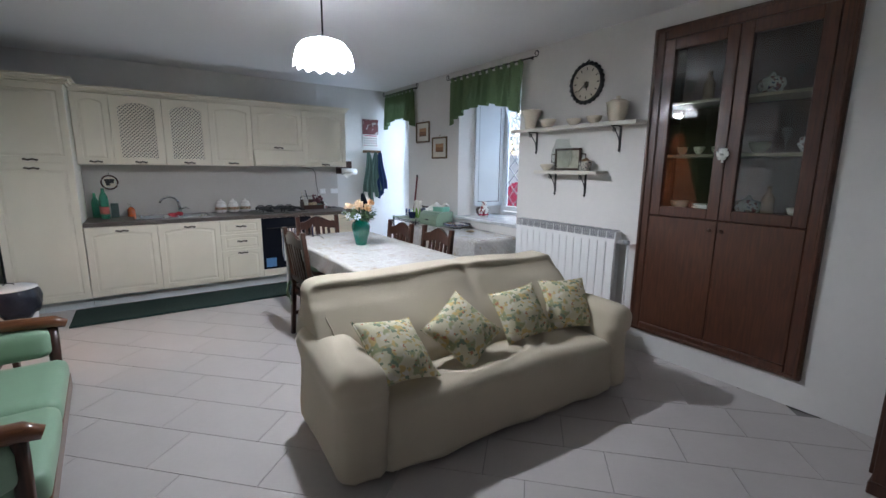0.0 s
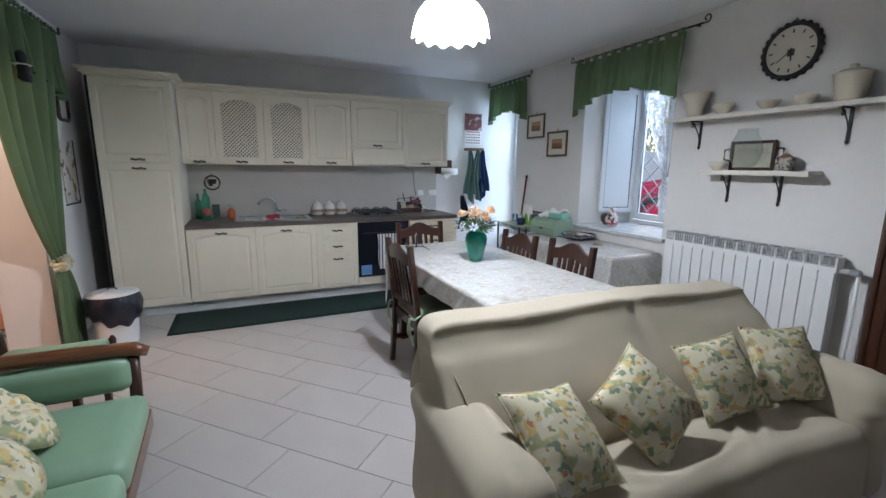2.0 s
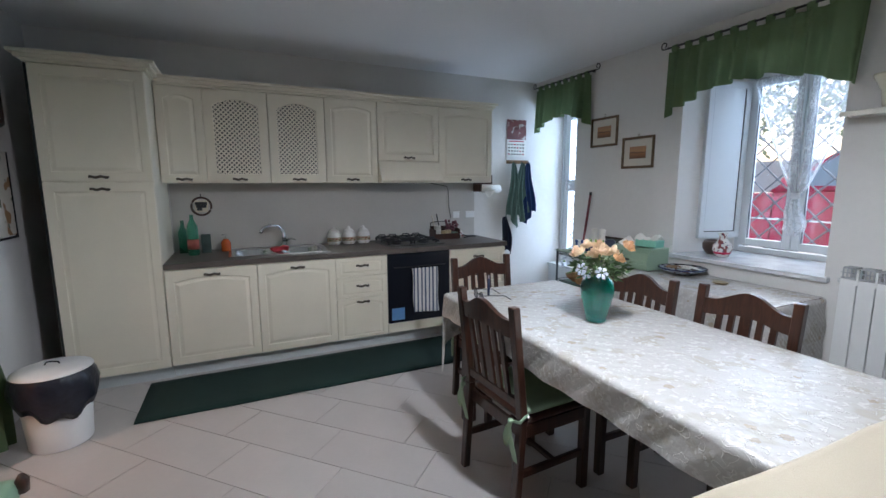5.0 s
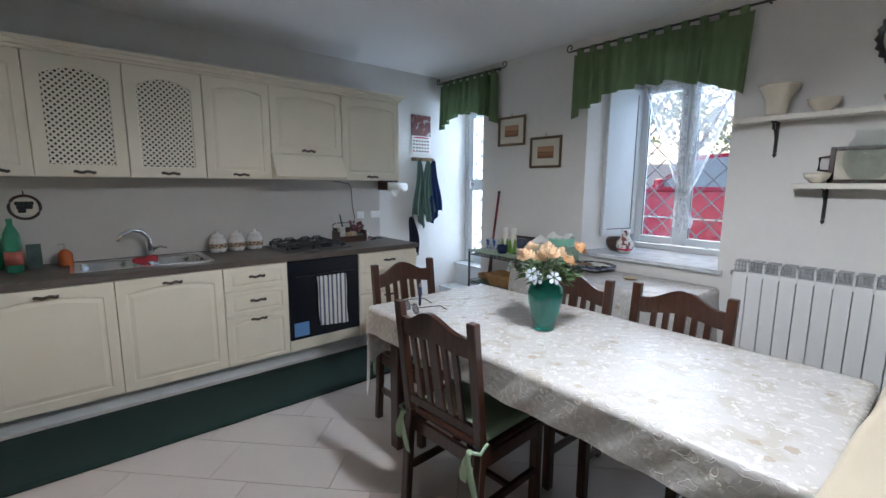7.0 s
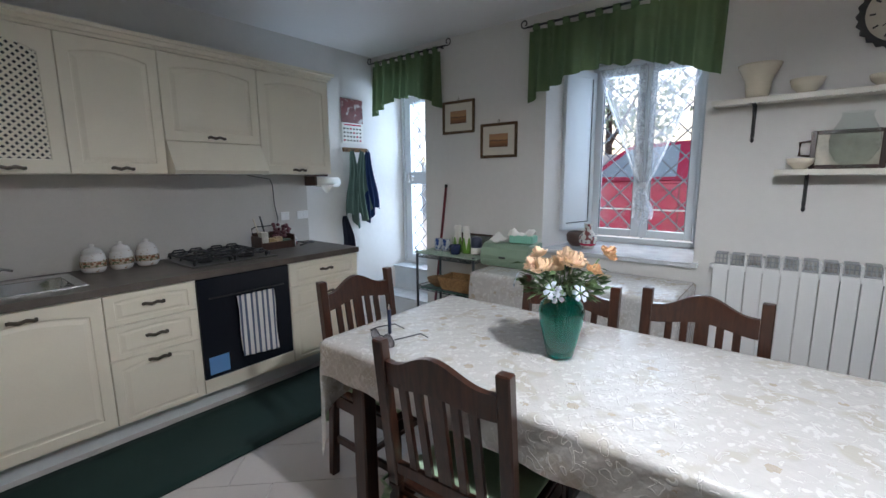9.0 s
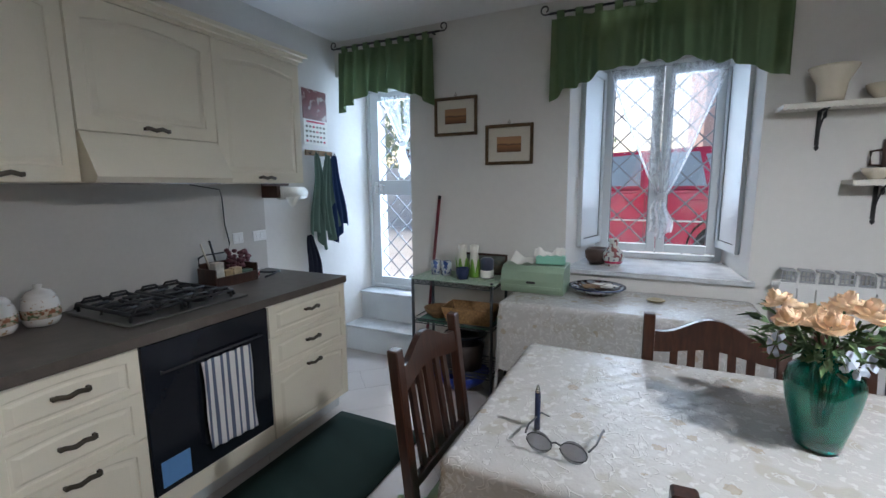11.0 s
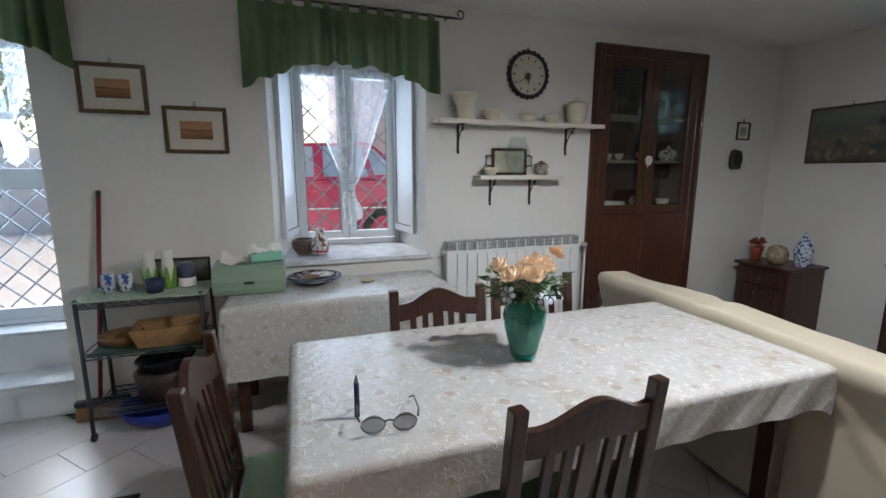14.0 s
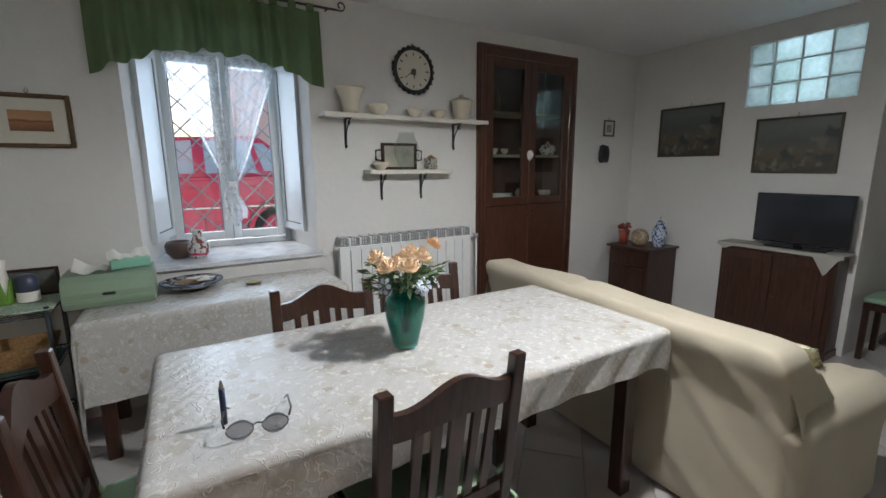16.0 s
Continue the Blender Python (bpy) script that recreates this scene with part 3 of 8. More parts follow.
nt.links.new(nt.nodes["Principled BSDF"].inputs["Base Color"].links[0].from_socket, mx.inputs["A"])
mx.inputs["B"].default_value = (0.10, 0.12, 0.18, 1)
nt.links.new(mx.outputs["Result"], nt.nodes["Principled BSDF"].inputs["Base Color"])
single("tea_towel", sheet(24, 26, lambda u, v: Vector((u * 0.25 + 0.004 * math.sin(v * 7) + v * 0.012, -0.052 - 0.005 * math.sin(u * 22 + v * 2) - 0.003 * v, 0.69 - v * 0.40 - 0.02 * u * v)), 0.003), M_STRIPE, "white tea towel with dark blue stripes on the oven handle", "towel", (BX[3] + 0.22, YB, 0), smooth=True)

# worktop with two sink bowls
SK = (0.80, 1.48, 8.08, 8.42)
yb0, yb1 = 7.925, YN - 0.002
tx0, tx1 = 0.335, 3.225
bm = bmesh.new()
gx, gy = (tx0, SK[0], SK[1], tx1), (yb0, SK[2], SK[3], yb1)
gv = [[bm.verts.new((x, y, 0.87)) for y in gy] for x in gx]
for i in range(3):
    for j in range(3):
        if (i, j) != (1, 1):
            bm.faces.new((gv[i][j], gv[i + 1][j], gv[i + 1][j + 1], gv[i][j + 1]))
ex = bmesh.ops.extrude_face_region(bm, geom=bm.faces[:])
for v in ex["geom"]:
    if isinstance(v, bmesh.types.BMVert):
        v.co.z -= 0.04
bmesh.ops.recalc_face_normals(bm, faces=bm.faces)
single("worktop", bm, M_TOP, "dark grey-brown laminate worktop over the base cabinets", "worktop")
s = thing("sink", "stainless steel double bowl sink set in the worktop", "sink", (0, 0, 0.87))
part("rim", boxes([(SK[0] - 0.05, SK[2] - 0.03, 0.0005, SK[0], SK[3] + 0.08, 0.006), (SK[1], SK[2] - 0.03, 0.0005, SK[1] + 0.05, SK[3] + 0.08, 0.006), (SK[0], SK[2] - 0.03, 0.0005, SK[1], SK[2], 0.006), (SK[0], SK[3], 0.0005, SK[1], SK[3] + 0.08, 0.006), (1.12, SK[2], 0.0005, 1.16, SK[3], 0.006)]), M_STEEL, s)
for a, b in ((SK[0] + 0.002, 1.12), (1.16, SK[1] - 0.002)):
    bm = bmesh.new()
    q = [[bm.verts.new((x, y, z)) for x, y in ((a + e, SK[2] + e), (b - e, SK[2] + e), (b - e, SK[3] - e), (a + e, SK[3] - e))] for z, e in ((0.003, 0.001), (-0.02, 0.008), (-0.13, 0.025), (-0.145, 0.05))]
    for r0, r1 in zip(q, q[1:]):
        for i in range(4):
            bm.faces.new((r0[i], r0[(i + 1) % 4], r1[(i + 1) % 4], r1[i]))
    bm.faces.new(q[-1])
    part("bowl", bm, M_STEEL, s, smooth=True)
f = thing("tap", "chrome swan neck mixer tap behind the sink", "tap", (1.20, 8.46, 0.876))
part("spout", tube(bmesh.new(), [(0, 0, 0), (0, 0, 0.10), (-0.01, -0.01, 0.15), (-0.05, -0.04, 0.195), (-0.11, -0.08, 0.21), (-0.17, -0.12, 0.19), (-0.20, -0.14, 0.15)], [0.02, 0.018, 0.014, 0.012, 0.012, 0.012, 0.013], 12), M_STEEL, f, smooth=True)
part("base", lathe([(0, 0), (0.028, 0), (0.026, 0.02), (0.02, 0.05), (0, 0.05)]), M_STEEL, f, smooth=True)
part("lever", tube(bmesh.new(), [(0.015, 0, 0.06), (0.06, 0.0, 0.075), (0.10, 0.0, 0.06)], [0.012, 0.008, 0.006]), M_STEEL, f, smooth=True)

# hob
h = thing("hob", "stainless gas hob with black cast pan supports", "hob", (2.035, 8.06, 0.87))
part("plate", boxes([(0, 0, 0.0005, 0.57, 0.47, 0.010)], bevel=0.004), mat("hob_steel", (0.15, 0.145, 0.135), 0.35, metal=0.7), h)
for bx, by, r in ((0.13, 0.13, 0.045), (0.13, 0.34, 0.055), (0.40, 0.13, 0.055), (0.40, 0.34, 0.07)):
    b = part("burner", lathe([(0, 0), (r, 0), (r * 0.95, 0.012), (r * 0.7, 0.013), (r * 0.68, 0.02), (0, 0.021)], 20), M_IRON, h, "black burner with cap", at=(bx, by, 0.0105))
for gx0, gx1 in ((0.02, 0.255), (0.27, 0.51)):
    bm = bmesh.new()
    mid = (gx0 + gx1) / 2
    for y in (0.03, 0.235, 0.44):
        tube(bm, [(gx0, y, 0.022), (gx0 + 0.01, y, 0.046), (gx1 - 0.01, y, 0.046), (gx1, y, 0.022)], 0.007, 6)
    for x in (gx0 + 0.01, gx1 - 0.01):
        tube(bm, [(x, 0.03, 0.042), (x, 0.44, 0.042)], 0.009, 6)
    for y in (0.13, 0.34):
        for dx in (-1, 1):
            tube(bm, [(mid + dx * 0.11, y, 0.042), (mid + dx * 0.03, y, 0.05)], 0.008, 6)
        for dy in (-1, 1):
            tube(bm, [(mid, y + dy * 0.10, 0.042), (mid, y + dy * 0.03, 0.05)], 0.009, 6)
    for x in (gx0 + 0.01, gx1 - 0.01):
        for y in (0.04, 0.43):
            tube(bm, [(x, y, 0.0105), (x, y, 0.042)], 0.007, 6)
    for y0_ in (0.03, 0.415):
        for k in range(2):
            xm = gx0 + 0.06 + 0.11 * k
            tube(bm, [(xm - 0.04, y0_, 0.05), (xm - 0.03, y0_, 0.066), (xm + 0.03, y0_, 0.066), (xm + 0.04, y0_, 0.05)], 0.006, 6)
    part("pan_support", bm, M_IRON, h, "black pan support", smooth=True)
for k in range(4):
    part("knob", lathe([(0, 0), (0.018, 0), (0.015, 0.02), (0, 0.021)], 14), M_IRON, h, "black knob", at=(0.545, 0.10 + 0.09 * k, 0.0105))

# wall units
UX = [0.335, 0.645, 1.106, 1.557, 2.019, 2.626, 3.222]
for i, (a, b) in enumerate(zip(UX, UX[1:])):
    w = b - a
    hood = i == 4
    lab = "cream wall cabinet with a perforated lattice door" if i in (1, 2) else "cream wall cabinet above the slanted cooker hood" if hood else "cream wall cabinet with an arched panel door"
    c = thing("wall_cabinet", lab, "cabinet", (a, YU, 1.445))
    z0 = 0.20 if hood else 0
    part("body", boxes([(0.001, 0.002, z0, w - 0.001, YN - YU - 0.003, 0.715)]), M_CAB, c)
    door_front("door", c, w, 0.715 - z0, (0, 0, z0), handle="bottom", lattice=i in (1, 2), arch=0.05 if i in (1, 2) else 0.03)
hd = thing("cooker_hood", "cream slanted cooker hood front under its wall cabinet", "cooker hood", (UX[4], YU, 1.445))
w = UX[5] - UX[4]
bm = bmesh.new()
pts = [(-0.028, 0.198), (-0.125, 0.022), (-0.105, 0.0), (0.33, 0.0), (0.33, 0.198)]
va = [bm.verts.new((0.004, y, z)) for y, z in pts]
vb = [bm.verts.new((w - 0.004, y, z)) for y, z in pts]
bm.faces.new(va)
bm.faces.new(vb[::-1])
for i in range(5):
    bm.faces.new((va[i], va[(i + 1) % 5], vb[(i + 1) % 5], vb[i]))
bmesh.ops.recalc_face_normals(bm, faces=bm.faces)
part("front", bm, M_CAB, hd)
part("filter", boxes([(0.03, -0.06, -0.006, w - 0.03, 0.30, -0.001)]), M_STEEL, hd, "steel grease filter")
bm = bmesh.new()
for dy, za, zb in ((0.0, 2.162, 2.18), (-0.02, 2.18, 2.205), (-0.045, 2.205, 2.225)):
    box(bm, 0.336, YU + dy - 0.02, za, UX[-1] + 0.01 - dy * 0.7, YN - 0.003, zb)
single("cornice", bm, M_CAB, "cream moulded cornice along the wall cabinets", "cornice")

# smooth splash panel
M_SPLASH = mat("splash_panel", (0.51, 0.48, 0.44), 0.45, var=0.06, scale=2.5, fine=50, bump=0.03)
setting("splash_panel", boxes([(0.337, YN - 0.005, 0.872, 3.225, YN - 0.001, 1.444)]), M_SPLASH, "smooth beige panel on the wall behind the worktop")
single("kitchen_mat", rounded(bmesh.new(), 0.19, 7.33, 0.001, 3.13, 7.93, 0.014, 0.006, (40, 10, 2), wob=0.003, freq=4, fn=lambda p: Vector((p.x, p.y, max(0.0012, p.z)))), M_MAT, "dark green runner mat on the floor in front of the kitchen", "mat", smooth=True)


# tables
def cloth_over(x0, y0, x1, y1, z, d, nx, ny, seed=0.0, flare=0.14, ext=None):
    """A cloth that lies on a table and hangs over by d on the sides named in ext (west, south, east, north)."""
    e = ext or (d, d, d, d)
    U0, U1, V0, V1 = x0 - e[0], x1 + e[2], y0 - e[1], y1 + e[3]

    def f(u, v):
        px, py = U0 + u * (U1 - U0), V0 + v * (V1 - V0)
        qx, qy = min(max(px, x0), x1), min(max(py, y0), y1)
        o = Vector((px - qx, py - qy))
        L = o.length
        if L < 1e-6:
            return Vector((px, py, z + 0.0015 * noise.noise(Vector((px * 4, py * 4, seed)))))
        dirn = o / L
        s = px + py
        L *= 1 + 1.3 * math.exp(-((px - U0) ** 2 + (py - V0) ** 2) / 0.016)
        L *= 1 + 0.7 * math.exp(-((px - U0) ** 2 + (py - V1) ** 2) / 0.02)
        rip = 0.006 * math.sin(s * 11 + seed) + 0.005 * math.sin(s * 31 + seed * 2)
        out = 0.012 + flare * L * 0.45 + rip * min(1, L / 0.12) * 0.9
        return Vector((qx + dirn.x * out, qy + dirn.y * out, z + 0.004 - L * 0.985 - 0.004))
    return sheet(nx, ny, f)


TX0, TY0, TX1, TY1, TZ = 1.94, 4.82, 2.755, 6.63, 0.782
tb = thing("dining_table", "dark wooden dining table under a patterned cloth", "table", (0, 0, 0))
part("tabletop", boxes([(TX0, TY0, TZ - 0.035, TX1, TY1, TZ)], bevel=0.004), M_CHAIR, tb)
part("apron", boxes([(TX0 + 0.05, TY0 + 0.05, TZ - 0.13, TX1 - 0.05, TY0 + 0.07, TZ - 0.036), (TX0 + 0.05, TY1 - 0.07, TZ - 0.13, TX1 - 0.05, TY1 - 0.05, TZ - 0.036), (TX0 + 0.05, TY0 + 0.07, TZ - 0.13, TX0 + 0.07, TY1 - 0.07, TZ - 0.036), (TX1 - 0.07, TY0 + 0.07, TZ - 0.13, TX1 - 0.05, TY1 - 0.07, TZ - 0.036)]), M_CHAIR, tb)
for x in (TX0 + 0.07, TX1 - 0.14):
    for y in (TY0 + 0.07, TY1 - 0.14):
        part("leg", boxes([(x, y, 0, x + 0.07, y + 0.07, TZ - 0.131)], bevel=0.006), M_CHAIR, tb)
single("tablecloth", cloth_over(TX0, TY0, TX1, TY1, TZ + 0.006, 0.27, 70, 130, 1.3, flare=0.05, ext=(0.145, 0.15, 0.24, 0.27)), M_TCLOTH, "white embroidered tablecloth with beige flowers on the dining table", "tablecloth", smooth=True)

T2 = (3.47, 5.68, 4.02, 6.99, 0.745)
tb = thing("side_table", "wooden side table under a patterned cloth below the window", "table", (0, 0, 0))
part("tabletop", boxes([(T2[0], T2[1], T2[4] - 0.03, T2[2], T2[3], T2[4])], bevel=0.003), M_DARKWOOD, tb)
for x in (T2[0] + 0.03, T2[2] - 0.09):
    for y in (T2[1] + 0.04, T2[3] - 0.10):
        part("leg", boxes([(x, y, 0, x + 0.06, y + 0.06, T2[4] - 0.031)], bevel=0.005), M_DARKWOOD, tb)
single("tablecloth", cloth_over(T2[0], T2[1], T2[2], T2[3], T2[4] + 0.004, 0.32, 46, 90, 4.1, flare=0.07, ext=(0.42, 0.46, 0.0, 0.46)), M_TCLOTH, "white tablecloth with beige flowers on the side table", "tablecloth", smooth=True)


# chairs
def make_chair():
    """A chair that faces +y, origin on the floor under the seat's middle."""
    c = thing("dining_chair", "dark-stained wooden dining chair with an arched slatted back", "chair", group="dining chairs")
    W, D, H, S = 0.21, 0.20, 0.945, 0.45
    for sx in (-1, 1):
        bm = bmesh.new()
        for za, zb, ya, yb in ((0, 0.45, -D - 0.03, -D), (0.45, H, -D, -D - 0.055)):
            vs = []
            for z, y in ((za, ya), (zb, yb)):
                for dx in (-0.02, 0.02):
                    for dy in (-0.018, 0.018):
                        vs.append(bm.verts.new((sx * (W - 0.005) + dx, y + dy, z)))
            for fc in ((0, 1, 3, 2), (4, 6, 7, 5), (0, 4, 5, 1), (2, 3, 7, 6), (0, 2, 6, 4), (1, 5, 7, 3)):
                bm.faces.new([vs[i] for i in fc])
        bmesh.ops.recalc_face_normals(bm, faces=bm.faces)
        bmesh.ops.bevel(bm, geom=bm.edges[:], offset=0.004, segments=1, affect="EDGES")
        part("back_leg", bm, M_CHAIR, c)
        part("front_leg", boxes([(sx * (W - 0.02) - 0.02, D - 0.04, 0, sx * (W - 0.02) + 0.02, D, S - 0.03)], bevel=0.004), M_CHAIR, c)
        part("side_stretcher", boxes([(sx * (W - 0.015) - 0.01, -D, 0.17, sx * (W - 0.015) + 0.01, D - 0.04, 0.205)], bevel=0.003), M_CHAIR, c)

    def back_y(z):
        return -D - 0.055 * (z - 0.45) / (H - 0.45)
    x = W - 0.026
    bm = bmesh.new()
    N = 24
    rows = []
    for i in range(N + 1):
        u = -1 + 2 * i / N
        top = 0.875 + 0.055 * (0.5 + 0.5 * math.cos(math.pi * min(1, abs(u) * 1.15))) + 0.008
        bot = 0.808 + 0.022 * (0.5 + 0.5 * math.cos(math.pi * min(1, abs(u) * 1.05)))
        yo = 0.02 * (1 - u * u)
        rows.append([bm.verts.new((u * x, back_y(z) - yo + dy, z)) for z, dy in ((bot, -0.011), (top, -0.011), (top, 0.011), (bot, 0.011))])
    for a, b in zip(rows, rows[1:]):
        for k in range(4):
            bm.faces.new((a[k], a[(k + 1) % 4], b[(k + 1) % 4], b[k]))
    bm.faces.new(rows[0])
    bm.faces.new(rows[-1][::-1])
    bmesh.ops.recalc_face_normals(bm, faces=bm.faces)
    part("top_rail", bm, M_CHAIR, c)
    part("lower_rail", boxes([(-x, back_y(0.52) - 0.012, 0.495, x, back_y(0.52) + 0.010, 0.535)], bevel=0.003), M_CHAIR, c)
    for k, (sx, hw) in enumerate(((-0.118, 0.013), (-0.062, 0.013), (0, 0.024), (0.062, 0.013), (0.118, 0.013))):
        bm = bmesh.new()
        vs = [bm.verts.new((sx + dx * hw, back_y(z) - (0.016 if z > 0.7 else 0.0) + dy, z)) for z in (0.533, 0.83) for dx in (-1, 1) for dy in (-0.007, 0.007)]
        for fc in ((0, 1, 3, 2), (4, 6, 7, 5), (0, 4, 5, 1), (2, 3, 7, 6), (0, 2, 6, 4), (1, 5, 7, 3)):
            bm.faces.new([vs[i] for i in fc])
        bmesh.ops.recalc_face_normals(bm, faces=bm.faces)
        part("slat", bm, M_CHAIR, c)
    part("seat", rounded(bmesh.new(), -W, -D + 0.015, S - 0.03, W, D + 0.01, S, 0.012, (8, 8, 2)), M_CHAIR, c, smooth=True)
    part("seat_rail", boxes([(-W + 0.02, D - 0.03, S - 0.09, W - 0.02, D - 0.01, S - 0.031), (-W + 0.02, -D - 0.005, S - 0.09, W - 0.02, -D + 0.012, S - 0.031), (-W + 0.0, -D + 0.015, S - 0.09, -W + 0.018, D - 0.04, S - 0.031), (W - 0.018, -D + 0.015, S - 0.09, W, D - 0.04, S - 0.031)], bevel=0.002), M_CHAIR, c)
    part("front_stretcher", boxes([(-W + 0.02, -0.01, 0.178, W - 0.02, 0.012, 0.2)], bevel=0.002), M_CHAIR, c)
    return c


def make_cushion(label):
    """A flat seat pad with ties, origin at the chair's origin."""
    q = thing("seat_cushion", label, "cushion")
    part("pad", rounded(bmesh.new(), -0.20, -0.17, 0.451, 0.20, 0.21, 0.487, 0.017, (12, 12, 2), wob=0.004, freq=9), M_TIE, q, smooth=True)
    for sx in (-1, 1):
        bm = tube(bmesh.new(), [(sx * 0.18, -0.17, 0.47), (sx * 0.225, -0.19, 0.475), (sx * 0.235, -0.235, 0.46), (sx * 0.19, -0.245, 0.45)], 0.007, 6)
        part("tie", bm, M_TIE, q, smooth=True)
        for k, (dx, dl) in enumerate(((-0.03, 0.13), (0.02, 0.18))):
            part("tie", sheet(3, 8, lambda u, v, dx=dx, dl=dl: Vector((sx * 0.195 + dx * v + (u - 0.5) * (0.016 + 0.075 * v * (1.15 - v)), -0.25 - 0.012 * math.sin(v * 3 + k), 0.455 - dl * v)), 0.002), M_TIE, q, smooth=True)
        part("bow", lathe([(0, -0.012), (0.011, -0.006), (0.013, 0), (0.01, 0.008), (0, 0.012)], 10, at=(sx * 0.195, -0.252, 0.455)), M_TIE, q, smooth=True)
    return q


chair = make_chair()
CH = [((2.062, 5.957), -87), ((2.325, 6.625), 180), ((2.575, 6.0), 90), ((2.645, 5.48), 90)]
chair.location = (CH[0][0][0], CH[0][0][1], 0)
chair.rotation_euler = (0, 0, radians(CH[0][1]))
for (x, y), r in CH[1:]:
    copy_thing(chair, pose(x, y, 0, 0, 0, r))
cu = make_cushion("green seat pad tied to the chair with ribbon bows")
cu.location, cu.rotation_euler = chair.location, chair.rotation_euler
for (x, y), r in CH[1:]:
    copy_thing(cu, pose(x, y, 0, 0, 0, r))

# sofa
so = thing("sofa", "two-seat sofa under a loose beige cover, standing on the tiles", "sofa", (2.45, 4.40, 0), -3.0)
HW, D0, D1 = 0.965, -0.42, 0.40


def drape(p, low=0.10):
    """Lets the cover hang with soft folds that grow towards the floor."""
    k = max(0.0, 0.42 - p.z) / 0.42
    fold = 0.5 * math.sin(p.x * 9 + 0.5) + 0.35 * math.sin(p.x * 21 + p.y * 15) + 0.4 * math.sin(p.y * 12)
    q = p + noise.noise_vector(p * 4) * 0.008
    q.x += (1 if p.x > 0 else -1) * 0.015 * k * (abs(p.x) > 0.7)
    if p.y < -0.25:
        q.y -= (0.004 + 0.018 * k * k) * fold
    if p.y > 0.2:
        q.y += 0.012 * fold * k
        ms = max(0.0, min(1.0, (-0.15 - p.x) / 0.35))
        q.y += 0.009 * ms * max(0.0, math.sin((p.z - p.x * 0.9) * 19 + 1.4 * noise.noise(p * 2))) ** 2 * (p.z < 0.78)
    if p.z < 0.05 and p.y < 0:
        q.z += 0.012 + 0.012 * math.sin(p.x * 7 + 1) + 0.006 * math.sin(p.x * 19)
    q.z = max(0.004, q.z)
    return q


def seat_shape(p):
    q = drape(p)
    if p.z > 0.34:
        q.z += 0.012 * math.cos((p.x + 0.05) * 3.6) - 0.010 * math.exp(-((p.x + 0.02) / 0.05) ** 2)
        for cx_, cy_, an, ln in ((0.22, -0.22, 1.15, 0.14), (0.36, -0.24, 0.75, 0.15), (0.02, -0.33, 0.15, 0.20), (-0.45, -0.30, -0.3, 0.16)):
            dx, dy = p.x - cx_, p.y - cy_
            al, ac_ = dx * math.cos(an) + dy * math.sin(an), -dx * math.sin(an) + dy * math.cos(an)
            q.z += 0.016 * math.exp(-(al / ln) ** 2 - (ac_ / 0.022) ** 2) - 0.010 * math.exp(-(al / ln) ** 2 - ((ac_ - 0.035) / 0.02) ** 2)
    return q


def back_shape(p):
    t = 0.42 + 0.58 * min(1.0, max(0.0, (0.80 - p.z) / 0.36))
    y = D1 - (D1 - p.y) * t - 0.055 * min(1.0, max(0.0, (0.78 - p.z) / 0.2))
    z = p.z
    if p.z > 0.72:
        z += 0.010 * math.cos(p.x * 5.2) - 0.012 * math.exp(-((p.x - 0.06) / 0.05) ** 2) - 0.02 * max(0.0, (abs(p.x) - 0.70) / 0.25) ** 2
    if p.z > 0.45 and p.y < 0.2:
        y += 0.012 * math.exp(-((p.x - 0.06) / 0.03) ** 2)
    q = Vector((p.x * (1 - 0.03 * max(0.0, p.z - 0.5) / 0.35), y, z))
    return drape(q)


part("seat", rounded(bmesh.new(), -HW + 0.17, D0 - 0.015, 0.012, HW - 0.17, 0.0, 0.40, 0.08, (96, 36, 16), fn=seat_shape), M_SOFA, so, smooth=True)
part("backrest", rounded(bmesh.new(), -0.975, -0.07, 0.012, 0.875, D1, 0.836, 0.055, (70, 18, 34), fn=back_shape), M_SOFA, so, smooth=True)
for sx in (-1, 1):
    a, b = (-1.0, -0.745) if sx < 0 else (0.745, 0.94)

    def arm_shape(p, sx=sx):
        q = Vector((p.x + sx * 0.022 * math.exp(-((p.z - 0.52) / 0.09) ** 2), p.y, p.z))
        if p.y < D0 + 0.08:
            q.z += 0.014 * math.exp(-((p.x - sx * 0.93) / 0.03) ** 2) * (p.z > 0.5) - 0.01 * (p.z > 0.5)
            q.y -= 0.02 * (p.z > 0.42)
        return drape(q)
    part("armrest", rounded(bmesh.new(), a, D0 - 0.02, 0.012, b, D1 - 0.06, 0.60, 0.095, (14, 44, 26), fn=arm_shape), M_SOFA, so, smooth=True)

    def swag(u, v, sx=sx):
        top = Vector((sx * 0.835 - 0.065, 0.25 + 0.12 * u, 0.79 + 0.02 * math.sin(u * 3)))
        foot = Vector((sx * (0.86 + 0.12 * u) - 0.02, -0.03 + 0.35 * u, 0.58 - 0.05 * u ** 2))
        p = top.lerp(foot, v)
        bulge = math.sin(v * math.pi) ** 0.8
        ridge = 0.6 * math.sin(u * 17 + v * 4.2) + 0.4 * math.sin(u * 31 - v * 4)
        ridge *= 1 - 0.85 * u
        return p + Vector((sx * (0.016 + 0.016 * ridge), 0.005 * ridge, 0.012)) * bulge
    part("cover_fold", sheet(40, 26, swag, 0.006), M_SOFA, so, "bunched folds of the loose cover beside the back", smooth=True)


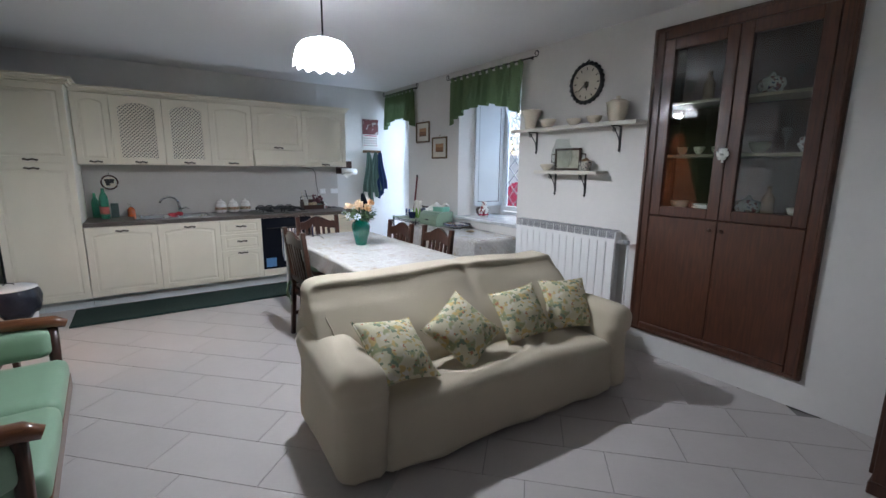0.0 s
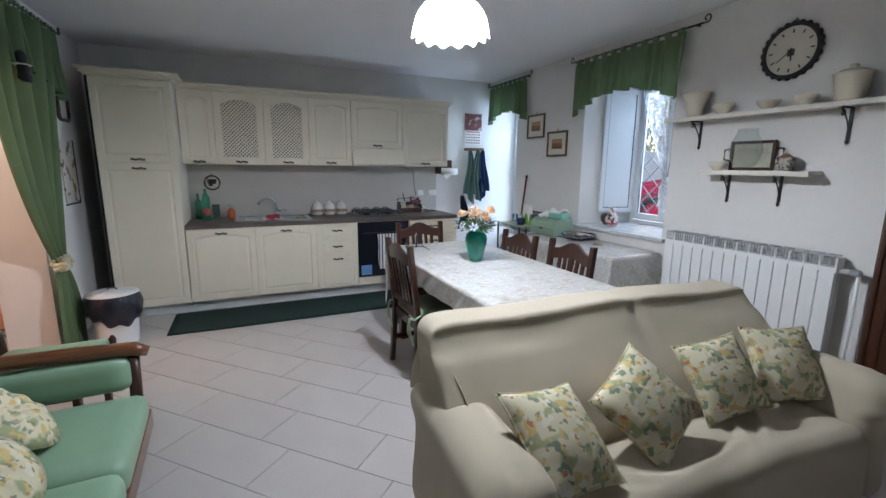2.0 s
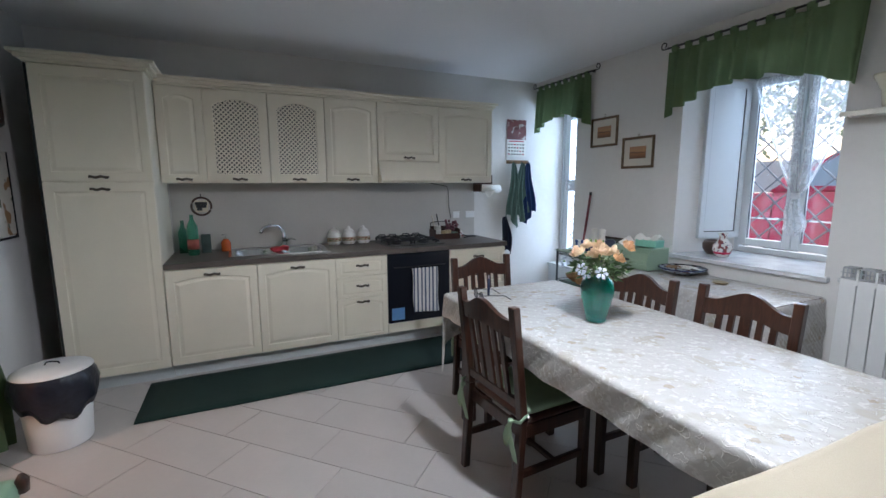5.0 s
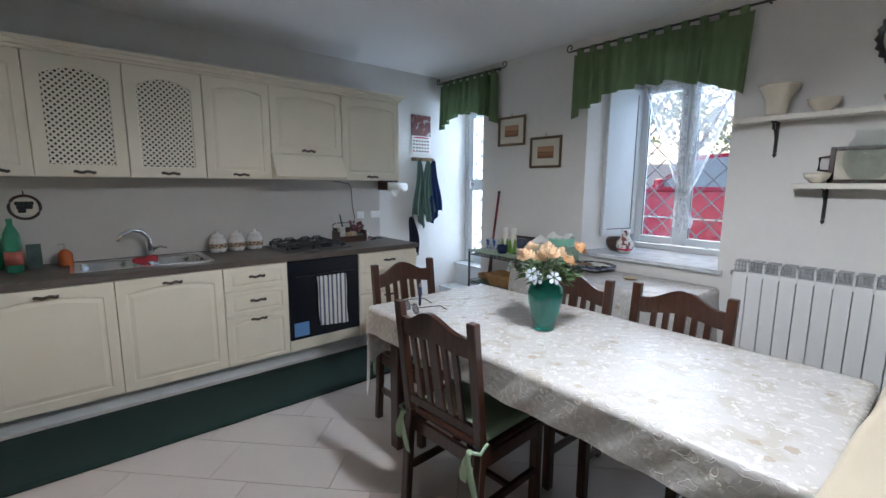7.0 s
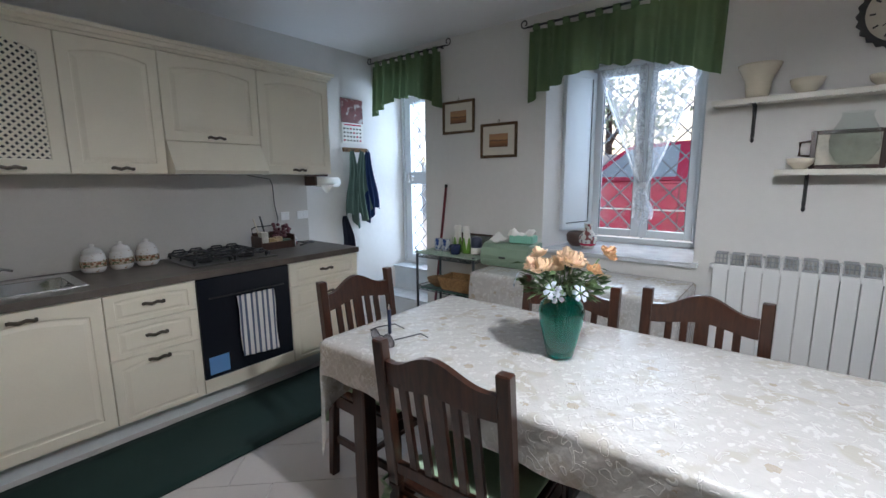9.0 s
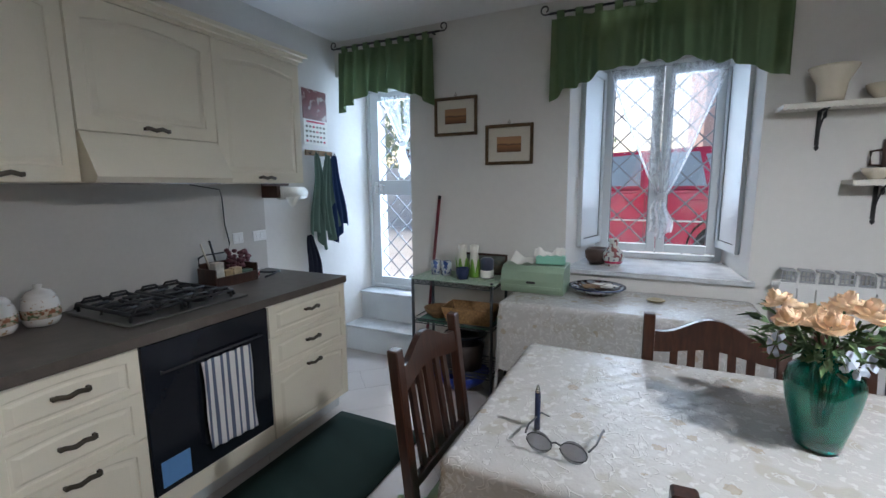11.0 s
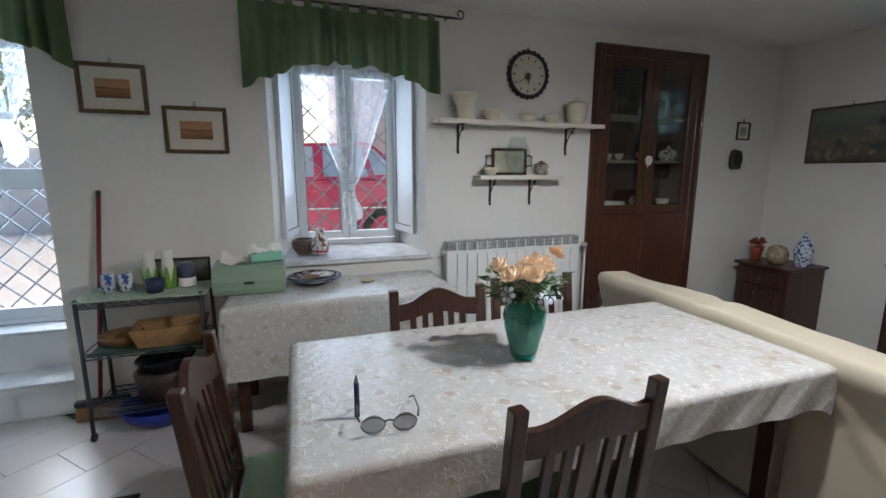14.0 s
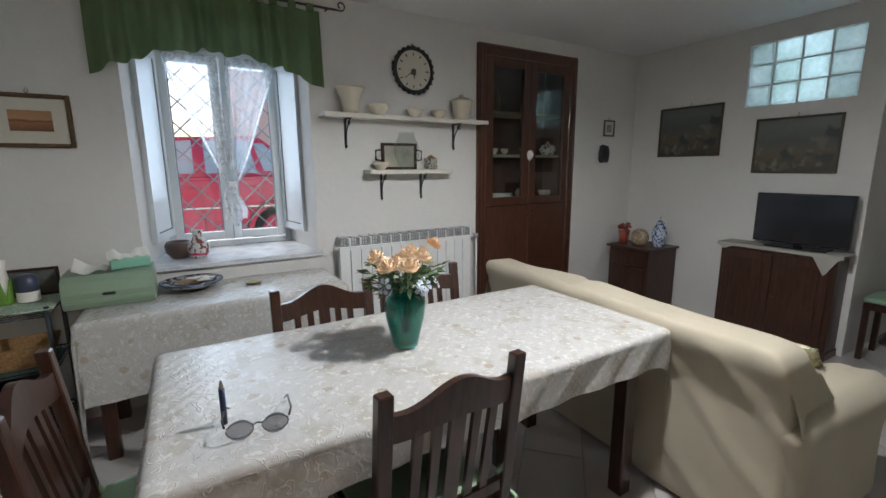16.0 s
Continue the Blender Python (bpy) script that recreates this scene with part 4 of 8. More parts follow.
def pillow(label, at, tilt_, yaw, spin, s=0.40, m=M_FLORAL, name="cushion"):
    bm = bmesh.new()
    N = 18
    for side in (1, -1):
        g = []
        for i in range(N + 1):
            row = []
            for j in range(N + 1):
                u, v = -1 + 2 * i / N, -1 + 2 * j / N
                t = (1 - u * u) ** 0.55 * (1 - v * v) ** 0.55 if abs(u) < 1 and abs(v) < 1 else 0
                pinch = 1 - 0.09 * (1 - abs(u) ** 2) * abs(v) ** 3 - 0.0
                pinch2 = 1 - 0.09 * (1 - abs(v) ** 2) * abs(u) ** 3
                z = side * (0.068 * t + 0.006 * noise.noise(Vector((u * 3, v * 3, at[0] * 9 + side))) * min(1, t * 3))
                row.append(bm.verts.new((u * s / 2 * pinch2, v * s / 2 * pinch, z)))
            g.append(row)
        for i in range(N):
            for j in range(N):
                bm.faces.new((g[i][j], g[i + 1][j], g[i + 1][j + 1], g[i][j + 1]))
    bmesh.ops.remove_doubles(bm, verts=bm.verts, dist=1e-5)
    bmesh.ops.recalc_face_normals(bm, faces=bm.faces)
    ob = thing(name, label, "cushion", at)
    ob.matrix_basis = pose(*at, tilt_, 0, yaw) @ pose(0, 0, 0, 0, 0, spin)
    part("cover", bm, m, ob, smooth=True)
    pts = []
    for k in range(4):
        for i in range(8):
            u = -1 + i / 4
            p = {0: (u, -1), 1: (1, u), 2: (-u, 1), 3: (-1, -u)}[k]
            q = 1 - 0.09 * (1 - u * u)
            pts.append((p[0] * s / 2 * (q if k in (1, 3) else 1), p[1] * s / 2 * (q if k in (0, 2) else 1), 0))
    part("piping", tube(bmesh.new(), pts + [pts[0]], 0.004, 6), m, ob, smooth=True)
    return ob


pillow("floral cushion in green and yellow leaning in the sofa corner", (1.79, 4.20, 0.565), 38, 22, -16, 0.365)
pillow("floral cushion standing on one corner against the sofa back", (2.24, 4.25, 0.555), 47, -8, 36, 0.35)
pillow("floral cushion leaning against the sofa back", (2.71, 4.27, 0.565), 52, -14, 8, 0.335)
pillow("floral cushion leaning beside the far sofa arm", (3.11, 4.24, 0.565), 54, -16, -2, 0.345)

# green settee
st = thing("settee", "two-seat green vinyl settee with dark-stained wooden arms", "settee", (0, 0, 0))
SY0, SY1 = 4.22, 5.50
part("seat", rounded(bmesh.new(), -0.22, SY0 + 0.05, 0.27, 0.46, (SY0 + SY1) / 2, 0.42, 0.05, (16, 16, 6), wob=0.004), M_GREENV, st, smooth=True)
part("seat", rounded(bmesh.new(), -0.22, (SY0 + SY1) / 2, 0.27, 0.46, SY1 - 0.05, 0.42, 0.05, (16, 16, 6), wob=0.004), M_GREENV, st, smooth=True)
for y0_, y1_ in ((SY0 + 0.05, (SY0 + SY1) / 2), ((SY0 + SY1) / 2, SY1 - 0.05)):
    part("back_cushion", rounded(bmesh.new(), -0.34, y0_, 0.40, -0.20, y1_, 0.86, 0.06, (6, 14, 12), wob=0.004, fn=lambda p: p + Vector((-0.12 * (p.z - 0.4), 0, 0))), M_GREENV, st, smooth=True)
for y in (SY0, SY1):
    sy = -1 if y == SY0 else 1
    part("arm", tube(bmesh.new(), [(-0.34, y, 0.64), (-0.1, y, 0.645), (0.2, y, 0.635), (0.42, y, 0.62), (0.47, y, 0.60)], [0.03, 0.034, 0.034, 0.036, 0.024], 10), M_ARM, st, "polished red-brown wooden arm", smooth=True)
    part("arm_pad", rounded(bmesh.new(), -0.24, y - 0.055, 0.42, 0.40, y + 0.055, 0.60, 0.05, (14, 6, 8), fn=lambda p: p), M_GREENV, st, "rolled green vinyl arm pad", smooth=True)
    part("front_leg", tube(bmesh.new(), [(0.37, y, 0), (0.375, y, 0.05), (0.40, y, 0.3), (0.41, y, 0.60)], [0.022, 0.018, 0.028, 0.024], 8), M_CHAIR, st, smooth=True)
    part("back_leg", tube(bmesh.new(), [(-0.36, y, 0), (-0.33, y, 0.4), (-0.40, y, 0.86)], [0.02, 0.024, 0.02], 8), M_CHAIR, st, smooth=True)
part("seat_rail", boxes([(0.425, SY0, 0.20, 0.455, SY1, 0.29), (-0.30, SY0, 0.20, -0.27, SY1, 0.27), (-0.27, SY0 + 0.01, 0.20, 0.425, SY0 + 0.035, 0.27), (-0.27, SY1 - 0.035, 0.20, 0.425, SY1 - 0.01, 0.27)], bevel=0.004), M_ARM, st)
part("back_rail", boxes([(-0.46, SY0, 0.84, -0.43, SY1, 0.90)], bevel=0.006), M_CHAIR, st)


st.location, st.rotation_euler, st.scale = (0.236, 0.006, 0), (0, 0, radians(3)), (1, 1, 0.95)

# pendant lamp
M_OPAL = cloth("opal_glass", (0.90, 0.90, 0.90), 0.80, var=0.01, fine=20)
pl = thing("pendant_lamp", "white fluted opal glass pendant lamp, lit, above the dining table", "lamp", (LAMP[0], LAMP[1], 0))
part("ceiling_rose", lathe([(0, CEIL - 0.001), (0.05, CEIL - 0.001), (0.045, CEIL - 0.04), (0.015, CEIL - 0.055), (0, CEIL - 0.055)]), M_IRON, pl, "dark ceiling cap", smooth=True)
part("cord", tube(bmesh.new(), [(0, 0, CEIL - 0.055), (0, 0, 2.240)], 0.006), M_IRON, pl)
part("holder", lathe([(0, 2.260), (0.028, 2.250), (0.032, 2.200), (0, 2.195)], 16), M_IRON, pl, smooth=True)
flute = lambda p, a: Vector((p.x * (1 + 0.035 * math.cos(a * 14)), p.y * (1 + 0.035 * math.cos(a * 14)), p.z - (0.010 * math.cos(a * 14) if p.z < 2.100 else 0)))
part("shade", lathe([(0.033, 2.230), (0.08, 2.225), (0.13, 2.205), (0.165, 2.160), (0.178, 2.110), (0.185, 2.070)], 84, flute), M_OPAL, pl, smooth=True)
M_BULB = mat("bulb_glow", (0.92, 0.96, 1.0), 0.5, var=0, bump=0, emit=55)
part("bulb", lathe([(0, 2.065), (0.025, 2.073), (0.036, 2.100), (0.03, 2.130), (0.015, 2.160), (0.013, 2.200)], 20), M_BULB, pl, "glowing bulb", smooth=True)
bpy.data.objects["bulb"].visible_shadow = True
for o in pl.children:
    if o.name.startswith("bulb"):
        o.visible_shadow = False


# window and glass door
def frame_bars(y0, y1, z0, z1, w, xa, xb, m, parent, name="frame", bevel=0.004):
    return part(name, boxes([(xa, y0, z0, xb, y0 + w, z1), (xa, y1 - w, z0, xb, y1, z1), (xa, y0 + w, z0, xb, y1 - w, z0 + w), (xa, y0 + w, z1 - w, xb, y1 - w, z1)], bevel=bevel), m, parent)


def diamonds(y0, y1, z0, z1, x, pitch, r, m, parent):
    bm = bmesh.new()
    W, H = y1 - y0, z1 - z0
    n = int((W + H) / pitch) + 2
    for s in (1, -1):
        for k in range(n):
            c = k * pitch + pitch * 0.4
            a, b = max(0, c - H), min(W, c)
            if b - a < 0.02:
                continue
            ya, yb = (y0 + a, y0 + b) if s > 0 else (y1 - a, y1 - b)
            tube(bm, [(x + s * r, ya, z0 + c - a), (x + s * r, yb, z0 + c - b)], r, 6)
    return part("grille", bm, m, parent, "diagonal lattice grille")


M_GRILLE = mat("grille_paint", (0.16, 0.17, 0.19), 0.5)
win = tagged(new("window_1"), "white double casement window in a deep opening, one inner shutter ajar", "window", kind="structure")
y0, y1, z0, z1 = 5.762, 6.612, WIN[2], WIN[3]
frame_bars(y0 + 0.001, y1 - 0.001, z0 + 0.001, z1 - 0.001, 0.04, 4.64, 4.70, M_UPVC, win, "window_frame")
for a, b in ((y0 + 0.042, 6.185), (6.189, y1 - 0.042)):
    leaf = frame_bars(a, b, z0 + 0.055, z1 - 0.045, 0.058, 4.625, 4.675, M_UPVC, win, "casement")
    pane = part("pane", boxes([(4.648, a + 0.058, z0 + 0.113, 4.652, b - 0.058, z1 - 0.103)]), M_GLASS, leaf, "clear glass pane")
    pane.visible_shadow = False
    part("gasket", boxes([(4.636, a + 0.058, z0 + 0.113, 4.645, a + 0.065, z1 - 0.103), (4.636, b - 0.065, z0 + 0.113, 4.645, b - 0.058, z1 - 0.103)]), M_GRILLE, leaf, "thin dark seal")
part("window_handle", rounded(bmesh.new(), 4.60, 6.175, 1.50, 4.615, 6.20, 1.62, 0.006, (2, 2, 6)), M_UPVC, win, smooth=True)
diamonds(y0, y1, z0 + 0.02, z1, 4.725, 0.185, 0.006, M_GRILLE, win)
part("window_sill", boxes([(XE - 0.035, WIN[0] - 0.03, z0 - 0.032, 4.64, WIN[1] + 0.03, z0)], bevel=0.004), M_MARBLE, win, "grey-veined marble sill")
for (ax, ay), (bx_, by), lab in (((4.625, 6.585), (4.255, 6.680), "shutter"), ((4.625, 5.790), (4.255, 5.725), "shutter")):
    L = math.hypot(bx_ - ax, by - ay)
    sh = part("shutter", boxes([(0, -0.012, 0, L, 0.012, z1 - z0 - 0.17)], bevel=0.003), M_UPVC, win, "white inner shutter leaf", at=(ax, ay, z0 + 0.115))
    sh.rotation_euler = (0, 0, math.atan2(by - ay, bx_ - ax))
    for sy in (-0.0205, 0.0125):
        part("shutter_frame", boxes([(0.0, sy, 0.0, L, sy + 0.008, 0.05), (0.0, sy, z1 - z0 - 0.22, L, sy + 0.008, z1 - z0 - 0.17), (0.0, sy, 0.05, 0.045, sy + 0.008, z1 - z0 - 0.22), (L - 0.045, sy, 0.05, L, sy + 0.008, z1 - z0 - 0.22)]), M_UPVC, sh)
    hh = z1 - z0 - 0.17
    for sy in (-0.0135, 0.0125):
        part("gasket", boxes([(0.045, sy, 0.05, 0.052, sy + 0.001, hh - 0.05), (L - 0.052, sy, 0.05, L - 0.045, sy + 0.001, hh - 0.05), (0.052, sy, 0.05, L - 0.052, sy + 0.001, 0.057)]), M_IRON, sh, "thin dark seal")
    for hz in (0.25, 0.95):
        part("hinge", tube(bmesh.new(), [(0, 0, hz), (0, 0, hz + 0.07)], 0.009, 8), M_STEEL, sh, smooth=True)


def lace(name, x, yc, zt, half_t, zk, half_b, zb, label, amp=0.010):
    """A lace curtain drawn together: two swags from the top, a knot, and a short flared tail."""
    c = thing(name, label, "curtain")
    for s in (-1, 1):
        def f(u, v, s=s):
            k = (1 - v) ** 0.85
            inner, outer = 0.02 * k, half_t * k + 0.022 * v
            w = inner + (outer - inner) * u
            droop = 0.012 * math.sin(v * math.pi) * u
            return Vector((x - amp * math.sin(u * 16 + s) * (0.25 + v) - 0.006 * math.sin(u * 31 + v * 3), yc + s * (w - droop) + 0.01 * math.sin(v * 5) * (1 - v), zt + (zk - zt) * v))
        part("swag", sheet(34, 34, f), M_SHEER, c, "thin see-through swag", smooth=True)
        rim = [f(1.0, v / 14) + Vector((-0.001, 0, 0)) for v in range(15)]
        part("hem", tube(bmesh.new(), rim, 0.008, 5), M_TAIL, c, "denser lace hem", smooth=True)

    def g(u, v):
        hw = 0.020 + (half_b - 0.020) * math.sin(min(1, v * 1.25) * math.pi / 2)
        w = 2 * u - 1
        return Vector((x - 0.014 - 0.016 * math.sin(u * 19) * (0.3 + v), yc + w * hw + 0.014 * math.sin(v * 6), zk + 0.01 + (zb - zk) * v + 0.030 * math.sin(u * 7.3 + 1) * v * v))
    part("tail", sheet(30, 20, g), M_TAIL, c, "denser lace tail", smooth=True)
    part("knot", rounded(bmesh.new(), x - 0.035, yc - 0.028, zk - 0.022, x + 0.005, yc + 0.028, zk + 0.028, 0.014, (5, 6, 6), wob=0.01, freq=40), M_LACE, c, smooth=True)
    return c


# open lace weave
M_SHEER = bpy.data.materials.new("sheer_lace")
M_SHEER.use_nodes = True
nt = M_SHEER.node_tree
p = nt.nodes["Principled BSDF"]
p.inputs["Base Color"].default_value, p.inputs["Roughness"].default_value = (0.85, 0.86, 0.88, 1), 0.9
co, vo, mr, no = nt.nodes.new("ShaderNodeTexCoord"), nt.nodes.new("ShaderNodeTexVoronoi"), nt.nodes.new("ShaderNodeMapRange"), nt.nodes.new("ShaderNodeTexNoise")
vo.inputs["Scale"].default_value, no.inputs["Scale"].default_value = 160, 26
nt.links.new(co.outputs["Object"], vo.inputs["Vector"])
nt.links.new(co.outputs["Object"], no.inputs["Vector"])
ad = nt.nodes.new("ShaderNodeMath")
ad.operation = "ADD"
nt.links.new(vo.outputs["Distance"], ad.inputs[0])
nt.links.new(no.outputs[0], ad.inputs[1])
mr.inputs["From Min"].default_value, mr.inputs["From Max"].default_value = 0.75, 1.05
mr.inputs["To Min"].default_value, mr.inputs["To Max"].default_value = 0.10, 0.32
nt.links.new(ad.outputs[0], mr.inputs[0])
tl, tp, m1, m2 = nt.nodes.new("ShaderNodeBsdfTranslucent"), nt.nodes.new("ShaderNodeBsdfTransparent"), nt.nodes.new("ShaderNodeMixShader"), nt.nodes.new("ShaderNodeMixShader")
tl.inputs[0].default_value = (0.85, 0.87, 0.9, 1)
m1.inputs[0].default_value = 0.5
nt.links.new(p.outputs[0], m1.inputs[1])
nt.links.new(tl.outputs[0], m1.inputs[2])
nt.links.new(mr.outputs[0], m2.inputs[0])
nt.links.new(tp.outputs[0], m2.inputs[1])
nt.links.new(m1.outputs[0], m2.inputs[2])
nt.links.new(m2.outputs[0], nt.nodes["Material Output"].inputs[0])
M_TAIL = M_SHEER.copy()
for n_ in M_TAIL.node_tree.nodes:
    if n_.type == "MAP_RANGE":
        n_.inputs["To Min"].default_value, n_.inputs["To Max"].default_value = 0.30, 0.85
lace("lace_curtain", 4.60, 6.165, 2.24, 0.38, 1.335, 0.075, 1.04, "white lace curtain tied in a knot in front of the window")

dr = tagged(new("door_1"), "white glazed garden door with a lattice grille above two steps", "door", kind="structure")
dy0, dy1 = 7.915, 8.595
frame_bars(dy0, dy1, 0.485, 2.28, 0.03, 4.44, 4.50, M_UPVC, dr, "door_frame")
leaf = part("door_leaf", boxes([(4.455, dy0 + 0.032, 0.50, 4.49, dy0 + 0.115, 2.245), (4.455, dy1 - 0.115, 0.50, 4.49, dy1 - 0.032, 2.245), (4.455, dy0 + 0.115, 0.50, 4.49, dy1 - 0.115, 0.585), (4.455, dy0 + 0.115, 1.345, 4.49, dy1 - 0.115, 1.475), (4.455, dy0 + 0.115, 2.17, 4.49, dy1 - 0.115, 2.245)], bevel=0.003), M_UPVC, dr)
for a, b in ((0.585, 1.345), (1.475, 2.17)):
    pn = part("pane", boxes([(4.47, dy0 + 0.115, a, 4.474, dy1 - 0.115, b)]), M_GLASS, leaf, "clear glass pane")
    pn.visible_shadow = False
part("lock_plate", boxes([(4.448, dy1 - 0.10, 1.36, 4.4545, dy1 - 0.07, 1.46), (4.448, dy1 - 0.155, 1.38, 4.4545, dy1 - 0.125, 1.44)]), M_STEEL, leaf)
part("door_handle", tube(bmesh.new(), [(4.45, dy1 - 0.14, 1.42), (4.41, dy1 - 0.14, 1.42), (4.40, dy1 - 0.20, 1.42)], 0.008), M_STEEL, leaf, smooth=True)
diamonds(dy0, dy1, 0.49, 2.28, 4.54, 0.17, 0.006, M_GRILLE, dr)
lace("lace_curtain", 4.43, 8.20, 2.20, 0.22, 1.78, 0.06, 1.50, "white lace curtain knotted on the upper pane of the door")
M_STEP = mat("step_plaster", (0.62, 0.64, 0.66), 0.5, var=0.06, scale=6, fine=80)
stp = tagged(new("step"), "two white plastered steps up to the glass door", kind="structure")
part("lower_step", boxes([(XE + 0.005, DOOR[0] + 0.002, 0.0, 4.28, DOOR[1] - 0.002, 0.205)], bevel=0.006), M_STEP, stp)
part("lower_tread", boxes([(XE - 0.01, DOOR[0] + 0.002, 0.2055, 4.28, DOOR[1] - 0.002, 0.225)], bevel=0.004), M_MARBLE, stp, "marble tread")
part("upper_step", boxes([(4.282, DOOR[0] + 0.002, 0.0, XE + WT - 0.002, DOOR[1] - 0.002, 0.455)], bevel=0.006), M_STEP, stp)
part("upper_tread", boxes([(4.265, DOOR[0] + 0.002, 0.4555, XE + WT - 0.002, DOOR[1] - 0.002, 0.478)], bevel=0.004), M_MARBLE, stp, "marble tread")


# curtain rods and valances
def rod(along, fixed, a, b, z, label, normal=-1):
    """A black iron rod with scrolled ends, along y at x = fixed."""
    r = thing("curtain_rod", label, "curtain rod")
    part("bar", tube(bmesh.new(), [(fixed, a, z), (fixed, b, z)], 0.008), M_IRON, r, smooth=True)
    for end, s in ((a, -1), (b, 1)):
        pts = [(fixed, end, z)]
        for k in range(15):
            an = -math.pi / 2 + k * 0.42
            rr = 0.030 - k * 0.0011
            pts.append((fixed, end + s * (0.03 + rr * math.cos(an)), z + 0.028 + rr * math.sin(an)))
        part("scroll", tube(bmesh.new(), pts, 0.005, 6), M_IRON, r, smooth=True)
    for y in (a + 0.06, b - 0.06):
        part("bracket", tube(bmesh.new(), [(fixed, y, z), (fixed - normal * 0.058, y, z)], 0.006, 6), M_IRON, r, smooth=True)
    return r


def valance(x, y0, y1, zt, zends, zmid, n, label, seed=0.0, normal=-1):
    v = thing("valance", label, "valance")

    def f(u, w):
        ph = u * n * math.pi * 2.0 + 0.5 * noise.noise(Vector((u * 4, seed, 3)))
        bot = zmid - (zmid - zends) * max(0, abs(2 * u - 1) - 0.35) ** 1.2 / 0.65 ** 1.2 + 0.008 * math.sin(ph * 0.5 + seed) + 0.020 * noise.noise(Vector((u * 5, seed, 0)))
        z = zt + (bot - zt) * w
        amp = 0.011 + 0.030 * w
        xx = x + normal * (amp * (math.sin(ph + 1.2 * math.sin(ph * 0.31 + seed)) + 0.22 * math.sin(ph * 0.53 + seed) * w + 0.10 * math.sin(ph * 2.3 + seed)) + 0.015 * w)
        return Vector((xx, y0 + u * (y1 - y0) + 0.006 * w * math.sin(ph + seed), z))
    part("cloth", sheet(n * 16, 16, f), M_CURT, v, smooth=True)
    k = n
    for i in range(k):
        yc = y0 + (i + 0.5) * (y1 - y0) / k
        bm = bmesh.new()
        path = []
        for j in range(13):
            a = 2 * math.pi * j / 12
            path.append((x + 0.014 * math.cos(a), zt + 0.02 + 0.026 * math.sin(a)))
        rows = [[bm.verts.new((px, yc + dy, pz)) for px, pz in path] for dy in (-0.022, 0.022)]
        for j in range(12):
            bm.faces.new((rows[0][j], rows[0][j + 1], rows[1][j + 1], rows[1][j]))
        part("tab", bm, M_CURT, v, smooth=True)
    return v


rod("y", 3.985, 5.50, 6.86, 2.478, "black wrought iron curtain rod with scrolled ends above the window")
valance(3.985, 5.62, 6.85, 2.445, 1.955, 2.115, 11, "green cloth valance with tabs and pleats above the window", 1.0)
rod("y", 3.985, 7.63, 8.53, 2.495, "short black iron curtain rod above the garden door")
valance(3.985, 7.69, 8.51, 2.462, 2.005, 2.13, 8, "green cloth valance with tabs above the garden door", 4.0)
rod("y", -0.415, 5.35, 7.91, 2.475, "long black iron curtain rod above the curtained opening", normal=1)
valance(-0.40, 5.40, 7.82, 2.44, 1.93, 2.06, 20, "green cloth valance with tabs over the curtained opening", 2.0, normal=1)


def tied(yt0, yt1, yk, yb0, yb1, x, zk, label, s=1):
    c = thing("curtain", label, "curtain")

    def f(u, v):
        z = 2.40 - v * 2.38
        if z > zk:
            t = (2.40 - z) / (2.40 - zk)
            k = t ** 2.2
            a, b = yt0 + (yk - 0.05 - yt0) * k, yt1 + (yk + 0.05 - yt1) * t ** 1.3
        else:
            t = min(1, (zk - z) / zk * 1.6)
            k = math.sin(t * math.pi / 2)
            a, b = yk - 0.05 + (yb0 - yk + 0.05) * k, yk + 0.05 + (yb1 - yk - 0.05) * k
        y = a + u * (b - a)
        return Vector((x + 0.028 * math.sin(u * 30) * (0.5 + 0.5 * abs(b - a) / 0.4) + 0.012 * math.sin(u * 11 + v * 5), y, z))
    part("cloth", sheet(64, 48, f), M_CURT, c, smooth=True)
    bm = bmesh.new()
    for k in range(3):
        rounded(bm, x - 0.03, yk - 0.075, zk - 0.05 + k * 0.035, x + 0.055, yk + 0.075, zk - 0.012 + k * 0.035, 0.018, (8, 10, 4), wob=0.02, freq=30)
    part("tie_back", bm, M_FLORAL, c, "ruffled floral tie-back", smooth=True)
    return c


tied(6.45, 7.62, 7.17, 7.05, 7.40, -0.385, 0.72, "green curtain held aside by a floral tie-back")
tied(5.45, 6.40, 5.86, 5.66, 5.98, -0.385, 0.72, "green curtain held aside by a floral tie-back")
orn = thing("curtain_ornament", "small dark ornament with white ruffles hung on the valance", "ornament", (-0.335, 6.9, 2.08))
part("body", rounded(bmesh.new(), -0.02, -0.04, -0.13, 0.04, 0.04, -0.03, 0.018, (4, 6, 8), wob=0.01, freq=20), M_IRON, orn, smooth=True)
part("head", lathe([(0, -0.03), (0.03, -0.01), (0.035, 0.02), (0.02, 0.05), (0, 0.055)], 12), M_IRON, orn, smooth=True)
part("ruffle", lathe([(0.012, -0.03), (0.045, -0.035), (0.05, -0.03), (0.012, -0.022)], 16, lambda p, a: p * 1.0 + Vector((0, 0, 0.006 * math.sin(a * 8)))), M_PAPER, orn, smooth=True)

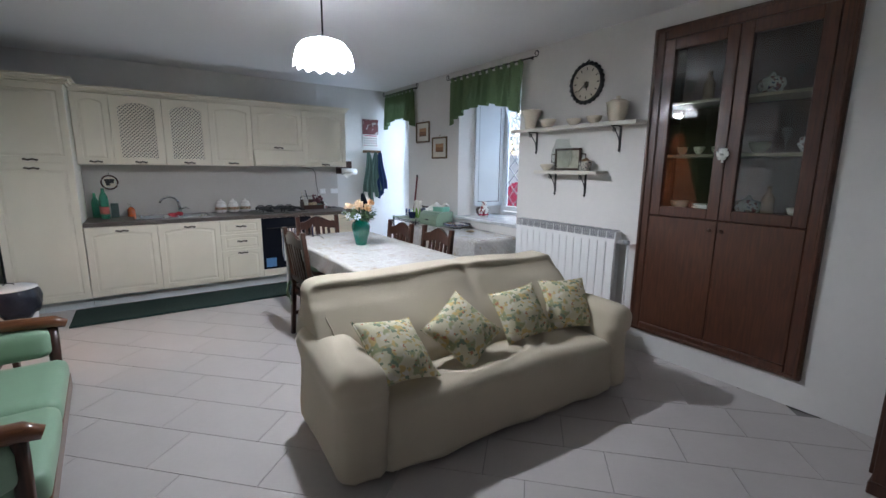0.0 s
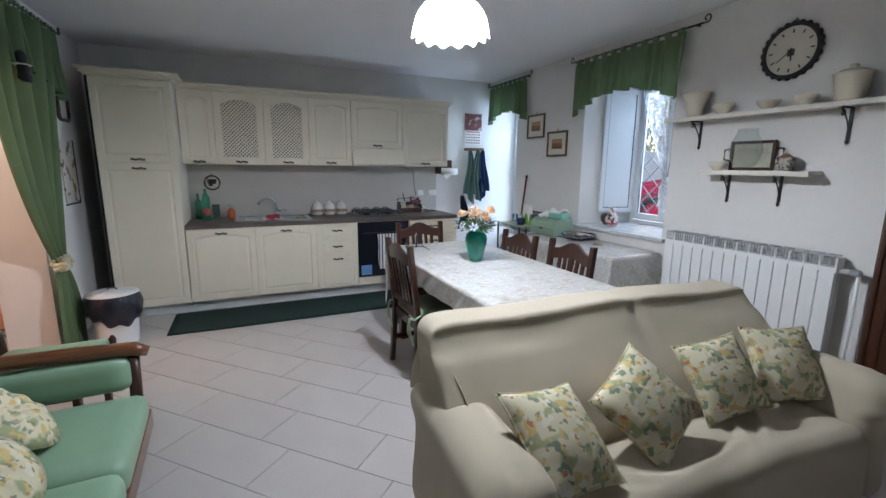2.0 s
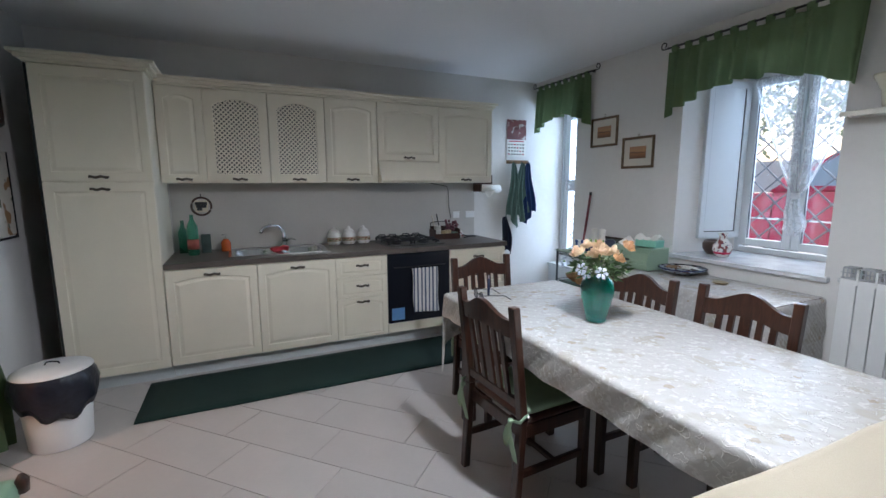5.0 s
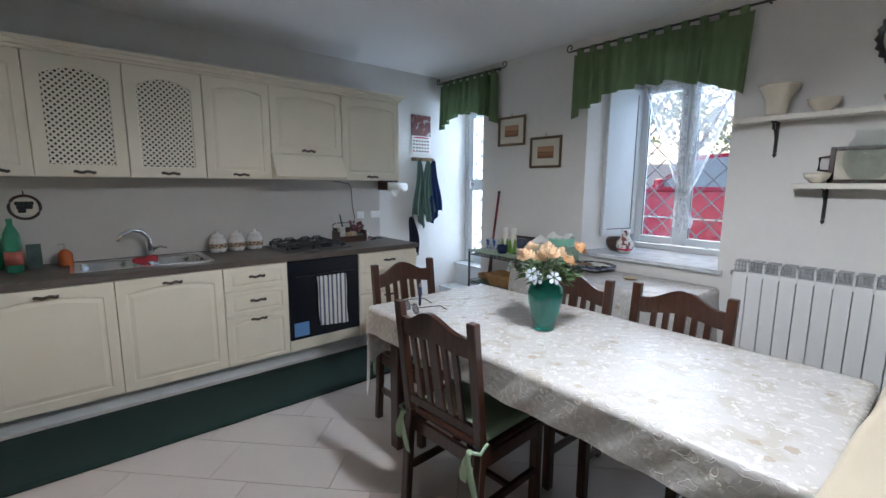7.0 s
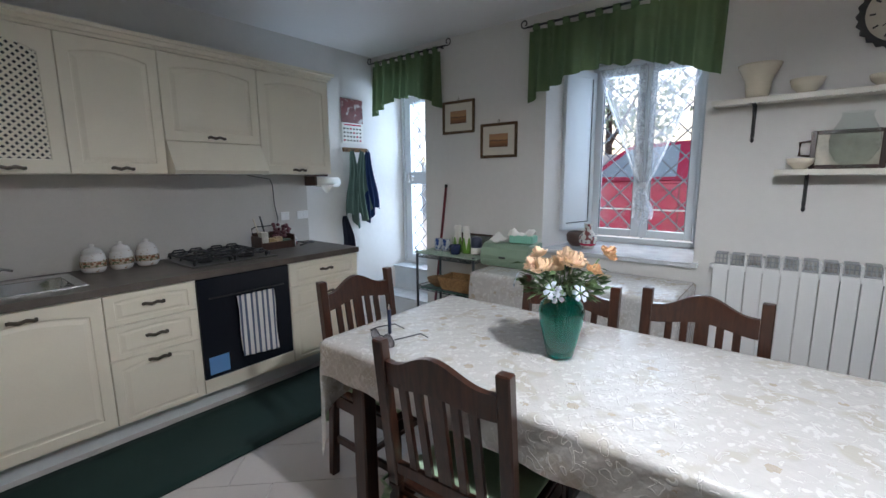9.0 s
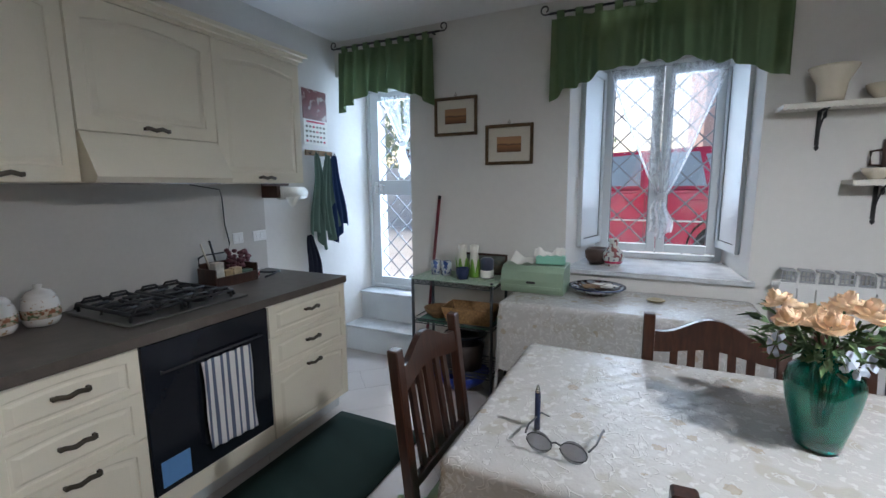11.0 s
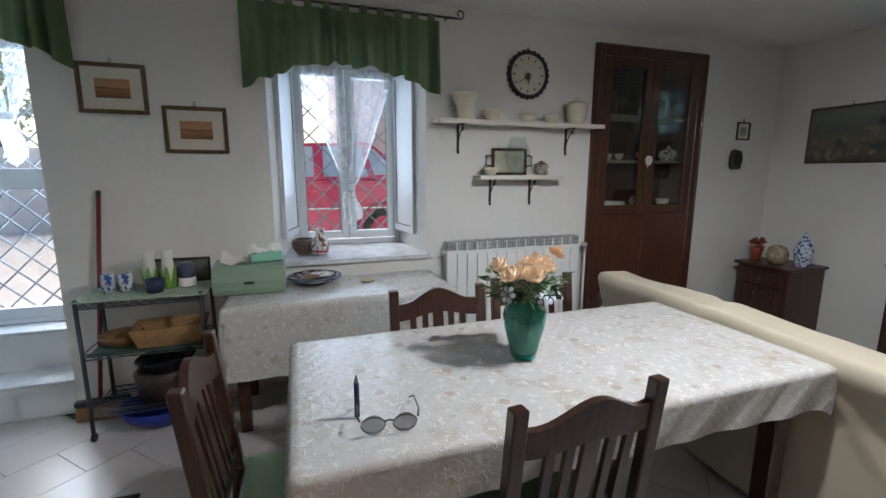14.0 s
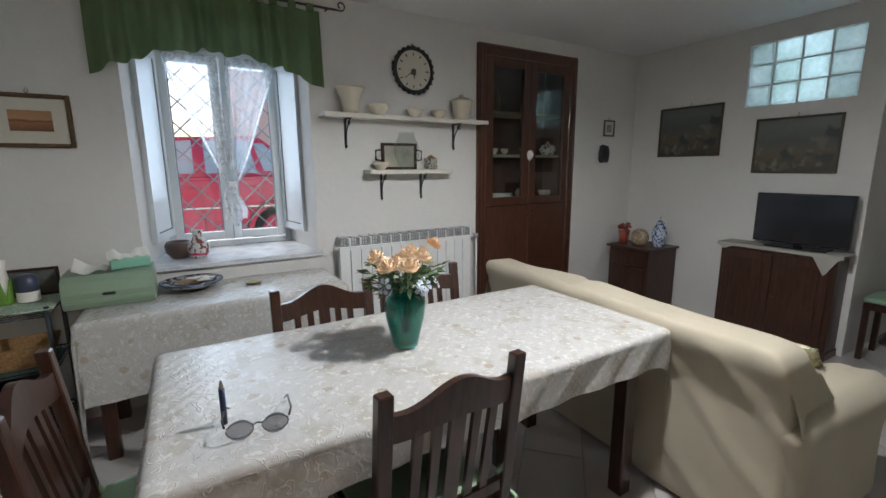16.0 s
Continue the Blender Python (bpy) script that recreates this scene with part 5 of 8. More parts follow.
# glazed cupboard in the niche
cp = thing("cupboard", "tall red-brown wooden cupboard with glass upper doors, built into the wall", "cupboard", (0, 0, 0))
ny0, ny1, nz0, nz1 = 3.19, 4.33, 0.185, 2.445
xf = XE - 0.03
part("frame", boxes([(xf, ny0, nz0, XE + 0.02, ny0 + 0.085, nz1), (xf, ny1 - 0.085, nz0, XE + 0.02, ny1, nz1), (xf, ny0 + 0.085, nz0, XE + 0.02, ny1 - 0.085, nz0 + 0.07), (xf, ny0 + 0.085, nz1 - 0.085, XE + 0.02, ny1 - 0.085, nz1)], bevel=0.007), M_CUP, cp)
part("moulding", boxes([(xf - 0.012, ny0 + 0.012, nz0 + 0.01, xf - 0.001, ny0 + 0.034, nz1 - 0.01), (xf - 0.012, ny1 - 0.034, nz0 + 0.01, xf - 0.001, ny1 - 0.012, nz1 - 0.01), (xf - 0.012, ny0 + 0.034, nz1 - 0.034, xf - 0.001, ny1 - 0.034, nz1 - 0.012), (xf - 0.012, ny0 + 0.034, nz0 + 0.012, xf - 0.001, ny1 - 0.034, nz0 + 0.034)], bevel=0.005), M_CUP, cp)
part("interior", boxes([(XE + 0.34, ny0 + 0.06, nz0 + 0.05, XE + 0.352, ny1 - 0.06, nz1 - 0.06), (XE + 0.022, ny0 + 0.048, nz0 + 0.05, XE + 0.34, ny0 + 0.06, nz1 - 0.06), (XE + 0.022, ny1 - 0.06, nz0 + 0.05, XE + 0.34, ny1 - 0.048, nz1 - 0.06)]), M_CUP, cp, "dark inner boards")
ym = (ny0 + ny1) / 2
SHZ = (1.15, 1.56, 1.93)
for z in SHZ:
    part("shelf", boxes([(XE + 0.05, ny0 + 0.062, z - 0.02, XE + 0.338, ny1 - 0.062, z)], bevel=0.002), mat("shelf_board", (0.35, 0.28, 0.18), 0.5), cp, "pale shelf board")
for s, (a, b) in enumerate(((ny0 + 0.087, ym - 0.0015), (ym + 0.0015, ny1 - 0.087))):
    d = part("upper_door", boxes([(xf + 0.004, a, 1.115, XE + 0.012, a + 0.075, nz1 - 0.088), (xf + 0.004, b - 0.075, 1.115, XE + 0.012, b, nz1 - 0.088), (xf + 0.004, a + 0.075, 1.115, XE + 0.012, b - 0.075, 1.185), (xf + 0.004, a + 0.075, nz1 - 0.165, XE + 0.012, b - 0.075, nz1 - 0.088)], bevel=0.004), M_CUP, cp)
    part("glass_pane", boxes([(XE - 0.006, a + 0.07, 1.18, XE - 0.002, b - 0.07, nz1 - 0.16)]), M_CGLASS, d, "clear glass pane").visible_shadow = False
    d = part("lower_door", boxes([(xf + 0.004, a, nz0 + 0.073, XE + 0.012, b, 1.11)], bevel=0.004), M_CUP, cp)
    kn = lathe([(0, 0), (0.007, 0.0), (0.008, 0.012), (0.014, 0.018), (0.012, 0.028), (0, 0.03)], 14)
    k = part("knob", kn, M_DARKWOOD, d, at=(xf + 0.004, (b - 0.035) if s == 0 else (a + 0.035), 1.045), smooth=True)
    k.rotation_euler = (0, radians(-90), 0)
fl = thing("door_ornament", "small cream fabric flower hung on the cupboard door knob", "ornament", (xf - 0.02, ym + 0.01, 1.555))
fl.scale = (0.72, 0.72, 0.8)
for k in range(6):
    a = k * math.pi / 3
    part("petal", rounded(bmesh.new(), -0.012, -0.022 + 0.03 * math.cos(a), -0.022 + 0.03 * math.sin(a), 0.012, 0.022 + 0.03 * math.cos(a), 0.022 + 0.03 * math.sin(a), 0.012, (3, 5, 5), wob=0.006, freq=40), M_PAPER, fl, smooth=True)
part("ribbon", sheet(2, 8, lambda u, v: Vector((0.012 - 0.008 * math.sin(v * 3), (u - 0.5) * 0.02, 0.02 - v * 0.09))), M_PAPER, fl, smooth=True)


# pots
def pot(name, profile, m, label, cat, at, seg=22, fn=None, pname="body", extra=None, group=""):
    t = thing(name, label, cat, at, group=group)
    part(pname, lathe(profile, seg, fn), m, t, smooth=True)
    if extra:
        for nm, prof, mm, lab in extra:
            part(nm, lathe(prof, seg), mm, t, lab, smooth=True)
    return t


def bowl_prof(r, h, t=0.004):
    return [(0, 0.004), (r * 0.45, 0.0), (r * 0.5, 0.008), (r * 0.85, h * 0.5), (r, h), (r - t, h), (r * 0.8, h * 0.5), (r * 0.4, 0.014), (0, 0.012)]


# shelves on the east wall
M_SHELF = mat("shelf_cream", (0.64, 0.60, 0.53), 0.5, var=0.04)
def wall_shelf(y0, y1, zt, d, brackets, label):
    t = thing("wall_shelf", label, "shelf")
    bm = boxes([(XE - d, y0, zt - 0.022, XE - 0.001, y1, zt)], bevel=0.003)
    part("board", bm, M_SHELF, t)
    bm = bmesh.new()
    n = int((y1 - y0) / 0.02)
    for i in range(n):
        a = y0 + (y1 - y0) * i / n
        w = (y1 - y0) / n
        vs = [bm.verts.new((XE - d - 0.004 + dx, yy, zz)) for dx in (0, 0.004) for yy, zz in ((a, zt - 0.004), (a, zt - 0.024), (a + w * 0.25, zt - 0.031), (a + w * 0.75, zt - 0.031), (a + w, zt - 0.024), (a + w, zt - 0.004))]
        bm.faces.new(vs[:6])
        bm.faces.new(vs[6:][::-1])
        for k in range(6):
            bm.faces.new((vs[k], vs[(k + 1) % 6], vs[6 + (k + 1) % 6], vs[6 + k]))
    bmesh.ops.recalc_face_normals(bm, faces=bm.faces)
    part("scalloped_edge", bm, M_SHELF, t)
    for y in brackets:
        b = part("bracket", boxes([(XE - 0.008, y - 0.009, zt - 0.20, XE - 0.001, y + 0.009, zt - 0.023), (XE - d * 0.75, y - 0.009, zt - 0.03, XE - 0.008, y + 0.009, zt - 0.0235)]), M_IRON, t, "black iron scroll bracket")
        pts = []
        for k in range(13):
            a = k / 12
            pts.append((XE - 0.012 - d * 0.62 * a ** 1.6, y, zt - 0.175 + 0.145 * a ** 0.8))
        part("scroll", tube(bmesh.new(), pts, 0.0045, 6), M_IRON, b, smooth=True)
        sp = [(XE - d * 0.55 + (0.022 - k * 0.0012) * math.cos(k * 0.5), y, zt - 0.06 + (0.022 - k * 0.0012) * math.sin(k * 0.5)) for k in range(14)]
        part("curl", tube(bmesh.new(), sp, 0.004, 6), M_IRON, b, smooth=True)
        part("finial", lathe([(0, -0.03), (0.008, -0.02), (0.011, -0.01), (0.005, 0.0), (0, 0.0)], 10, at=(XE - 0.009, y, zt - 0.20)), M_IRON, b, smooth=True)
    return t


S1, S2 = 1.815, 1.435
wall_shelf(4.33, 5.65, S1, 0.17, (5.46, 4.56), "long white wall shelf with scalloped edge on black iron brackets")
wall_shelf(4.65, 5.34, S2, 0.15, (5.20, 4.865), "short white wall shelf with scalloped edge on black iron brackets")
pot("vase", [(0, 0.003), (0.05, 0.0), (0.055, 0.03), (0.062, 0.09), (0.095, 0.155), (0.10, 0.17), (0.088, 0.165), (0.055, 0.09), (0.045, 0.02), (0, 0.015)], M_CERAM, "large cream ceramic vase with a flared rim on the shelf", "vase", (XE - 0.105, 5.45, S1 + 0.001), 24)
for y, r, h in ((5.245, 0.074, 0.072), (4.955, 0.064, 0.055), (4.75, 0.064, 0.06)):
    pot("bowl", bowl_prof(r, h), M_CERAM, "cream ceramic bowl on the long wall shelf", "bowl", (XE - 0.10, y, S1 + 0.001), group="cream bowls")
pot("soup_tureen", [(0, 0.0), (0.05, 0.0), (0.06, 0.01), (0.075, 0.06), (0.082, 0.13), (0.09, 0.145), (0.075, 0.15), (0.05, 0.165), (0.015, 0.172), (0.018, 0.19), (0, 0.195)], M_CERAM, "tall cream ceramic tureen with a lid on the shelf", "tureen", (XE - 0.10, 4.54, S1 + 0.001))
pot("bowl", bowl_prof(0.062, 0.055), M_CERAM, "cream ceramic bowl on the short wall shelf", "bowl", (XE - 0.095, 5.235, S2 + 0.001))
fr = thing("photo_frame", "small dark framed picture standing on the short shelf", "picture frame", (XE - 0.025, 5.055, S2 + 0.001))
fr.scale = (1, 1.22, 1.12)
part("frame", boxes([(-0.008, -0.12, 0, 0.008, -0.10, 0.175), (-0.008, 0.10, 0, 0.008, 0.12, 0.175), (-0.008, -0.10, 0, 0.008, 0.10, 0.018), (-0.008, -0.10, 0.157, 0.008, 0.10, 0.175)], bevel=0.003), M_CHAIR, fr)
for s_ in (-1, 1):
    part("handle", tube(bmesh.new(), [(0, s_ * 0.12, 0.06), (0, s_ * 0.155, 0.065), (0, s_ * 0.155, 0.125), (0, s_ * 0.12, 0.13)], 0.006, 8), M_CHAIR, fr, smooth=True)
part("picture", boxes([(-0.002, -0.10, 0.018, 0.004, 0.10, 0.157)]), mat("faded_print", (0.45, 0.42, 0.34), 0.5, var=0.3, scale=12), fr)
gb = thing("glass_bowl", "round clear glass bowl on a foot on the short shelf", "bowl", (XE - 0.125, 5.04, S2 + 0.001))
gb.scale = (1.08, 1.15, 1.2)
M_CLEAR = glass("clear_glass", (0.90, 0.93, 0.92), 0.05)
part("bowl", lathe([(0, 0.002), (0.045, 0.0), (0.045, 0.006), (0.03, 0.012), (0.055, 0.03), (0.078, 0.07), (0.083, 0.11), (0.075, 0.155), (0.055, 0.19), (0.048, 0.21), (0.054, 0.225)], 30), M_CLEAR, gb, smooth=True)
fg = thing("figurine", "small dark-spotted pottery house ornament on the short shelf", "ornament", (XE - 0.085, 4.815, S2 + 0.001))
part("body", rounded(bmesh.new(), -0.035, -0.045, 0, 0.035, 0.045, 0.085, 0.012, (6, 8, 8), wob=0.01, freq=30), spots(mat("mottled_pottery", (0.35, 0.32, 0.27), 0.5), [(60, 0.52, (0.05, 0.05, 0.05), 0.05)]), fg, smooth=True)
part("roof", lathe([(0, 0.11), (0.02, 0.10), (0.045, 0.08), (0.03, 0.078)], 8), M_DUN, fg)

# wall clock
ck = thing("wall_clock", "round wall clock with a black scalloped rim and cream dial", "clock", (XE - 0.002, 4.915, 2.165))
c2 = part("rim", lathe([(0.142, 0.0), (0.168, 0.0), (0.172, 0.018), (0.155, 0.035), (0.142, 0.026)], 96, lambda p, a: Vector((p.x, p.y, p.z)) * 1.0 + Vector((p.x, p.y, 0)) * (0.035 * math.cos(a * 24) if p.length > 0.15 else 0)), M_IRON, ck, smooth=True)
c2.rotation_euler = (0, radians(-90), 0)
c3 = part("dial", lathe([(0, 0.012), (0.143, 0.012), (0.143, 0.004), (0, 0.004)], 48), mat("dial_paper", (0.60, 0.56, 0.47), 0.6), ck, "cream dial")
c3.rotation_euler = (0, radians(-90), 0)
for k in range(12):
    a = k * math.pi / 6
    mk = part("hour_mark", boxes([(-0.001, -0.004, -0.011, 0.001, 0.004, 0.011)]), M_IRON, ck, at=(-0.0135, 0.115 * math.sin(a), 0.115 * math.cos(a)))
    mk.rotation_euler = (-a, 0, 0)
for nm, ang, L, w in (("hour_hand", 185, 0.06, 0.007), ("minute_hand", 128, 0.095, 0.005)):
    hnd = part(nm, boxes([(-0.001, -w / 2, -0.015, 0.001, w / 2, L)]), M_IRON, ck, at=(-0.016 - (0.002 if nm[0] == "m" else 0), 0, 0))
    hnd.rotation_euler = (radians(-ang), 0, 0)
part("motif", boxes([(-0.0145, -0.02, -0.03, -0.0125, 0.02, 0.01)]), M_HANDLE, ck, "dark printed motif in the dial's middle")
part("hanger", tube(bmesh.new(), [(0, -0.012, 0.17), (0, 0, 0.192), (0, 0.012, 0.17)], 0.004, 6), M_IRON, ck, smooth=True)

# radiator
rd = thing("radiator", "white sectional radiator with a grey grille top on the wall", "radiator", (0, 0, 0))
ry0, ry1, rz0, rz1, rx = 4.46, 5.58, 0.17, 0.895, XE - 0.115
n = 14
wsec = (ry1 - ry0) / n
for i in range(n):
    a = ry0 + i * wsec
    sec = part("section", boxes([(rx, a + 0.0027, rz0, rx + 0.030, a + wsec - 0.0027, rz1), (rx + 0.030, a + wsec / 2 - 0.004, rz0 + 0.01, XE - 0.035, a + wsec / 2 + 0.004, rz1 - 0.005), (XE - 0.035, a + 0.006, rz0 + 0.01, XE - 0.03, a + wsec - 0.006, rz1 - 0.01), (rx - 0.001, a - 0.005, rz1 - 0.03, XE - 0.035, a + 0.007, rz1 + 0.058)], bevel=0.0015), M_WHITE, rd)
part("header", tube(bmesh.new(), [(XE - 0.07, ry0, rz0 + 0.05), (XE - 0.07, ry1, rz0 + 0.05)], 0.016), M_WHITE, rd, smooth=True)
part("header", tube(bmesh.new(), [(XE - 0.07, ry0 - 0.05, rz1 - 0.02), (XE - 0.07, ry1 + 0.02, rz1 - 0.02)], 0.016), M_WHITE, rd, smooth=True)
M_RGR = mat("radiator_grille", (0.36, 0.37, 0.38), 0.5)
for i in range(n):
    a = ry0 + i * wsec
    bm = boxes([(rx, a + 0.008, rz1 + 0.002, rx + 0.012, a + wsec - 0.006, rz1 + 0.012), (rx + 0.002, a + 0.012, rz1 + 0.06, XE - 0.036, a + wsec - 0.010, rz1 + 0.068)])
    for k in range(4):
        yy = a + 0.010 + k * (wsec - 0.026) / 3
        box(bm, rx, yy, rz1 + 0.0125, rx + 0.005, yy + 0.006, rz1 + 0.0595)
    box(bm, rx + 0.001, a + 0.003, rz1 + 0.034, rx + 0.004, a + wsec - 0.003, rz1 + 0.040)
    part("top_grille", bm, M_RGR, rd, "grey air grille")
part("valve", boxes([(XE - 0.09, ry0 - 0.10, rz1 - 0.035, XE - 0.05, ry0 - 0.05, rz1 - 0.0)], bevel=0.008), M_RGR, rd, "grey valve")
part("pipe", tube(bmesh.new(), [(XE - 0.07, ry0 - 0.09, rz1 - 0.03), (XE - 0.07, ry0 - 0.09, 0.30), (XE - 0.02, ry0 - 0.09, 0.25)], 0.009), M_WHITE, rd, smooth=True)


# pictures
def picture(at, w, h, m_frame, m_art, label, wall, fw=0.02, mount=0.045, m_mount=None, hook=True, tilt=0):
    p_ = thing("picture", label, "picture", at)
    p_.rotation_euler = (0, radians(tilt), {"e": radians(-90), "s": radians(180), "w": radians(90)}[wall])
    part("frame", boxes([(-w / 2, -0.018, -h / 2, -w / 2 + fw, 0, h / 2), (w / 2 - fw, -0.018, -h / 2, w / 2, 0, h / 2), (-w / 2 + fw, -0.018, -h / 2, w / 2 - fw, 0, -h / 2 + fw), (-w / 2 + fw, -0.018, h / 2 - fw, w / 2 - fw, 0, h / 2)], bevel=0.004), m_frame, p_)
    if m_mount:
        part("mount", boxes([(-w / 2 + fw, -0.006, -h / 2 + fw, w / 2 - fw, -0.002, h / 2 - fw)]), m_mount, p_, "pale paper mount")
    q = fw + (mount if m_mount else 0)
    part("image", boxes([(-w / 2 + q, -0.009, -h / 2 + q, w / 2 - q, -0.0065, h / 2 - q)]), m_art, p_)
    if hook:
        part("hook", tube(bmesh.new(), [(0, -0.004, h / 2), (-0.008, -0.004, h / 2 + 0.012), (0, -0.004, h / 2 + 0.03), (0.008, -0.004, h / 2 + 0.012), (0, -0.004, h / 2)], 0.0025, 6), m_frame, p_, smooth=True)
    return p_


def art(name, rows):
    """Bands of colour from the bottom up, softly broken by noise."""
    m = mat(name, rows[0][1], 0.6, var=0, bump=0)
    nt = m.node_tree
    co, sp, nz, ad, rp = [nt.nodes.new(t) for t in ("ShaderNodeTexCoord", "ShaderNodeSeparateXYZ", "ShaderNodeTexNoise", "ShaderNodeMath", "ShaderNodeValToRGB")]
    nz.inputs["Scale"].default_value = 14
    ad.operation, ad.inputs[2].default_value = "MULTIPLY_ADD", 0
    ad.inputs[1].default_value = 0.25
    nt.links.new(co.outputs["Generated"], sp.inputs[0])
    nt.links.new(co.outputs["Object"], nz.inputs["Vector"])
    nt.links.new(nz.outputs[0], ad.inputs[0])
    nt.links.new(sp.outputs["Z"], ad.inputs[2])
    nt.links.new(ad.outputs[0], rp.inputs[0])
    cr = rp.color_ramp
    cr.elements[0].position, cr.elements[0].color = rows[0][0], (*rows[0][1], 1)
    cr.elements[1].position, cr.elements[1].color = rows[-1][0], (*rows[-1][1], 1)
    for pos, c in rows[1:-1]:
        e = cr.elements.new(pos)
        e.color = (*c, 1)
    nt.links.new(rp.outputs[0], nt.nodes["Principled BSDF"].inputs["Base Color"])
    return m


A_SUN = art("sepia_landscape", [(0.1, (0.10, 0.045, 0.02)), (0.55, (0.30, 0.13, 0.05)), (0.62, (0.12, 0.05, 0.03)), (0.7, (0.42, 0.22, 0.10)), (1.0, (0.38, 0.2, 0.10))])
A_DARK = spots(art("dark_oil_landscape", [(0.1, (0.05, 0.045, 0.035)), (0.5, (0.12, 0.10, 0.07)), (0.7, (0.08, 0.09, 0.08)), (1.0, (0.13, 0.14, 0.13))]), [(9, 0.56, (0.15, 0.13, 0.10), 0.14), (14, 0.62, (0.18, 0.165, 0.13), 0.14), (7, 0.58, (0.04, 0.05, 0.045), 0.1)])
M_MOUNT = mat("mount_paper", (0.62, 0.58, 0.50), 0.8)
picture((XE, 7.53, 1.915), 0.335, 0.272, M_GOLD, A_SUN, "small sepia landscape in a gilt frame beside the door", "e", 0.022, 0.062, M_MOUNT)
picture((XE, 7.13, 1.70), 0.34, 0.272, M_GOLD, A_SUN, "small sunset landscape in a gilt frame on the wall", "e", 0.022, 0.062, M_MOUNT)
picture((XE, 2.68, 1.83), 0.16, 0.16, M_CHAIR, mat("tiny_print", (0.25, 0.25, 0.25), 0.5, var=0.5, scale=30), "tiny dark framed print with a pale mount", "e", 0.014, 0.03, M_MOUNT)
picture((3.43, YS, 1.769), 0.60, 0.465, M_HANDLE, A_DARK, "dark landscape painting on the corner wall", "s", 0.018)
picture((2.566, YS, 1.605), 0.577, 0.443, M_HANDLE, A_DARK, "dark painting with a pale flower above the television", "s", 0.018)
mk = thing("wall_mask", "small dark carved wall ornament under the tiny print", "ornament", (XE - 0.003, 2.76, 1.57))
part("body", rounded(bmesh.new(), -0.05, -0.065, -0.08, 0.0, 0.065, 0.09, 0.03, (5, 10, 12), wob=0.015, freq=18), M_IRON, mk, smooth=True)
pp = thing("wall_plaque", "pale wooden plaque with a painted fruit and hooks on the wall", "plaque", (XW + 0.002, 7.88, 1.38))
part("board", boxes([(0, -0.15, -0.26, 0.012, 0.15, 0.26)], bevel=0.003), spots(mat("plaque_paint", (0.60, 0.56, 0.50), 0.6), [(9, 0.60, (0.30, 0.16, 0.07), 0.04), (11, 0.63, (0.12, 0.13, 0.08), 0.03)]), pp)
part("side_strip", boxes([(0.001, 0.155, -0.28, 0.014, 0.165, 0.26), (0.001, -0.16, -0.28, 0.014, 0.155, -0.268)]), M_IRON, pp, "dark strip with hooks")
mi = thing("oval_frame", "rounded dark wooden frame hung high beside the curtain", "picture frame", (XW + 0.002, 7.93, 1.95))
part("frame", tube(bmesh.new(), [(0.012, 0.11 * max(-1, min(1, 1.35 * math.cos(a * math.pi / 12))), 0.15 * max(-1, min(1, 1.3 * math.sin(a * math.pi / 12)))) for a in range(25)], 0.016, 8), M_CHAIR, mi, smooth=True)
part("back", boxes([(0.002, -0.10, -0.14, 0.006, 0.10, 0.14)]), M_WALL, mi, "pale backing")

# glass blocks
gw = tagged(new("glass_block_light"), "high light of twelve pale green glass blocks in white mortar", kind="structure")
M_BLOCK = cloth("block_glass", (0.74, 0.86, 0.78), 0.75, var=0.3, fine=34)
M_BLOCK.node_tree.nodes["Principled BSDF"].inputs["Roughness"].default_value = 0.1
bw, bh = (GB[1] - GB[0]) / 4, (GB[3] - GB[2]) / 3
part("mortar", boxes([(GB[0] + i * bw - 0.006, YS - 0.09, GB[2], GB[0] + i * bw + 0.006, YS - 0.006, GB[3]) for i in range(1, 4)] + [(GB[0], YS - 0.088, GB[2] + j * bh - 0.005, GB[1], YS - 0.008, GB[2] + j * bh + 0.005) for j in range(1, 3)]), M_WALL, gw)
for i in range(4):
    for j in range(3):
        part("glass_block", rounded(bmesh.new(), GB[0] + i * bw + 0.007, YS - 0.080, GB[2] + j * bh + 0.006, GB[0] + (i + 1) * bw - 0.007, YS - 0.004, GB[2] + (j + 1) * bh - 0.006, 0.010, (8, 3, 6), wob=0.003, freq=30), M_BLOCK, gw, smooth=True)

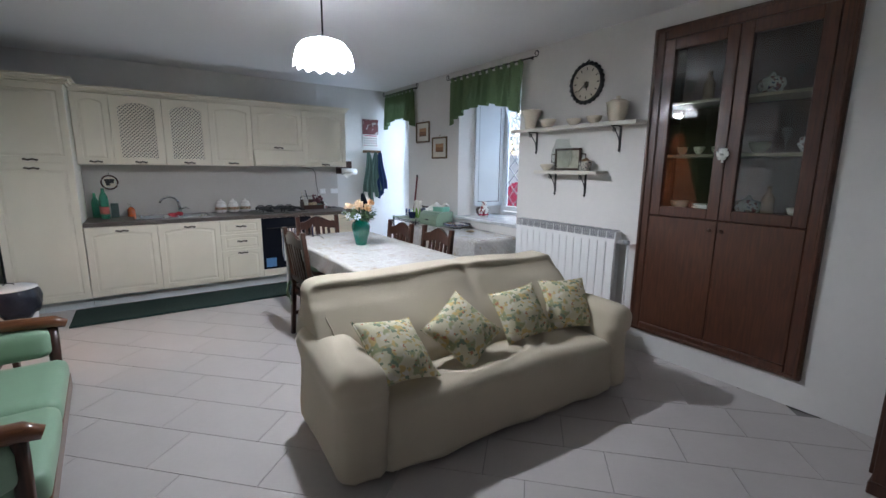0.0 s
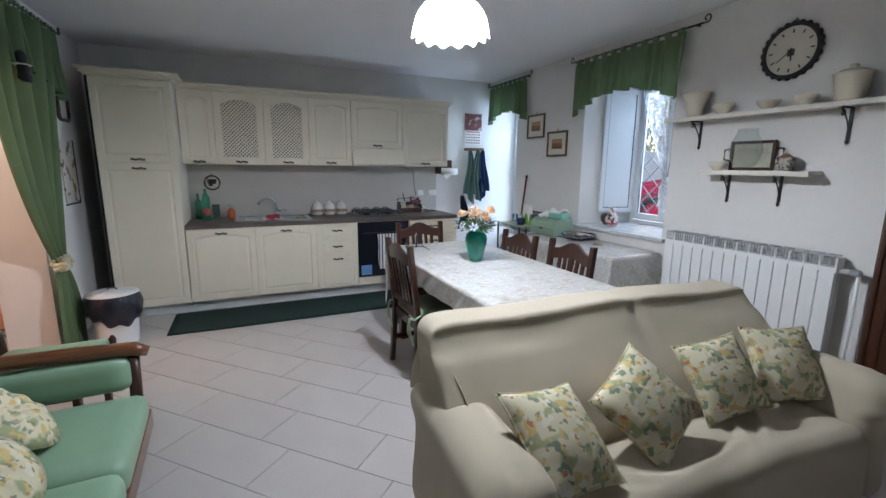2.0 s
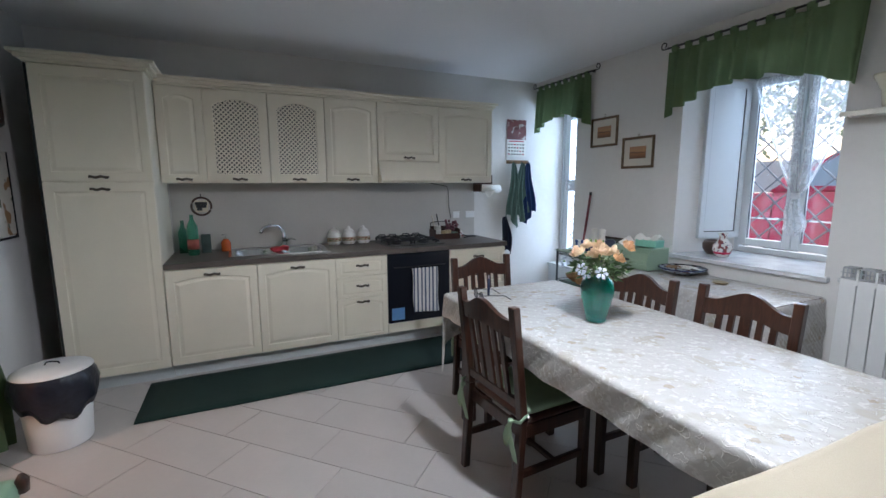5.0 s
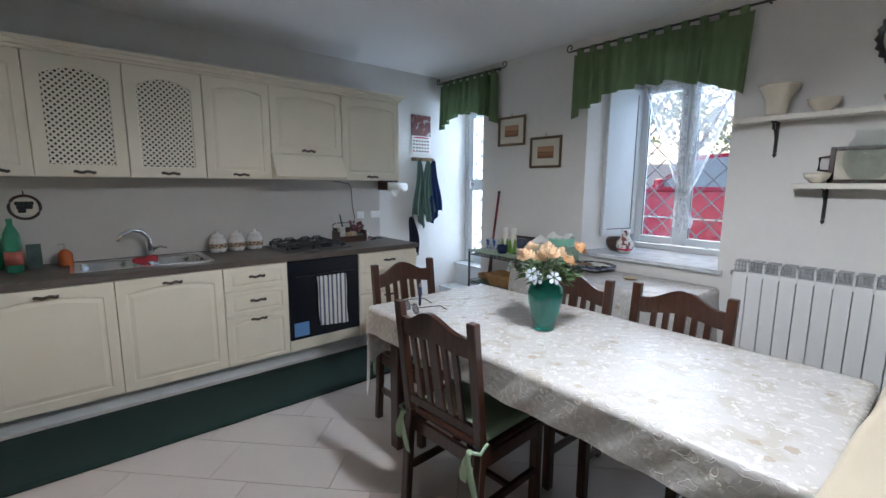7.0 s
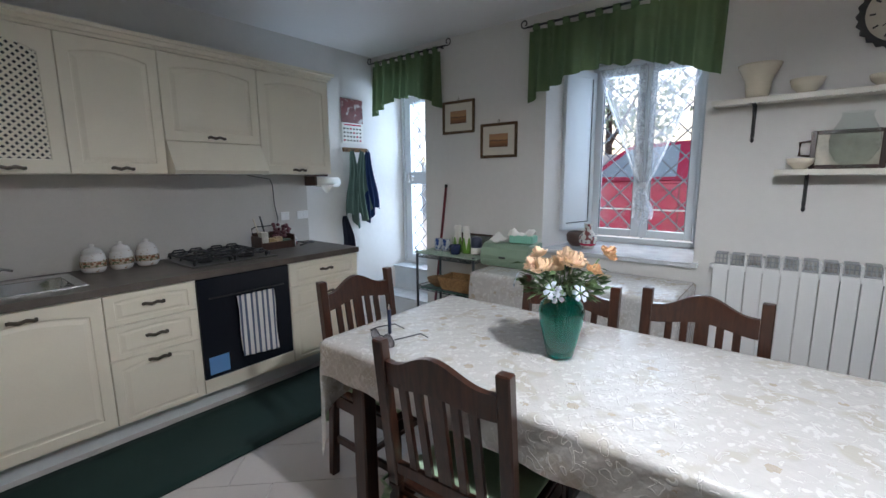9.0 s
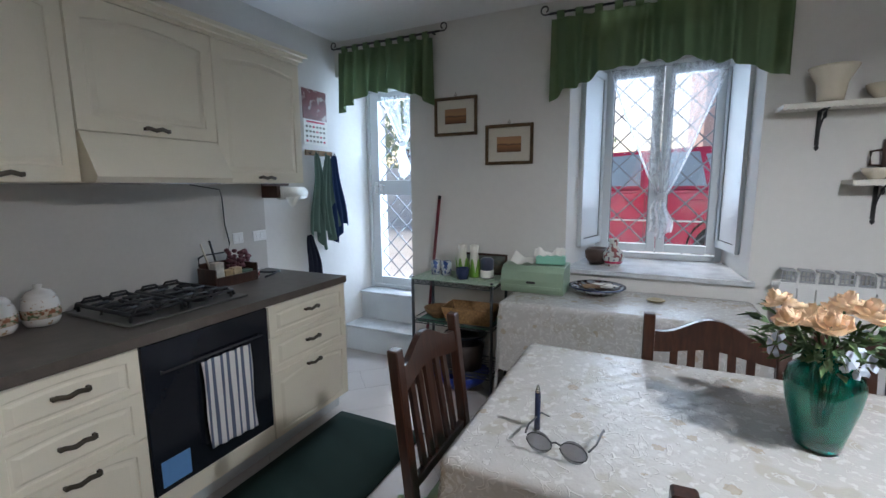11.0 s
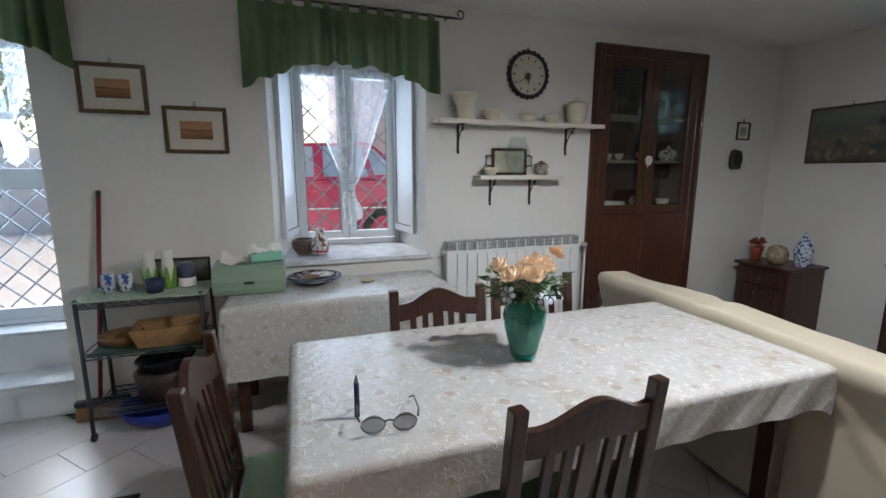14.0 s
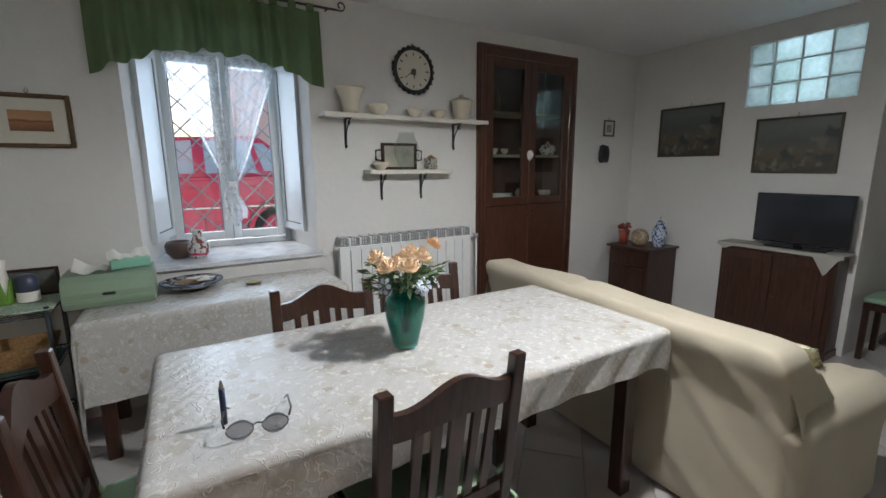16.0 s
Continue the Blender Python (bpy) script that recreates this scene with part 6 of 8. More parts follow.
# corner chest and television cabinet on the south wall
def furniture(name, label, cat, x0, x1, d, h, m, doors, drawers=0, top_over=0.03):
    t = thing(name, label, cat, (0, 0, 0))
    y0 = YS + 0.01
    part("body", boxes([(x0, y0, 0.06, x1, y0 + d, h - 0.025)], bevel=0.004), m, t)
    part("top", boxes([(x0 - top_over, y0, h - 0.0245, x1 + top_over, y0 + d + top_over, h)], bevel=0.008), m, t)
    part("plinth", boxes([(x0 - 0.01, y0, 0, x1 + 0.01, y0 + d + 0.01, 0.059)], bevel=0.004), m, t)
    yf = y0 + d
    zt = h - 0.04
    if drawers:
        for k in range(drawers):
            z = zt - 0.15 * (k + 1)
            dr_ = part("drawer", boxes([(x0 + 0.03, yf + 0.001, z + 0.008, x1 - 0.03, yf + 0.018, z + 0.142)], bevel=0.005), m, t)
            part("knob", lathe([(0, 0), (0.012, 0.005), (0.014, 0.015), (0, 0.02)], 12), M_HANDLE, dr_, at=((x0 + x1) / 2, yf + 0.018, z + 0.07)).rotation_euler = (radians(-90), 0, 0)
        zt -= 0.15 * drawers
    w = (x1 - x0 - 0.06) / doors
    for k in range(doors):
        a = x0 + 0.03 + k * w
        d_ = part("door", boxes([(a + 0.003, yf + 0.001, 0.08, a + w - 0.003, yf + 0.018, zt - 0.005)], bevel=0.004), m, t)
        part("panel", boxes([(a + 0.06, yf + 0.0185, 0.14, a + w - 0.06, yf + 0.024, zt - 0.07)], bevel=0.005), m, d_)
        part("knob", lathe([(0, 0), (0.012, 0.005), (0.014, 0.015), (0, 0.02)], 12), M_HANDLE, d_, at=(a + (w - 0.03 if k % 2 == 0 else 0.03), yf + 0.018, 0.42)).rotation_euler = (radians(-90), 0, 0)
    return t


furniture("corner_chest", "small dark wooden chest with a drawer in the room corner", "chest", 3.44, 3.88, 0.45, 0.665, M_DARKWOOD, 2, 1)
furniture("sideboard", "dark wooden sideboard under the television with a lace runner", "sideboard", 2.12, 2.91, 0.22, 0.805, M_DARKWOOD, 2, 0)
M_GREYLACE = mat("grey_lace", (0.42, 0.40, 0.36), 0.9, var=0.15, fine=200, bump=0.4)


def runner_pt(u, v):
    x = 2.08 + u * 0.85
    y = YS + 0.04 + v * 0.33
    edge = YS + 0.01 + 0.25 + 0.003
    drop = 0.25 + 1.3 * max(0, 1 - abs(u - 0.12) / 0.09) + 0.3 * max(0, 1 - abs(u - 0.93) / 0.07)
    if y > edge:
        return Vector((x, edge + 0.004 + 0.003 * math.sin(u * 30), 0.811 - (y - edge) * drop))
    return Vector((x, y, 0.8095))


single("lace_runner", sheet(48, 24, runner_pt), M_GREYLACE, "grey lace runner with one hanging point on the sideboard", "runner", smooth=True)
tv = thing("television", "black flat-screen television on a stand on the sideboard", "television", (2.40, 2.44, 0.813), 0)
part("casing", boxes([(-0.31, -0.03, 0.03, 0.31, 0.012, 0.42)], bevel=0.006), M_BLACK, tv)
part("screen", boxes([(-0.298, 0.0125, 0.045, 0.298, 0.0145, 0.408)]), mat("screen_glass", (0.008, 0.01, 0.016), 0.15, bump=0), tv)
part("stand", boxes([(-0.20, -0.08, 0, 0.20, 0.07, 0.012), (-0.03, -0.02, 0.012, 0.03, 0.0, 0.03)], bevel=0.004), M_BLACK, tv)
M_BLUEW = spots(mat("blue_white_ceramic", (0.55, 0.60, 0.66), 0.2), [(45, 0.52, (0.04, 0.09, 0.28), 0.04)])
pot("ginger_jar", [(0, 0.0), (0.05, 0.0), (0.058, 0.02), (0.075, 0.09), (0.082, 0.14), (0.06, 0.20), (0.042, 0.215), (0.045, 0.235), (0.02, 0.26), (0.008, 0.275), (0.014, 0.29), (0, 0.30)], M_BLUEW, "blue and white lidded ceramic jar on the corner chest", "jar", (3.49, 2.52, 0.666)).scale = (0.86, 0.86, 1.0)
pot("vase", [(0, 0.0), (0.035, 0.0), (0.045, 0.08), (0.06, 0.13), (0.055, 0.13), (0, 0.1)], mat("red_ceramic", (0.35, 0.07, 0.04), 0.3), "red vase with dried flowers on the corner chest", "vase", (3.83, 2.60, 0.666))
bk = thing("wicker_ball", "round pale wicker basket on the corner chest", "basket", (3.66, 2.58, 0.666))
bk.scale = (0.82, 0.82, 0.88)
part("body", lathe([(0, 0), (0.06, 0.0), (0.10, 0.05), (0.105, 0.10), (0.08, 0.16), (0.03, 0.185), (0, 0.188)], 24, lambda p, a: p + Vector((0, 0, 0.004 * math.sin(a * 12)))), spots(mat("pale_wicker", (0.33, 0.24, 0.15), 0.8, bump=0.5), [(30, 0.55, (0.5, 0.42, 0.3), 0.05)]), bk, smooth=True)


def rose(bm, c, r, rot, seed):
    rnd = random.Random(seed)
    for ring, (n, rr, lift, op) in enumerate(((5, 1.0, 0.0, 1.15), (5, 0.75, 0.18, 0.75), (4, 0.48, 0.3, 0.4), (3, 0.25, 0.36, 0.15))):
        for k in range(n):
            a = 2 * math.pi * (k + ring * 0.5) / n + rnd.random() * 0.4
            m = Matrix.Translation(c) @ rot @ Matrix.Rotation(a, 4, "Z")
            g = []
            for i in range(5):
                row = []
                for j in range(5):
                    u, v = (i / 4 - 0.5) * 2, j / 4
                    wdt = math.sin(math.pi * min(1, 0.15 + v * 0.75)) * 0.62
                    x = r * rr * (0.2 + 0.8 * math.sin(min(1.0, v * 1.25) * 1.5)) * (1 - 0.12 * (ring > 1) * v) + (r * 0.10 * v ** 4 if ring == 0 else 0)
                    z = r * (lift * 0.6 - 0.35 + (0.62 + 0.25 * ring * 0.5) * v ** 1.3 - (0.12 * v ** 5 if ring < 2 else 0))
                    row.append(bm.verts.new(m @ Vector((x - r * 0.25 * u * u * v, u * wdt * r * rr, z + r * 0.05 * rnd.random()))))
                g.append(row)
            for i in range(4):
                for j in range(4):
                    bm.faces.new((g[i][j], g[i + 1][j], g[i + 1][j + 1], g[i][j + 1]))


def tilt(x, y):
    return Matrix.Rotation(y, 4, "Y") @ Matrix.Rotation(x, 4, "X")


# dried flowers in the red vase
bm = bmesh.new()
for k in range(7):
    rose(bm, Vector((0.04 * math.cos(k * 0.9), 0.045 * math.sin(k * 0.9), 0.15 + 0.02 * (k % 3))), 0.028, tilt(0.4 * math.sin(k), 0.4 * math.cos(k)), k)
single("dried_flowers", bm, mat("dried_petals", (0.30, 0.07, 0.05), 0.8, random_hue=0.1), "dull red dried flowers in the vase on the chest", "flowers", (3.83, 2.60, 0.666))
stl = thing("side_chair", "small dark wooden chair with a green seat beside the sideboard", "chair", (1.86, 2.06, 0))
part("seat", rounded(bmesh.new(), -0.17, -0.17, 0.44, 0.17, 0.17, 0.49, 0.02, (8, 8, 3)), M_GREENV, stl, smooth=True)
part("rail", boxes([(-0.165, -0.165, 0.39, 0.165, 0.165, 0.44)], bevel=0.004), M_CHAIR, stl)
for sx in (-1, 1):
    for sy in (-1, 1):
        part("leg", boxes([(sx * 0.145 - 0.018, sy * 0.145 - 0.018, 0, sx * 0.145 + 0.018, sy * 0.145 + 0.018, 0.389)], bevel=0.004), M_CHAIR, stl)

# vase with flowers on the dining table
VX, VY, VZ = 2.345, 5.83, TZ + 0.0105
va = thing("flower_vase", "teal green glass vase on the dining table", "vase", (VX, VY, VZ))
va.scale = (0.9, 0.9, 0.97)
part("body", lathe([(0, 0.002), (0.045, 0.0), (0.052, 0.006), (0.062, 0.05), (0.080, 0.12), (0.086, 0.165), (0.078, 0.195), (0.056, 0.215), (0.05, 0.225), (0.056, 0.235), (0.052, 0.234), (0.046, 0.224), (0.052, 0.212), (0.072, 0.192), (0.080, 0.163), (0.074, 0.12), (0.056, 0.05), (0.045, 0.012), (0, 0.010)], 36), M_TEAL, va, smooth=True)
bq = thing("bouquet", "bouquet of peach roses with pale blue flowers and green leaves", "flowers", (VX, VY, VZ))
M_PEACH = cloth("peach_petal", (0.92, 0.70, 0.50), 0.35, var=0.12, fine=60)
M_PEACH2 = cloth("orange_petal", (0.88, 0.56, 0.32), 0.35, var=0.12, fine=60)
M_LEAF = mat("leaf_green", (0.07, 0.13, 0.05), 0.6, var=0.3, scale=25)
M_BLUEF = mat("pale_blue_petal", (0.50, 0.56, 0.66), 0.7)
rnd = random.Random(5)
heads = [(-0.10, 0.03, 0.33, 0.038), (-0.04, -0.05, 0.345, 0.042), (0.00, 0.03, 0.31, 0.044), (0.055, -0.03, 0.33, 0.036), (0.09, 0.05, 0.31, 0.034), (-0.05, 0.09, 0.32, 0.034), (0.02, 0.10, 0.345, 0.034), (0.03, -0.14, 0.37, 0.032), (0.02, -0.10, 0.31, 0.03), (-0.02, -0.02, 0.36, 0.034)]
for k, (x, y, z, r) in enumerate(heads):
    bm = bmesh.new()
    rose(bm, Vector((x, y, z)), r, tilt(-y * 5, x * 5), k)
    f_ = part("rose", bm, M_PEACH if k not in (8, 7) else M_PEACH2, bq, smooth=True)
    part("stem", tube(bmesh.new(), [(x * 0.1, y * 0.1, 0.05), (x * 0.3, y * 0.3, 0.22), (x * 0.8, y * 0.8, z - 0.02)], 0.003, 5), M_LEAF, bq, smooth=True)
for k, (x, y, z) in enumerate(((-0.12, -0.02, 0.26), (-0.07, -0.09, 0.25), (-0.10, 0.12, 0.27), (0.09, -0.08, 0.27), (-0.085, -0.02, 0.235))):
    bm = bmesh.new()
    m = Matrix.Translation((x, y, z)) @ tilt(-y * 9, x * 9)
    for j in range(6):
        a = j * math.pi / 3
        rounded_pts = [bm.verts.new(m @ Vector((0.030 * t * math.cos(a + s), 0.030 * t * math.sin(a + s), 0.006 * math.sin(t * 3)))) for t, s in ((0.15, 0), (0.7, -0.42), (1.0, -0.2), (1.0, 0.2), (0.7, 0.42))]
        bm.faces.new(rounded_pts)
    part("small_flower", bm, M_BLUEF, bq)
    part("flower_eye", lathe([(0, 0.009), (0.008, 0.005), (0.008, 0)], 8, at=(x, y, z)), M_LEAF, bq)
bm = bmesh.new()
for k in range(330):
    a, el = rnd.uniform(0, 2 * math.pi), rnd.uniform(0.05, 1)
    rad = rnd.uniform(0.02, 0.135) * (0.6 + 0.4 * el)
    c = Vector((rad * math.cos(a), rad * math.sin(a) * 1.15, 0.215 + 0.11 * el * rnd.uniform(0.3, 1.1)))
    d = Vector((math.cos(a), math.sin(a), rnd.uniform(-0.3, 1.0))).normalized()
    L, w = rnd.uniform(0.025, 0.055), rnd.uniform(0.004, 0.011)
    s = d.cross(Vector((rnd.uniform(-1, 1), rnd.uniform(-1, 1), 1))).normalized() * w
    v = [bm.verts.new(c), bm.verts.new(c + d * L * 0.45 + s), bm.verts.new(c + d * L + Vector((0, 0, -0.008))), bm.verts.new(c + d * L * 0.45 - s)]
    bm.faces.new(v)
part("foliage", bm, M_LEAF, bq, kind="stuff")

# sunglasses and pen
sg = thing("sunglasses", "folded-open sunglasses with grey round lenses on the tablecloth", "glasses", (2.03, 6.39, TZ + 0.011), -97)
sg.scale = (1.2, 1.2, 1.1)
M_LENS = glass("smoky_lens", (0.60, 0.60, 0.62), 0.06)
M_TORT = mat("dark_frame", (0.03, 0.03, 0.035), 0.3)
for sx in (-1, 1):
    pts = [(sx * 0.034 + 0.026 * math.cos(a * 0.449), -0.004 * math.sin(a * 0.449), 0.024 + 0.022 * math.sin(a * 0.449)) for a in range(15)]
    part("rim", tube(bmesh.new(), pts, 0.0014, 6), M_TORT, sg, smooth=True)
    ln = part("lens", lathe([(0, 0.0), (0.0245, 0.0), (0.0245, 0.0015), (0, 0.0015)], 20), M_LENS, sg, "smoky grey lens", at=(sx * 0.034, 0, 0.024))
    ln.rotation_euler = (radians(90), 0, 0)
    part("temple", tube(bmesh.new(), [(sx * 0.062, 0, 0.036), (sx * 0.068, 0.03, 0.036), (sx * 0.066, 0.10, 0.03), (sx * 0.060, 0.135, 0.004)], 0.0022, 6), M_TORT, sg, smooth=True)
part("bridge", tube(bmesh.new(), [(-0.010, 0, 0.03), (0, 0, 0.034), (0.010, 0, 0.03)], 0.002, 6), M_TORT, sg, smooth=True)
pn = thing("pen", "dark blue pen standing upright on its cap end on the tablecloth", "pen", (2.134, 6.458, TZ + 0.0105))
part("barrel", tube(bmesh.new(), [(0, 0, 0), (0, 0, 0.10)], 0.0075, 10), mat("pen_blue", (0.01, 0.02, 0.06), 0.3), pn, smooth=True)
part("tip", lathe([(0.0068, 0.1), (0.003, 0.118), (0, 0.122)], 10), M_STEEL, pn, smooth=True)

# side table things
BZ = T2[4] + 0.0085
bb = thing("bread_box", "pale green roll-top bread box with a dark handle", "bread box", (3.80, 6.87, BZ))
pr = [(-0.10, 0.0), (-0.115, 0.03), (-0.118, 0.08), (-0.10, 0.135), (-0.06, 0.165), (0.0, 0.172), (0.13, 0.172), (0.13, 0.0)]
bm = bmesh.new()
ra = [bm.verts.new((x, -0.195, z)) for x, z in pr]
rb = [bm.verts.new((x, 0.195, z)) for x, z in pr]
bm.faces.new(ra)
bm.faces.new(rb[::-1])
for i in range(len(pr)):
    j = (i + 1) % len(pr)
    bm.faces.new((ra[i], rb[i], rb[j], ra[j]))
bmesh.ops.recalc_face_normals(bm, faces=bm.faces)
bmesh.ops.bevel(bm, geom=bm.edges[:], offset=0.003, segments=1, affect="EDGES")
M_BREAD = mat("sage_enamel", (0.24, 0.33, 0.24), 0.35)
part("body", bm, M_BREAD, bb)
part("lid_line", boxes([(-0.119, -0.18, 0.046, -0.1165, 0.18, 0.050)]), M_BREAD, bb)
part("handle", rounded(bmesh.new(), -0.13, -0.028, 0.065, -0.115, 0.028, 0.08, 0.006, (3, 8, 3)), M_IRON, bb, "dark pull handle", smooth=True)
tb_ = thing("tissue_box", "mint green tissue box with white tissues on the bread box", "tissue box", (3.83, 6.78, BZ + 0.1745), 8)
part("box", boxes([(-0.06, -0.09, 0, 0.06, 0.09, 0.055)], bevel=0.006), mat("mint_plastic", (0.22, 0.50, 0.38), 0.4), tb_)
part("tissue", sheet(14, 10, lambda u, v: Vector((-0.055 + v * 0.11 + 0.02 * math.sin(u * 6), -0.09 + u * 0.19, 0.058 + 0.045 * math.sin(v * 3.1) * (0.6 + 0.4 * math.sin(u * 9)) + 0.006 * math.sin(u * 25)))), M_PAPER, tb_, smooth=True)
single("paper_sheet", sheet(10, 8, lambda u, v: Vector((v * 0.13 - 0.06, u * 0.14, 0.004 + 0.05 * u * v + 0.01 * math.sin(u * 8)))), M_PAPER, "white creased paper on top of the bread box", "paper", (3.80, 6.88, BZ + 0.1745), smooth=True)
pt = thing("plate", "large decorated plate with a dark blue rim on the side table", "plate", (3.86, 6.50, BZ))
part("plate", lathe([(0, 0.004), (0.07, 0.0), (0.075, 0.008), (0.14, 0.028), (0.165, 0.045), (0.16, 0.049), (0.13, 0.034), (0.07, 0.014), (0, 0.012)], 40), spots(mat("plate_glaze", (0.35, 0.38, 0.42), 0.2), [(30, 0.5, (0.10, 0.06, 0.05), 0.05)]), pt, smooth=True)
part("rim", lathe([(0.155, 0.046), (0.168, 0.045), (0.168, 0.050), (0.155, 0.051)], 40), mat("plate_blue", (0.02, 0.03, 0.09), 0.2), pt, "dark blue rim", smooth=True)
pf = thing("paper_clutter", "brown and white papers and a spoon lying in the plate", "papers", (3.86, 6.50, BZ + 0.05))
for k, (x, y, r, w, l, mm) in enumerate(((-0.02, 0.03, 20, 0.07, 0.12, M_DUN), (0.02, -0.05, -30, 0.06, 0.11, M_PAPER), (0.0, -0.01, 65, 0.05, 0.13, mat("wine_packet", (0.12, 0.03, 0.03), 0.4)), (-0.05, -0.06, 10, 0.05, 0.07, M_PAPER))):
    o = part("packet", sheet(5, 5, lambda u, v, w=w, l=l, k=k: Vector(((u - 0.5) * w * 2, (v - 0.5) * l, 0.004 * k + 0.008 * math.sin(u * 4 + k))), 0.002), mm, pf, at=(x, y, 0.002))
    o.rotation_euler = (0, 0, radians(r))
at_ = thing("ashtray", "small shallow brass dish on the side table", "dish", (3.80, 6.17, BZ))
part("dish", lathe([(0, 0.003), (0.035, 0.0), (0.05, 0.008), (0.048, 0.011), (0.03, 0.005), (0, 0.005)], 24), mat("brass", (0.35, 0.27, 0.14), 0.3, metal=0.8), at_, smooth=True)
M_MAJ = spots(mat("painted_majolica", (0.62, 0.60, 0.56), 0.25), [(34, 0.56, (0.22, 0.06, 0.06), 0.03), (60, 0.64, (0.05, 0.07, 0.16), 0.03)])
pot("jug", [(0, 0.0), (0.042, 0.0), (0.05, 0.01), (0.068, 0.055), (0.066, 0.085), (0.035, 0.125), (0.026, 0.15), (0.034, 0.185), (0.028, 0.184), (0.02, 0.15), (0, 0.13)], M_MAJ, "small painted white and red pottery jug on the window sill", "jug", (4.22, 6.44, 0.871), extra=[("band", [(0.055, 0.022), (0.0625, 0.034), (0.060, 0.04), (0.052, 0.028)], M_RED, "red band")])
pot("bowl", [(0, 0.0), (0.05, 0.0), (0.08, 0.04), (0.085, 0.085), (0.07, 0.11), (0.06, 0.105), (0.07, 0.08), (0, 0.03)], mat("brown_pot", (0.07, 0.04, 0.03), 0.4), "dark brown round pot on the window sill", "pot", (4.29, 6.55, 0.871))

# trolley shelf with its load
ct = thing("trolley_shelf", "small chrome wire trolley with three shelves beside the steps", "trolley", (0, 0, 0))
cx0, cx1, cy0, cy1, cz = 3.67, 3.98, 7.12, 7.70, 0.78
M_POST = mat("dark_chrome", (0.07, 0.08, 0.09), 0.3, metal=0.6)
for x in (cx0, cx1):
    for y in (cy0, cy1):
        part("post", tube(bmesh.new(), [(x, y, 0.05), (x, y, cz + 0.02)], 0.011, 10), M_POST, ct, smooth=True)
        part("wheel", lathe([(0, -0.01), (0.022, -0.01), (0.024, 0), (0.022, 0.01), (0, 0.01)], 14, at=(0, 0, 0)), M_IRON, ct, "black castor", at=(x, y, 0.025)).rotation_euler = (radians(90), 0, 0)
for z in (0.14, 0.47, cz - 0.03):
    loop = lambda h: [(cx0, cy0, h), (cx1, cy0, h), (cx1, cy1, h), (cx0, cy1, h), (cx0, cy0, h)]
    ws = part("wire_shelf", tube(bmesh.new(), loop(z), 0.004, 6), M_POST, ct, smooth=True)
    part("rail", tube(bmesh.new(), loop(z + 0.03), 0.004, 6), M_POST, ws, smooth=True)
    for k in range(1, 8):
        x = cx0 + (cx1 - cx0) * k / 8
        part("wire", tube(bmesh.new(), [(x, cy0, z), (x, cy1, z)], 0.003, 5), M_POST, ws, smooth=True)
    for x in (cx0, cx1):
        part("zigzag", tube(bmesh.new(), [(x, cy0 + (cy1 - cy0) * j / 20, z + (0.03 if j % 2 else 0.0)) for j in range(21)], 0.003, 5), M_POST, ws, smooth=True)
part("top_cover", rounded(bmesh.new(), cx0 - 0.02, cy0 - 0.03, cz + 0.003, cx1 + 0.02, cy1 + 0.02, cz + 0.012, 0.004, (12, 20, 2), wob=0.004, freq=8), spots(mat("lace_green_cloth", (0.30, 0.40, 0.30), 0.8), [(70, 0.55, (0.5, 0.55, 0.46), 0.03)]), ct, "pale green cloth cover")
part("tray", rounded(bmesh.new(), cx0 + 0.01, cy0 + 0.02, 0.475, cx1 - 0.01, cy1 - 0.02, 0.49, 0.004, (4, 6, 2)), mat("green_tray", (0.06, 0.16, 0.12), 0.5), ct, "green liner")
CZ = cz + 0.013
for y in (7.60, 7.52):
    pot("tin", [(0, 0), (0.036, 0), (0.037, 0.09), (0.034, 0.092), (0.034, 0.10), (0, 0.102)], M_BLUEW, "blue and white patterned tin on the trolley", "tin", (3.84, y, CZ), group="patterned tins")
pot("cup", [(0, 0), (0.04, 0), (0.048, 0.075), (0.044, 0.075), (0.036, 0.01), (0, 0.01)], mat("navy_ceramic", (0.015, 0.025, 0.08), 0.25), "dark blue cup on the trolley", "cup", (3.76, 7.36, CZ))
pot("canister", [(0, 0), (0.045, 0), (0.045, 0.07), (0.047, 0.075), (0.047, 0.125), (0.03, 0.14), (0, 0.14)], mat("canister_blue", (0.05, 0.06, 0.10), 0.3), "dark canister with a white lower half on the trolley", "canister", (3.86, 7.22, CZ), extra=[("lower_band", [(0.046, 0.004), (0.0462, 0.055), (0.044, 0.055), (0.044, 0.004)], M_PAPER, "white band")])
for y in (7.40, 7.31):
    c_ = thing("cup_stack", "stack of white paper cups in a green leaf-shaped holder", "cups", (3.85, y, CZ), group="cup stacks")
    part("paper_cup", lathe([(0, 0.03), (0.026, 0.03), (0.034, 0.10), (0.027, 0.17), (0.032, 0.22), (0.014, 0.226), (0, 0.226)], 18), M_PAPER, c_, "white cup", smooth=True)
    for k in range(3):
        a = 2.2 + k * 1.0
        part("leaf", sheet(4, 8, lambda u, v, a=a: Vector(((0.036 + 0.012 * v) * math.cos(a + (u - 0.5) * 1.2 * (1 - v * 0.8)), (0.036 + 0.012 * v) * math.sin(a + (u - 0.5) * 1.2 * (1 - v * 0.8)), 0.0 + 0.13 * v)), 0.002), mat("leaf_plastic", (0.16, 0.34, 0.05), 0.4), c_, "bright green leaf", smooth=True)
fr2 = thing("tray", "dark framed tray standing against the wall on the trolley", "tray", (3.965, 7.28, CZ))
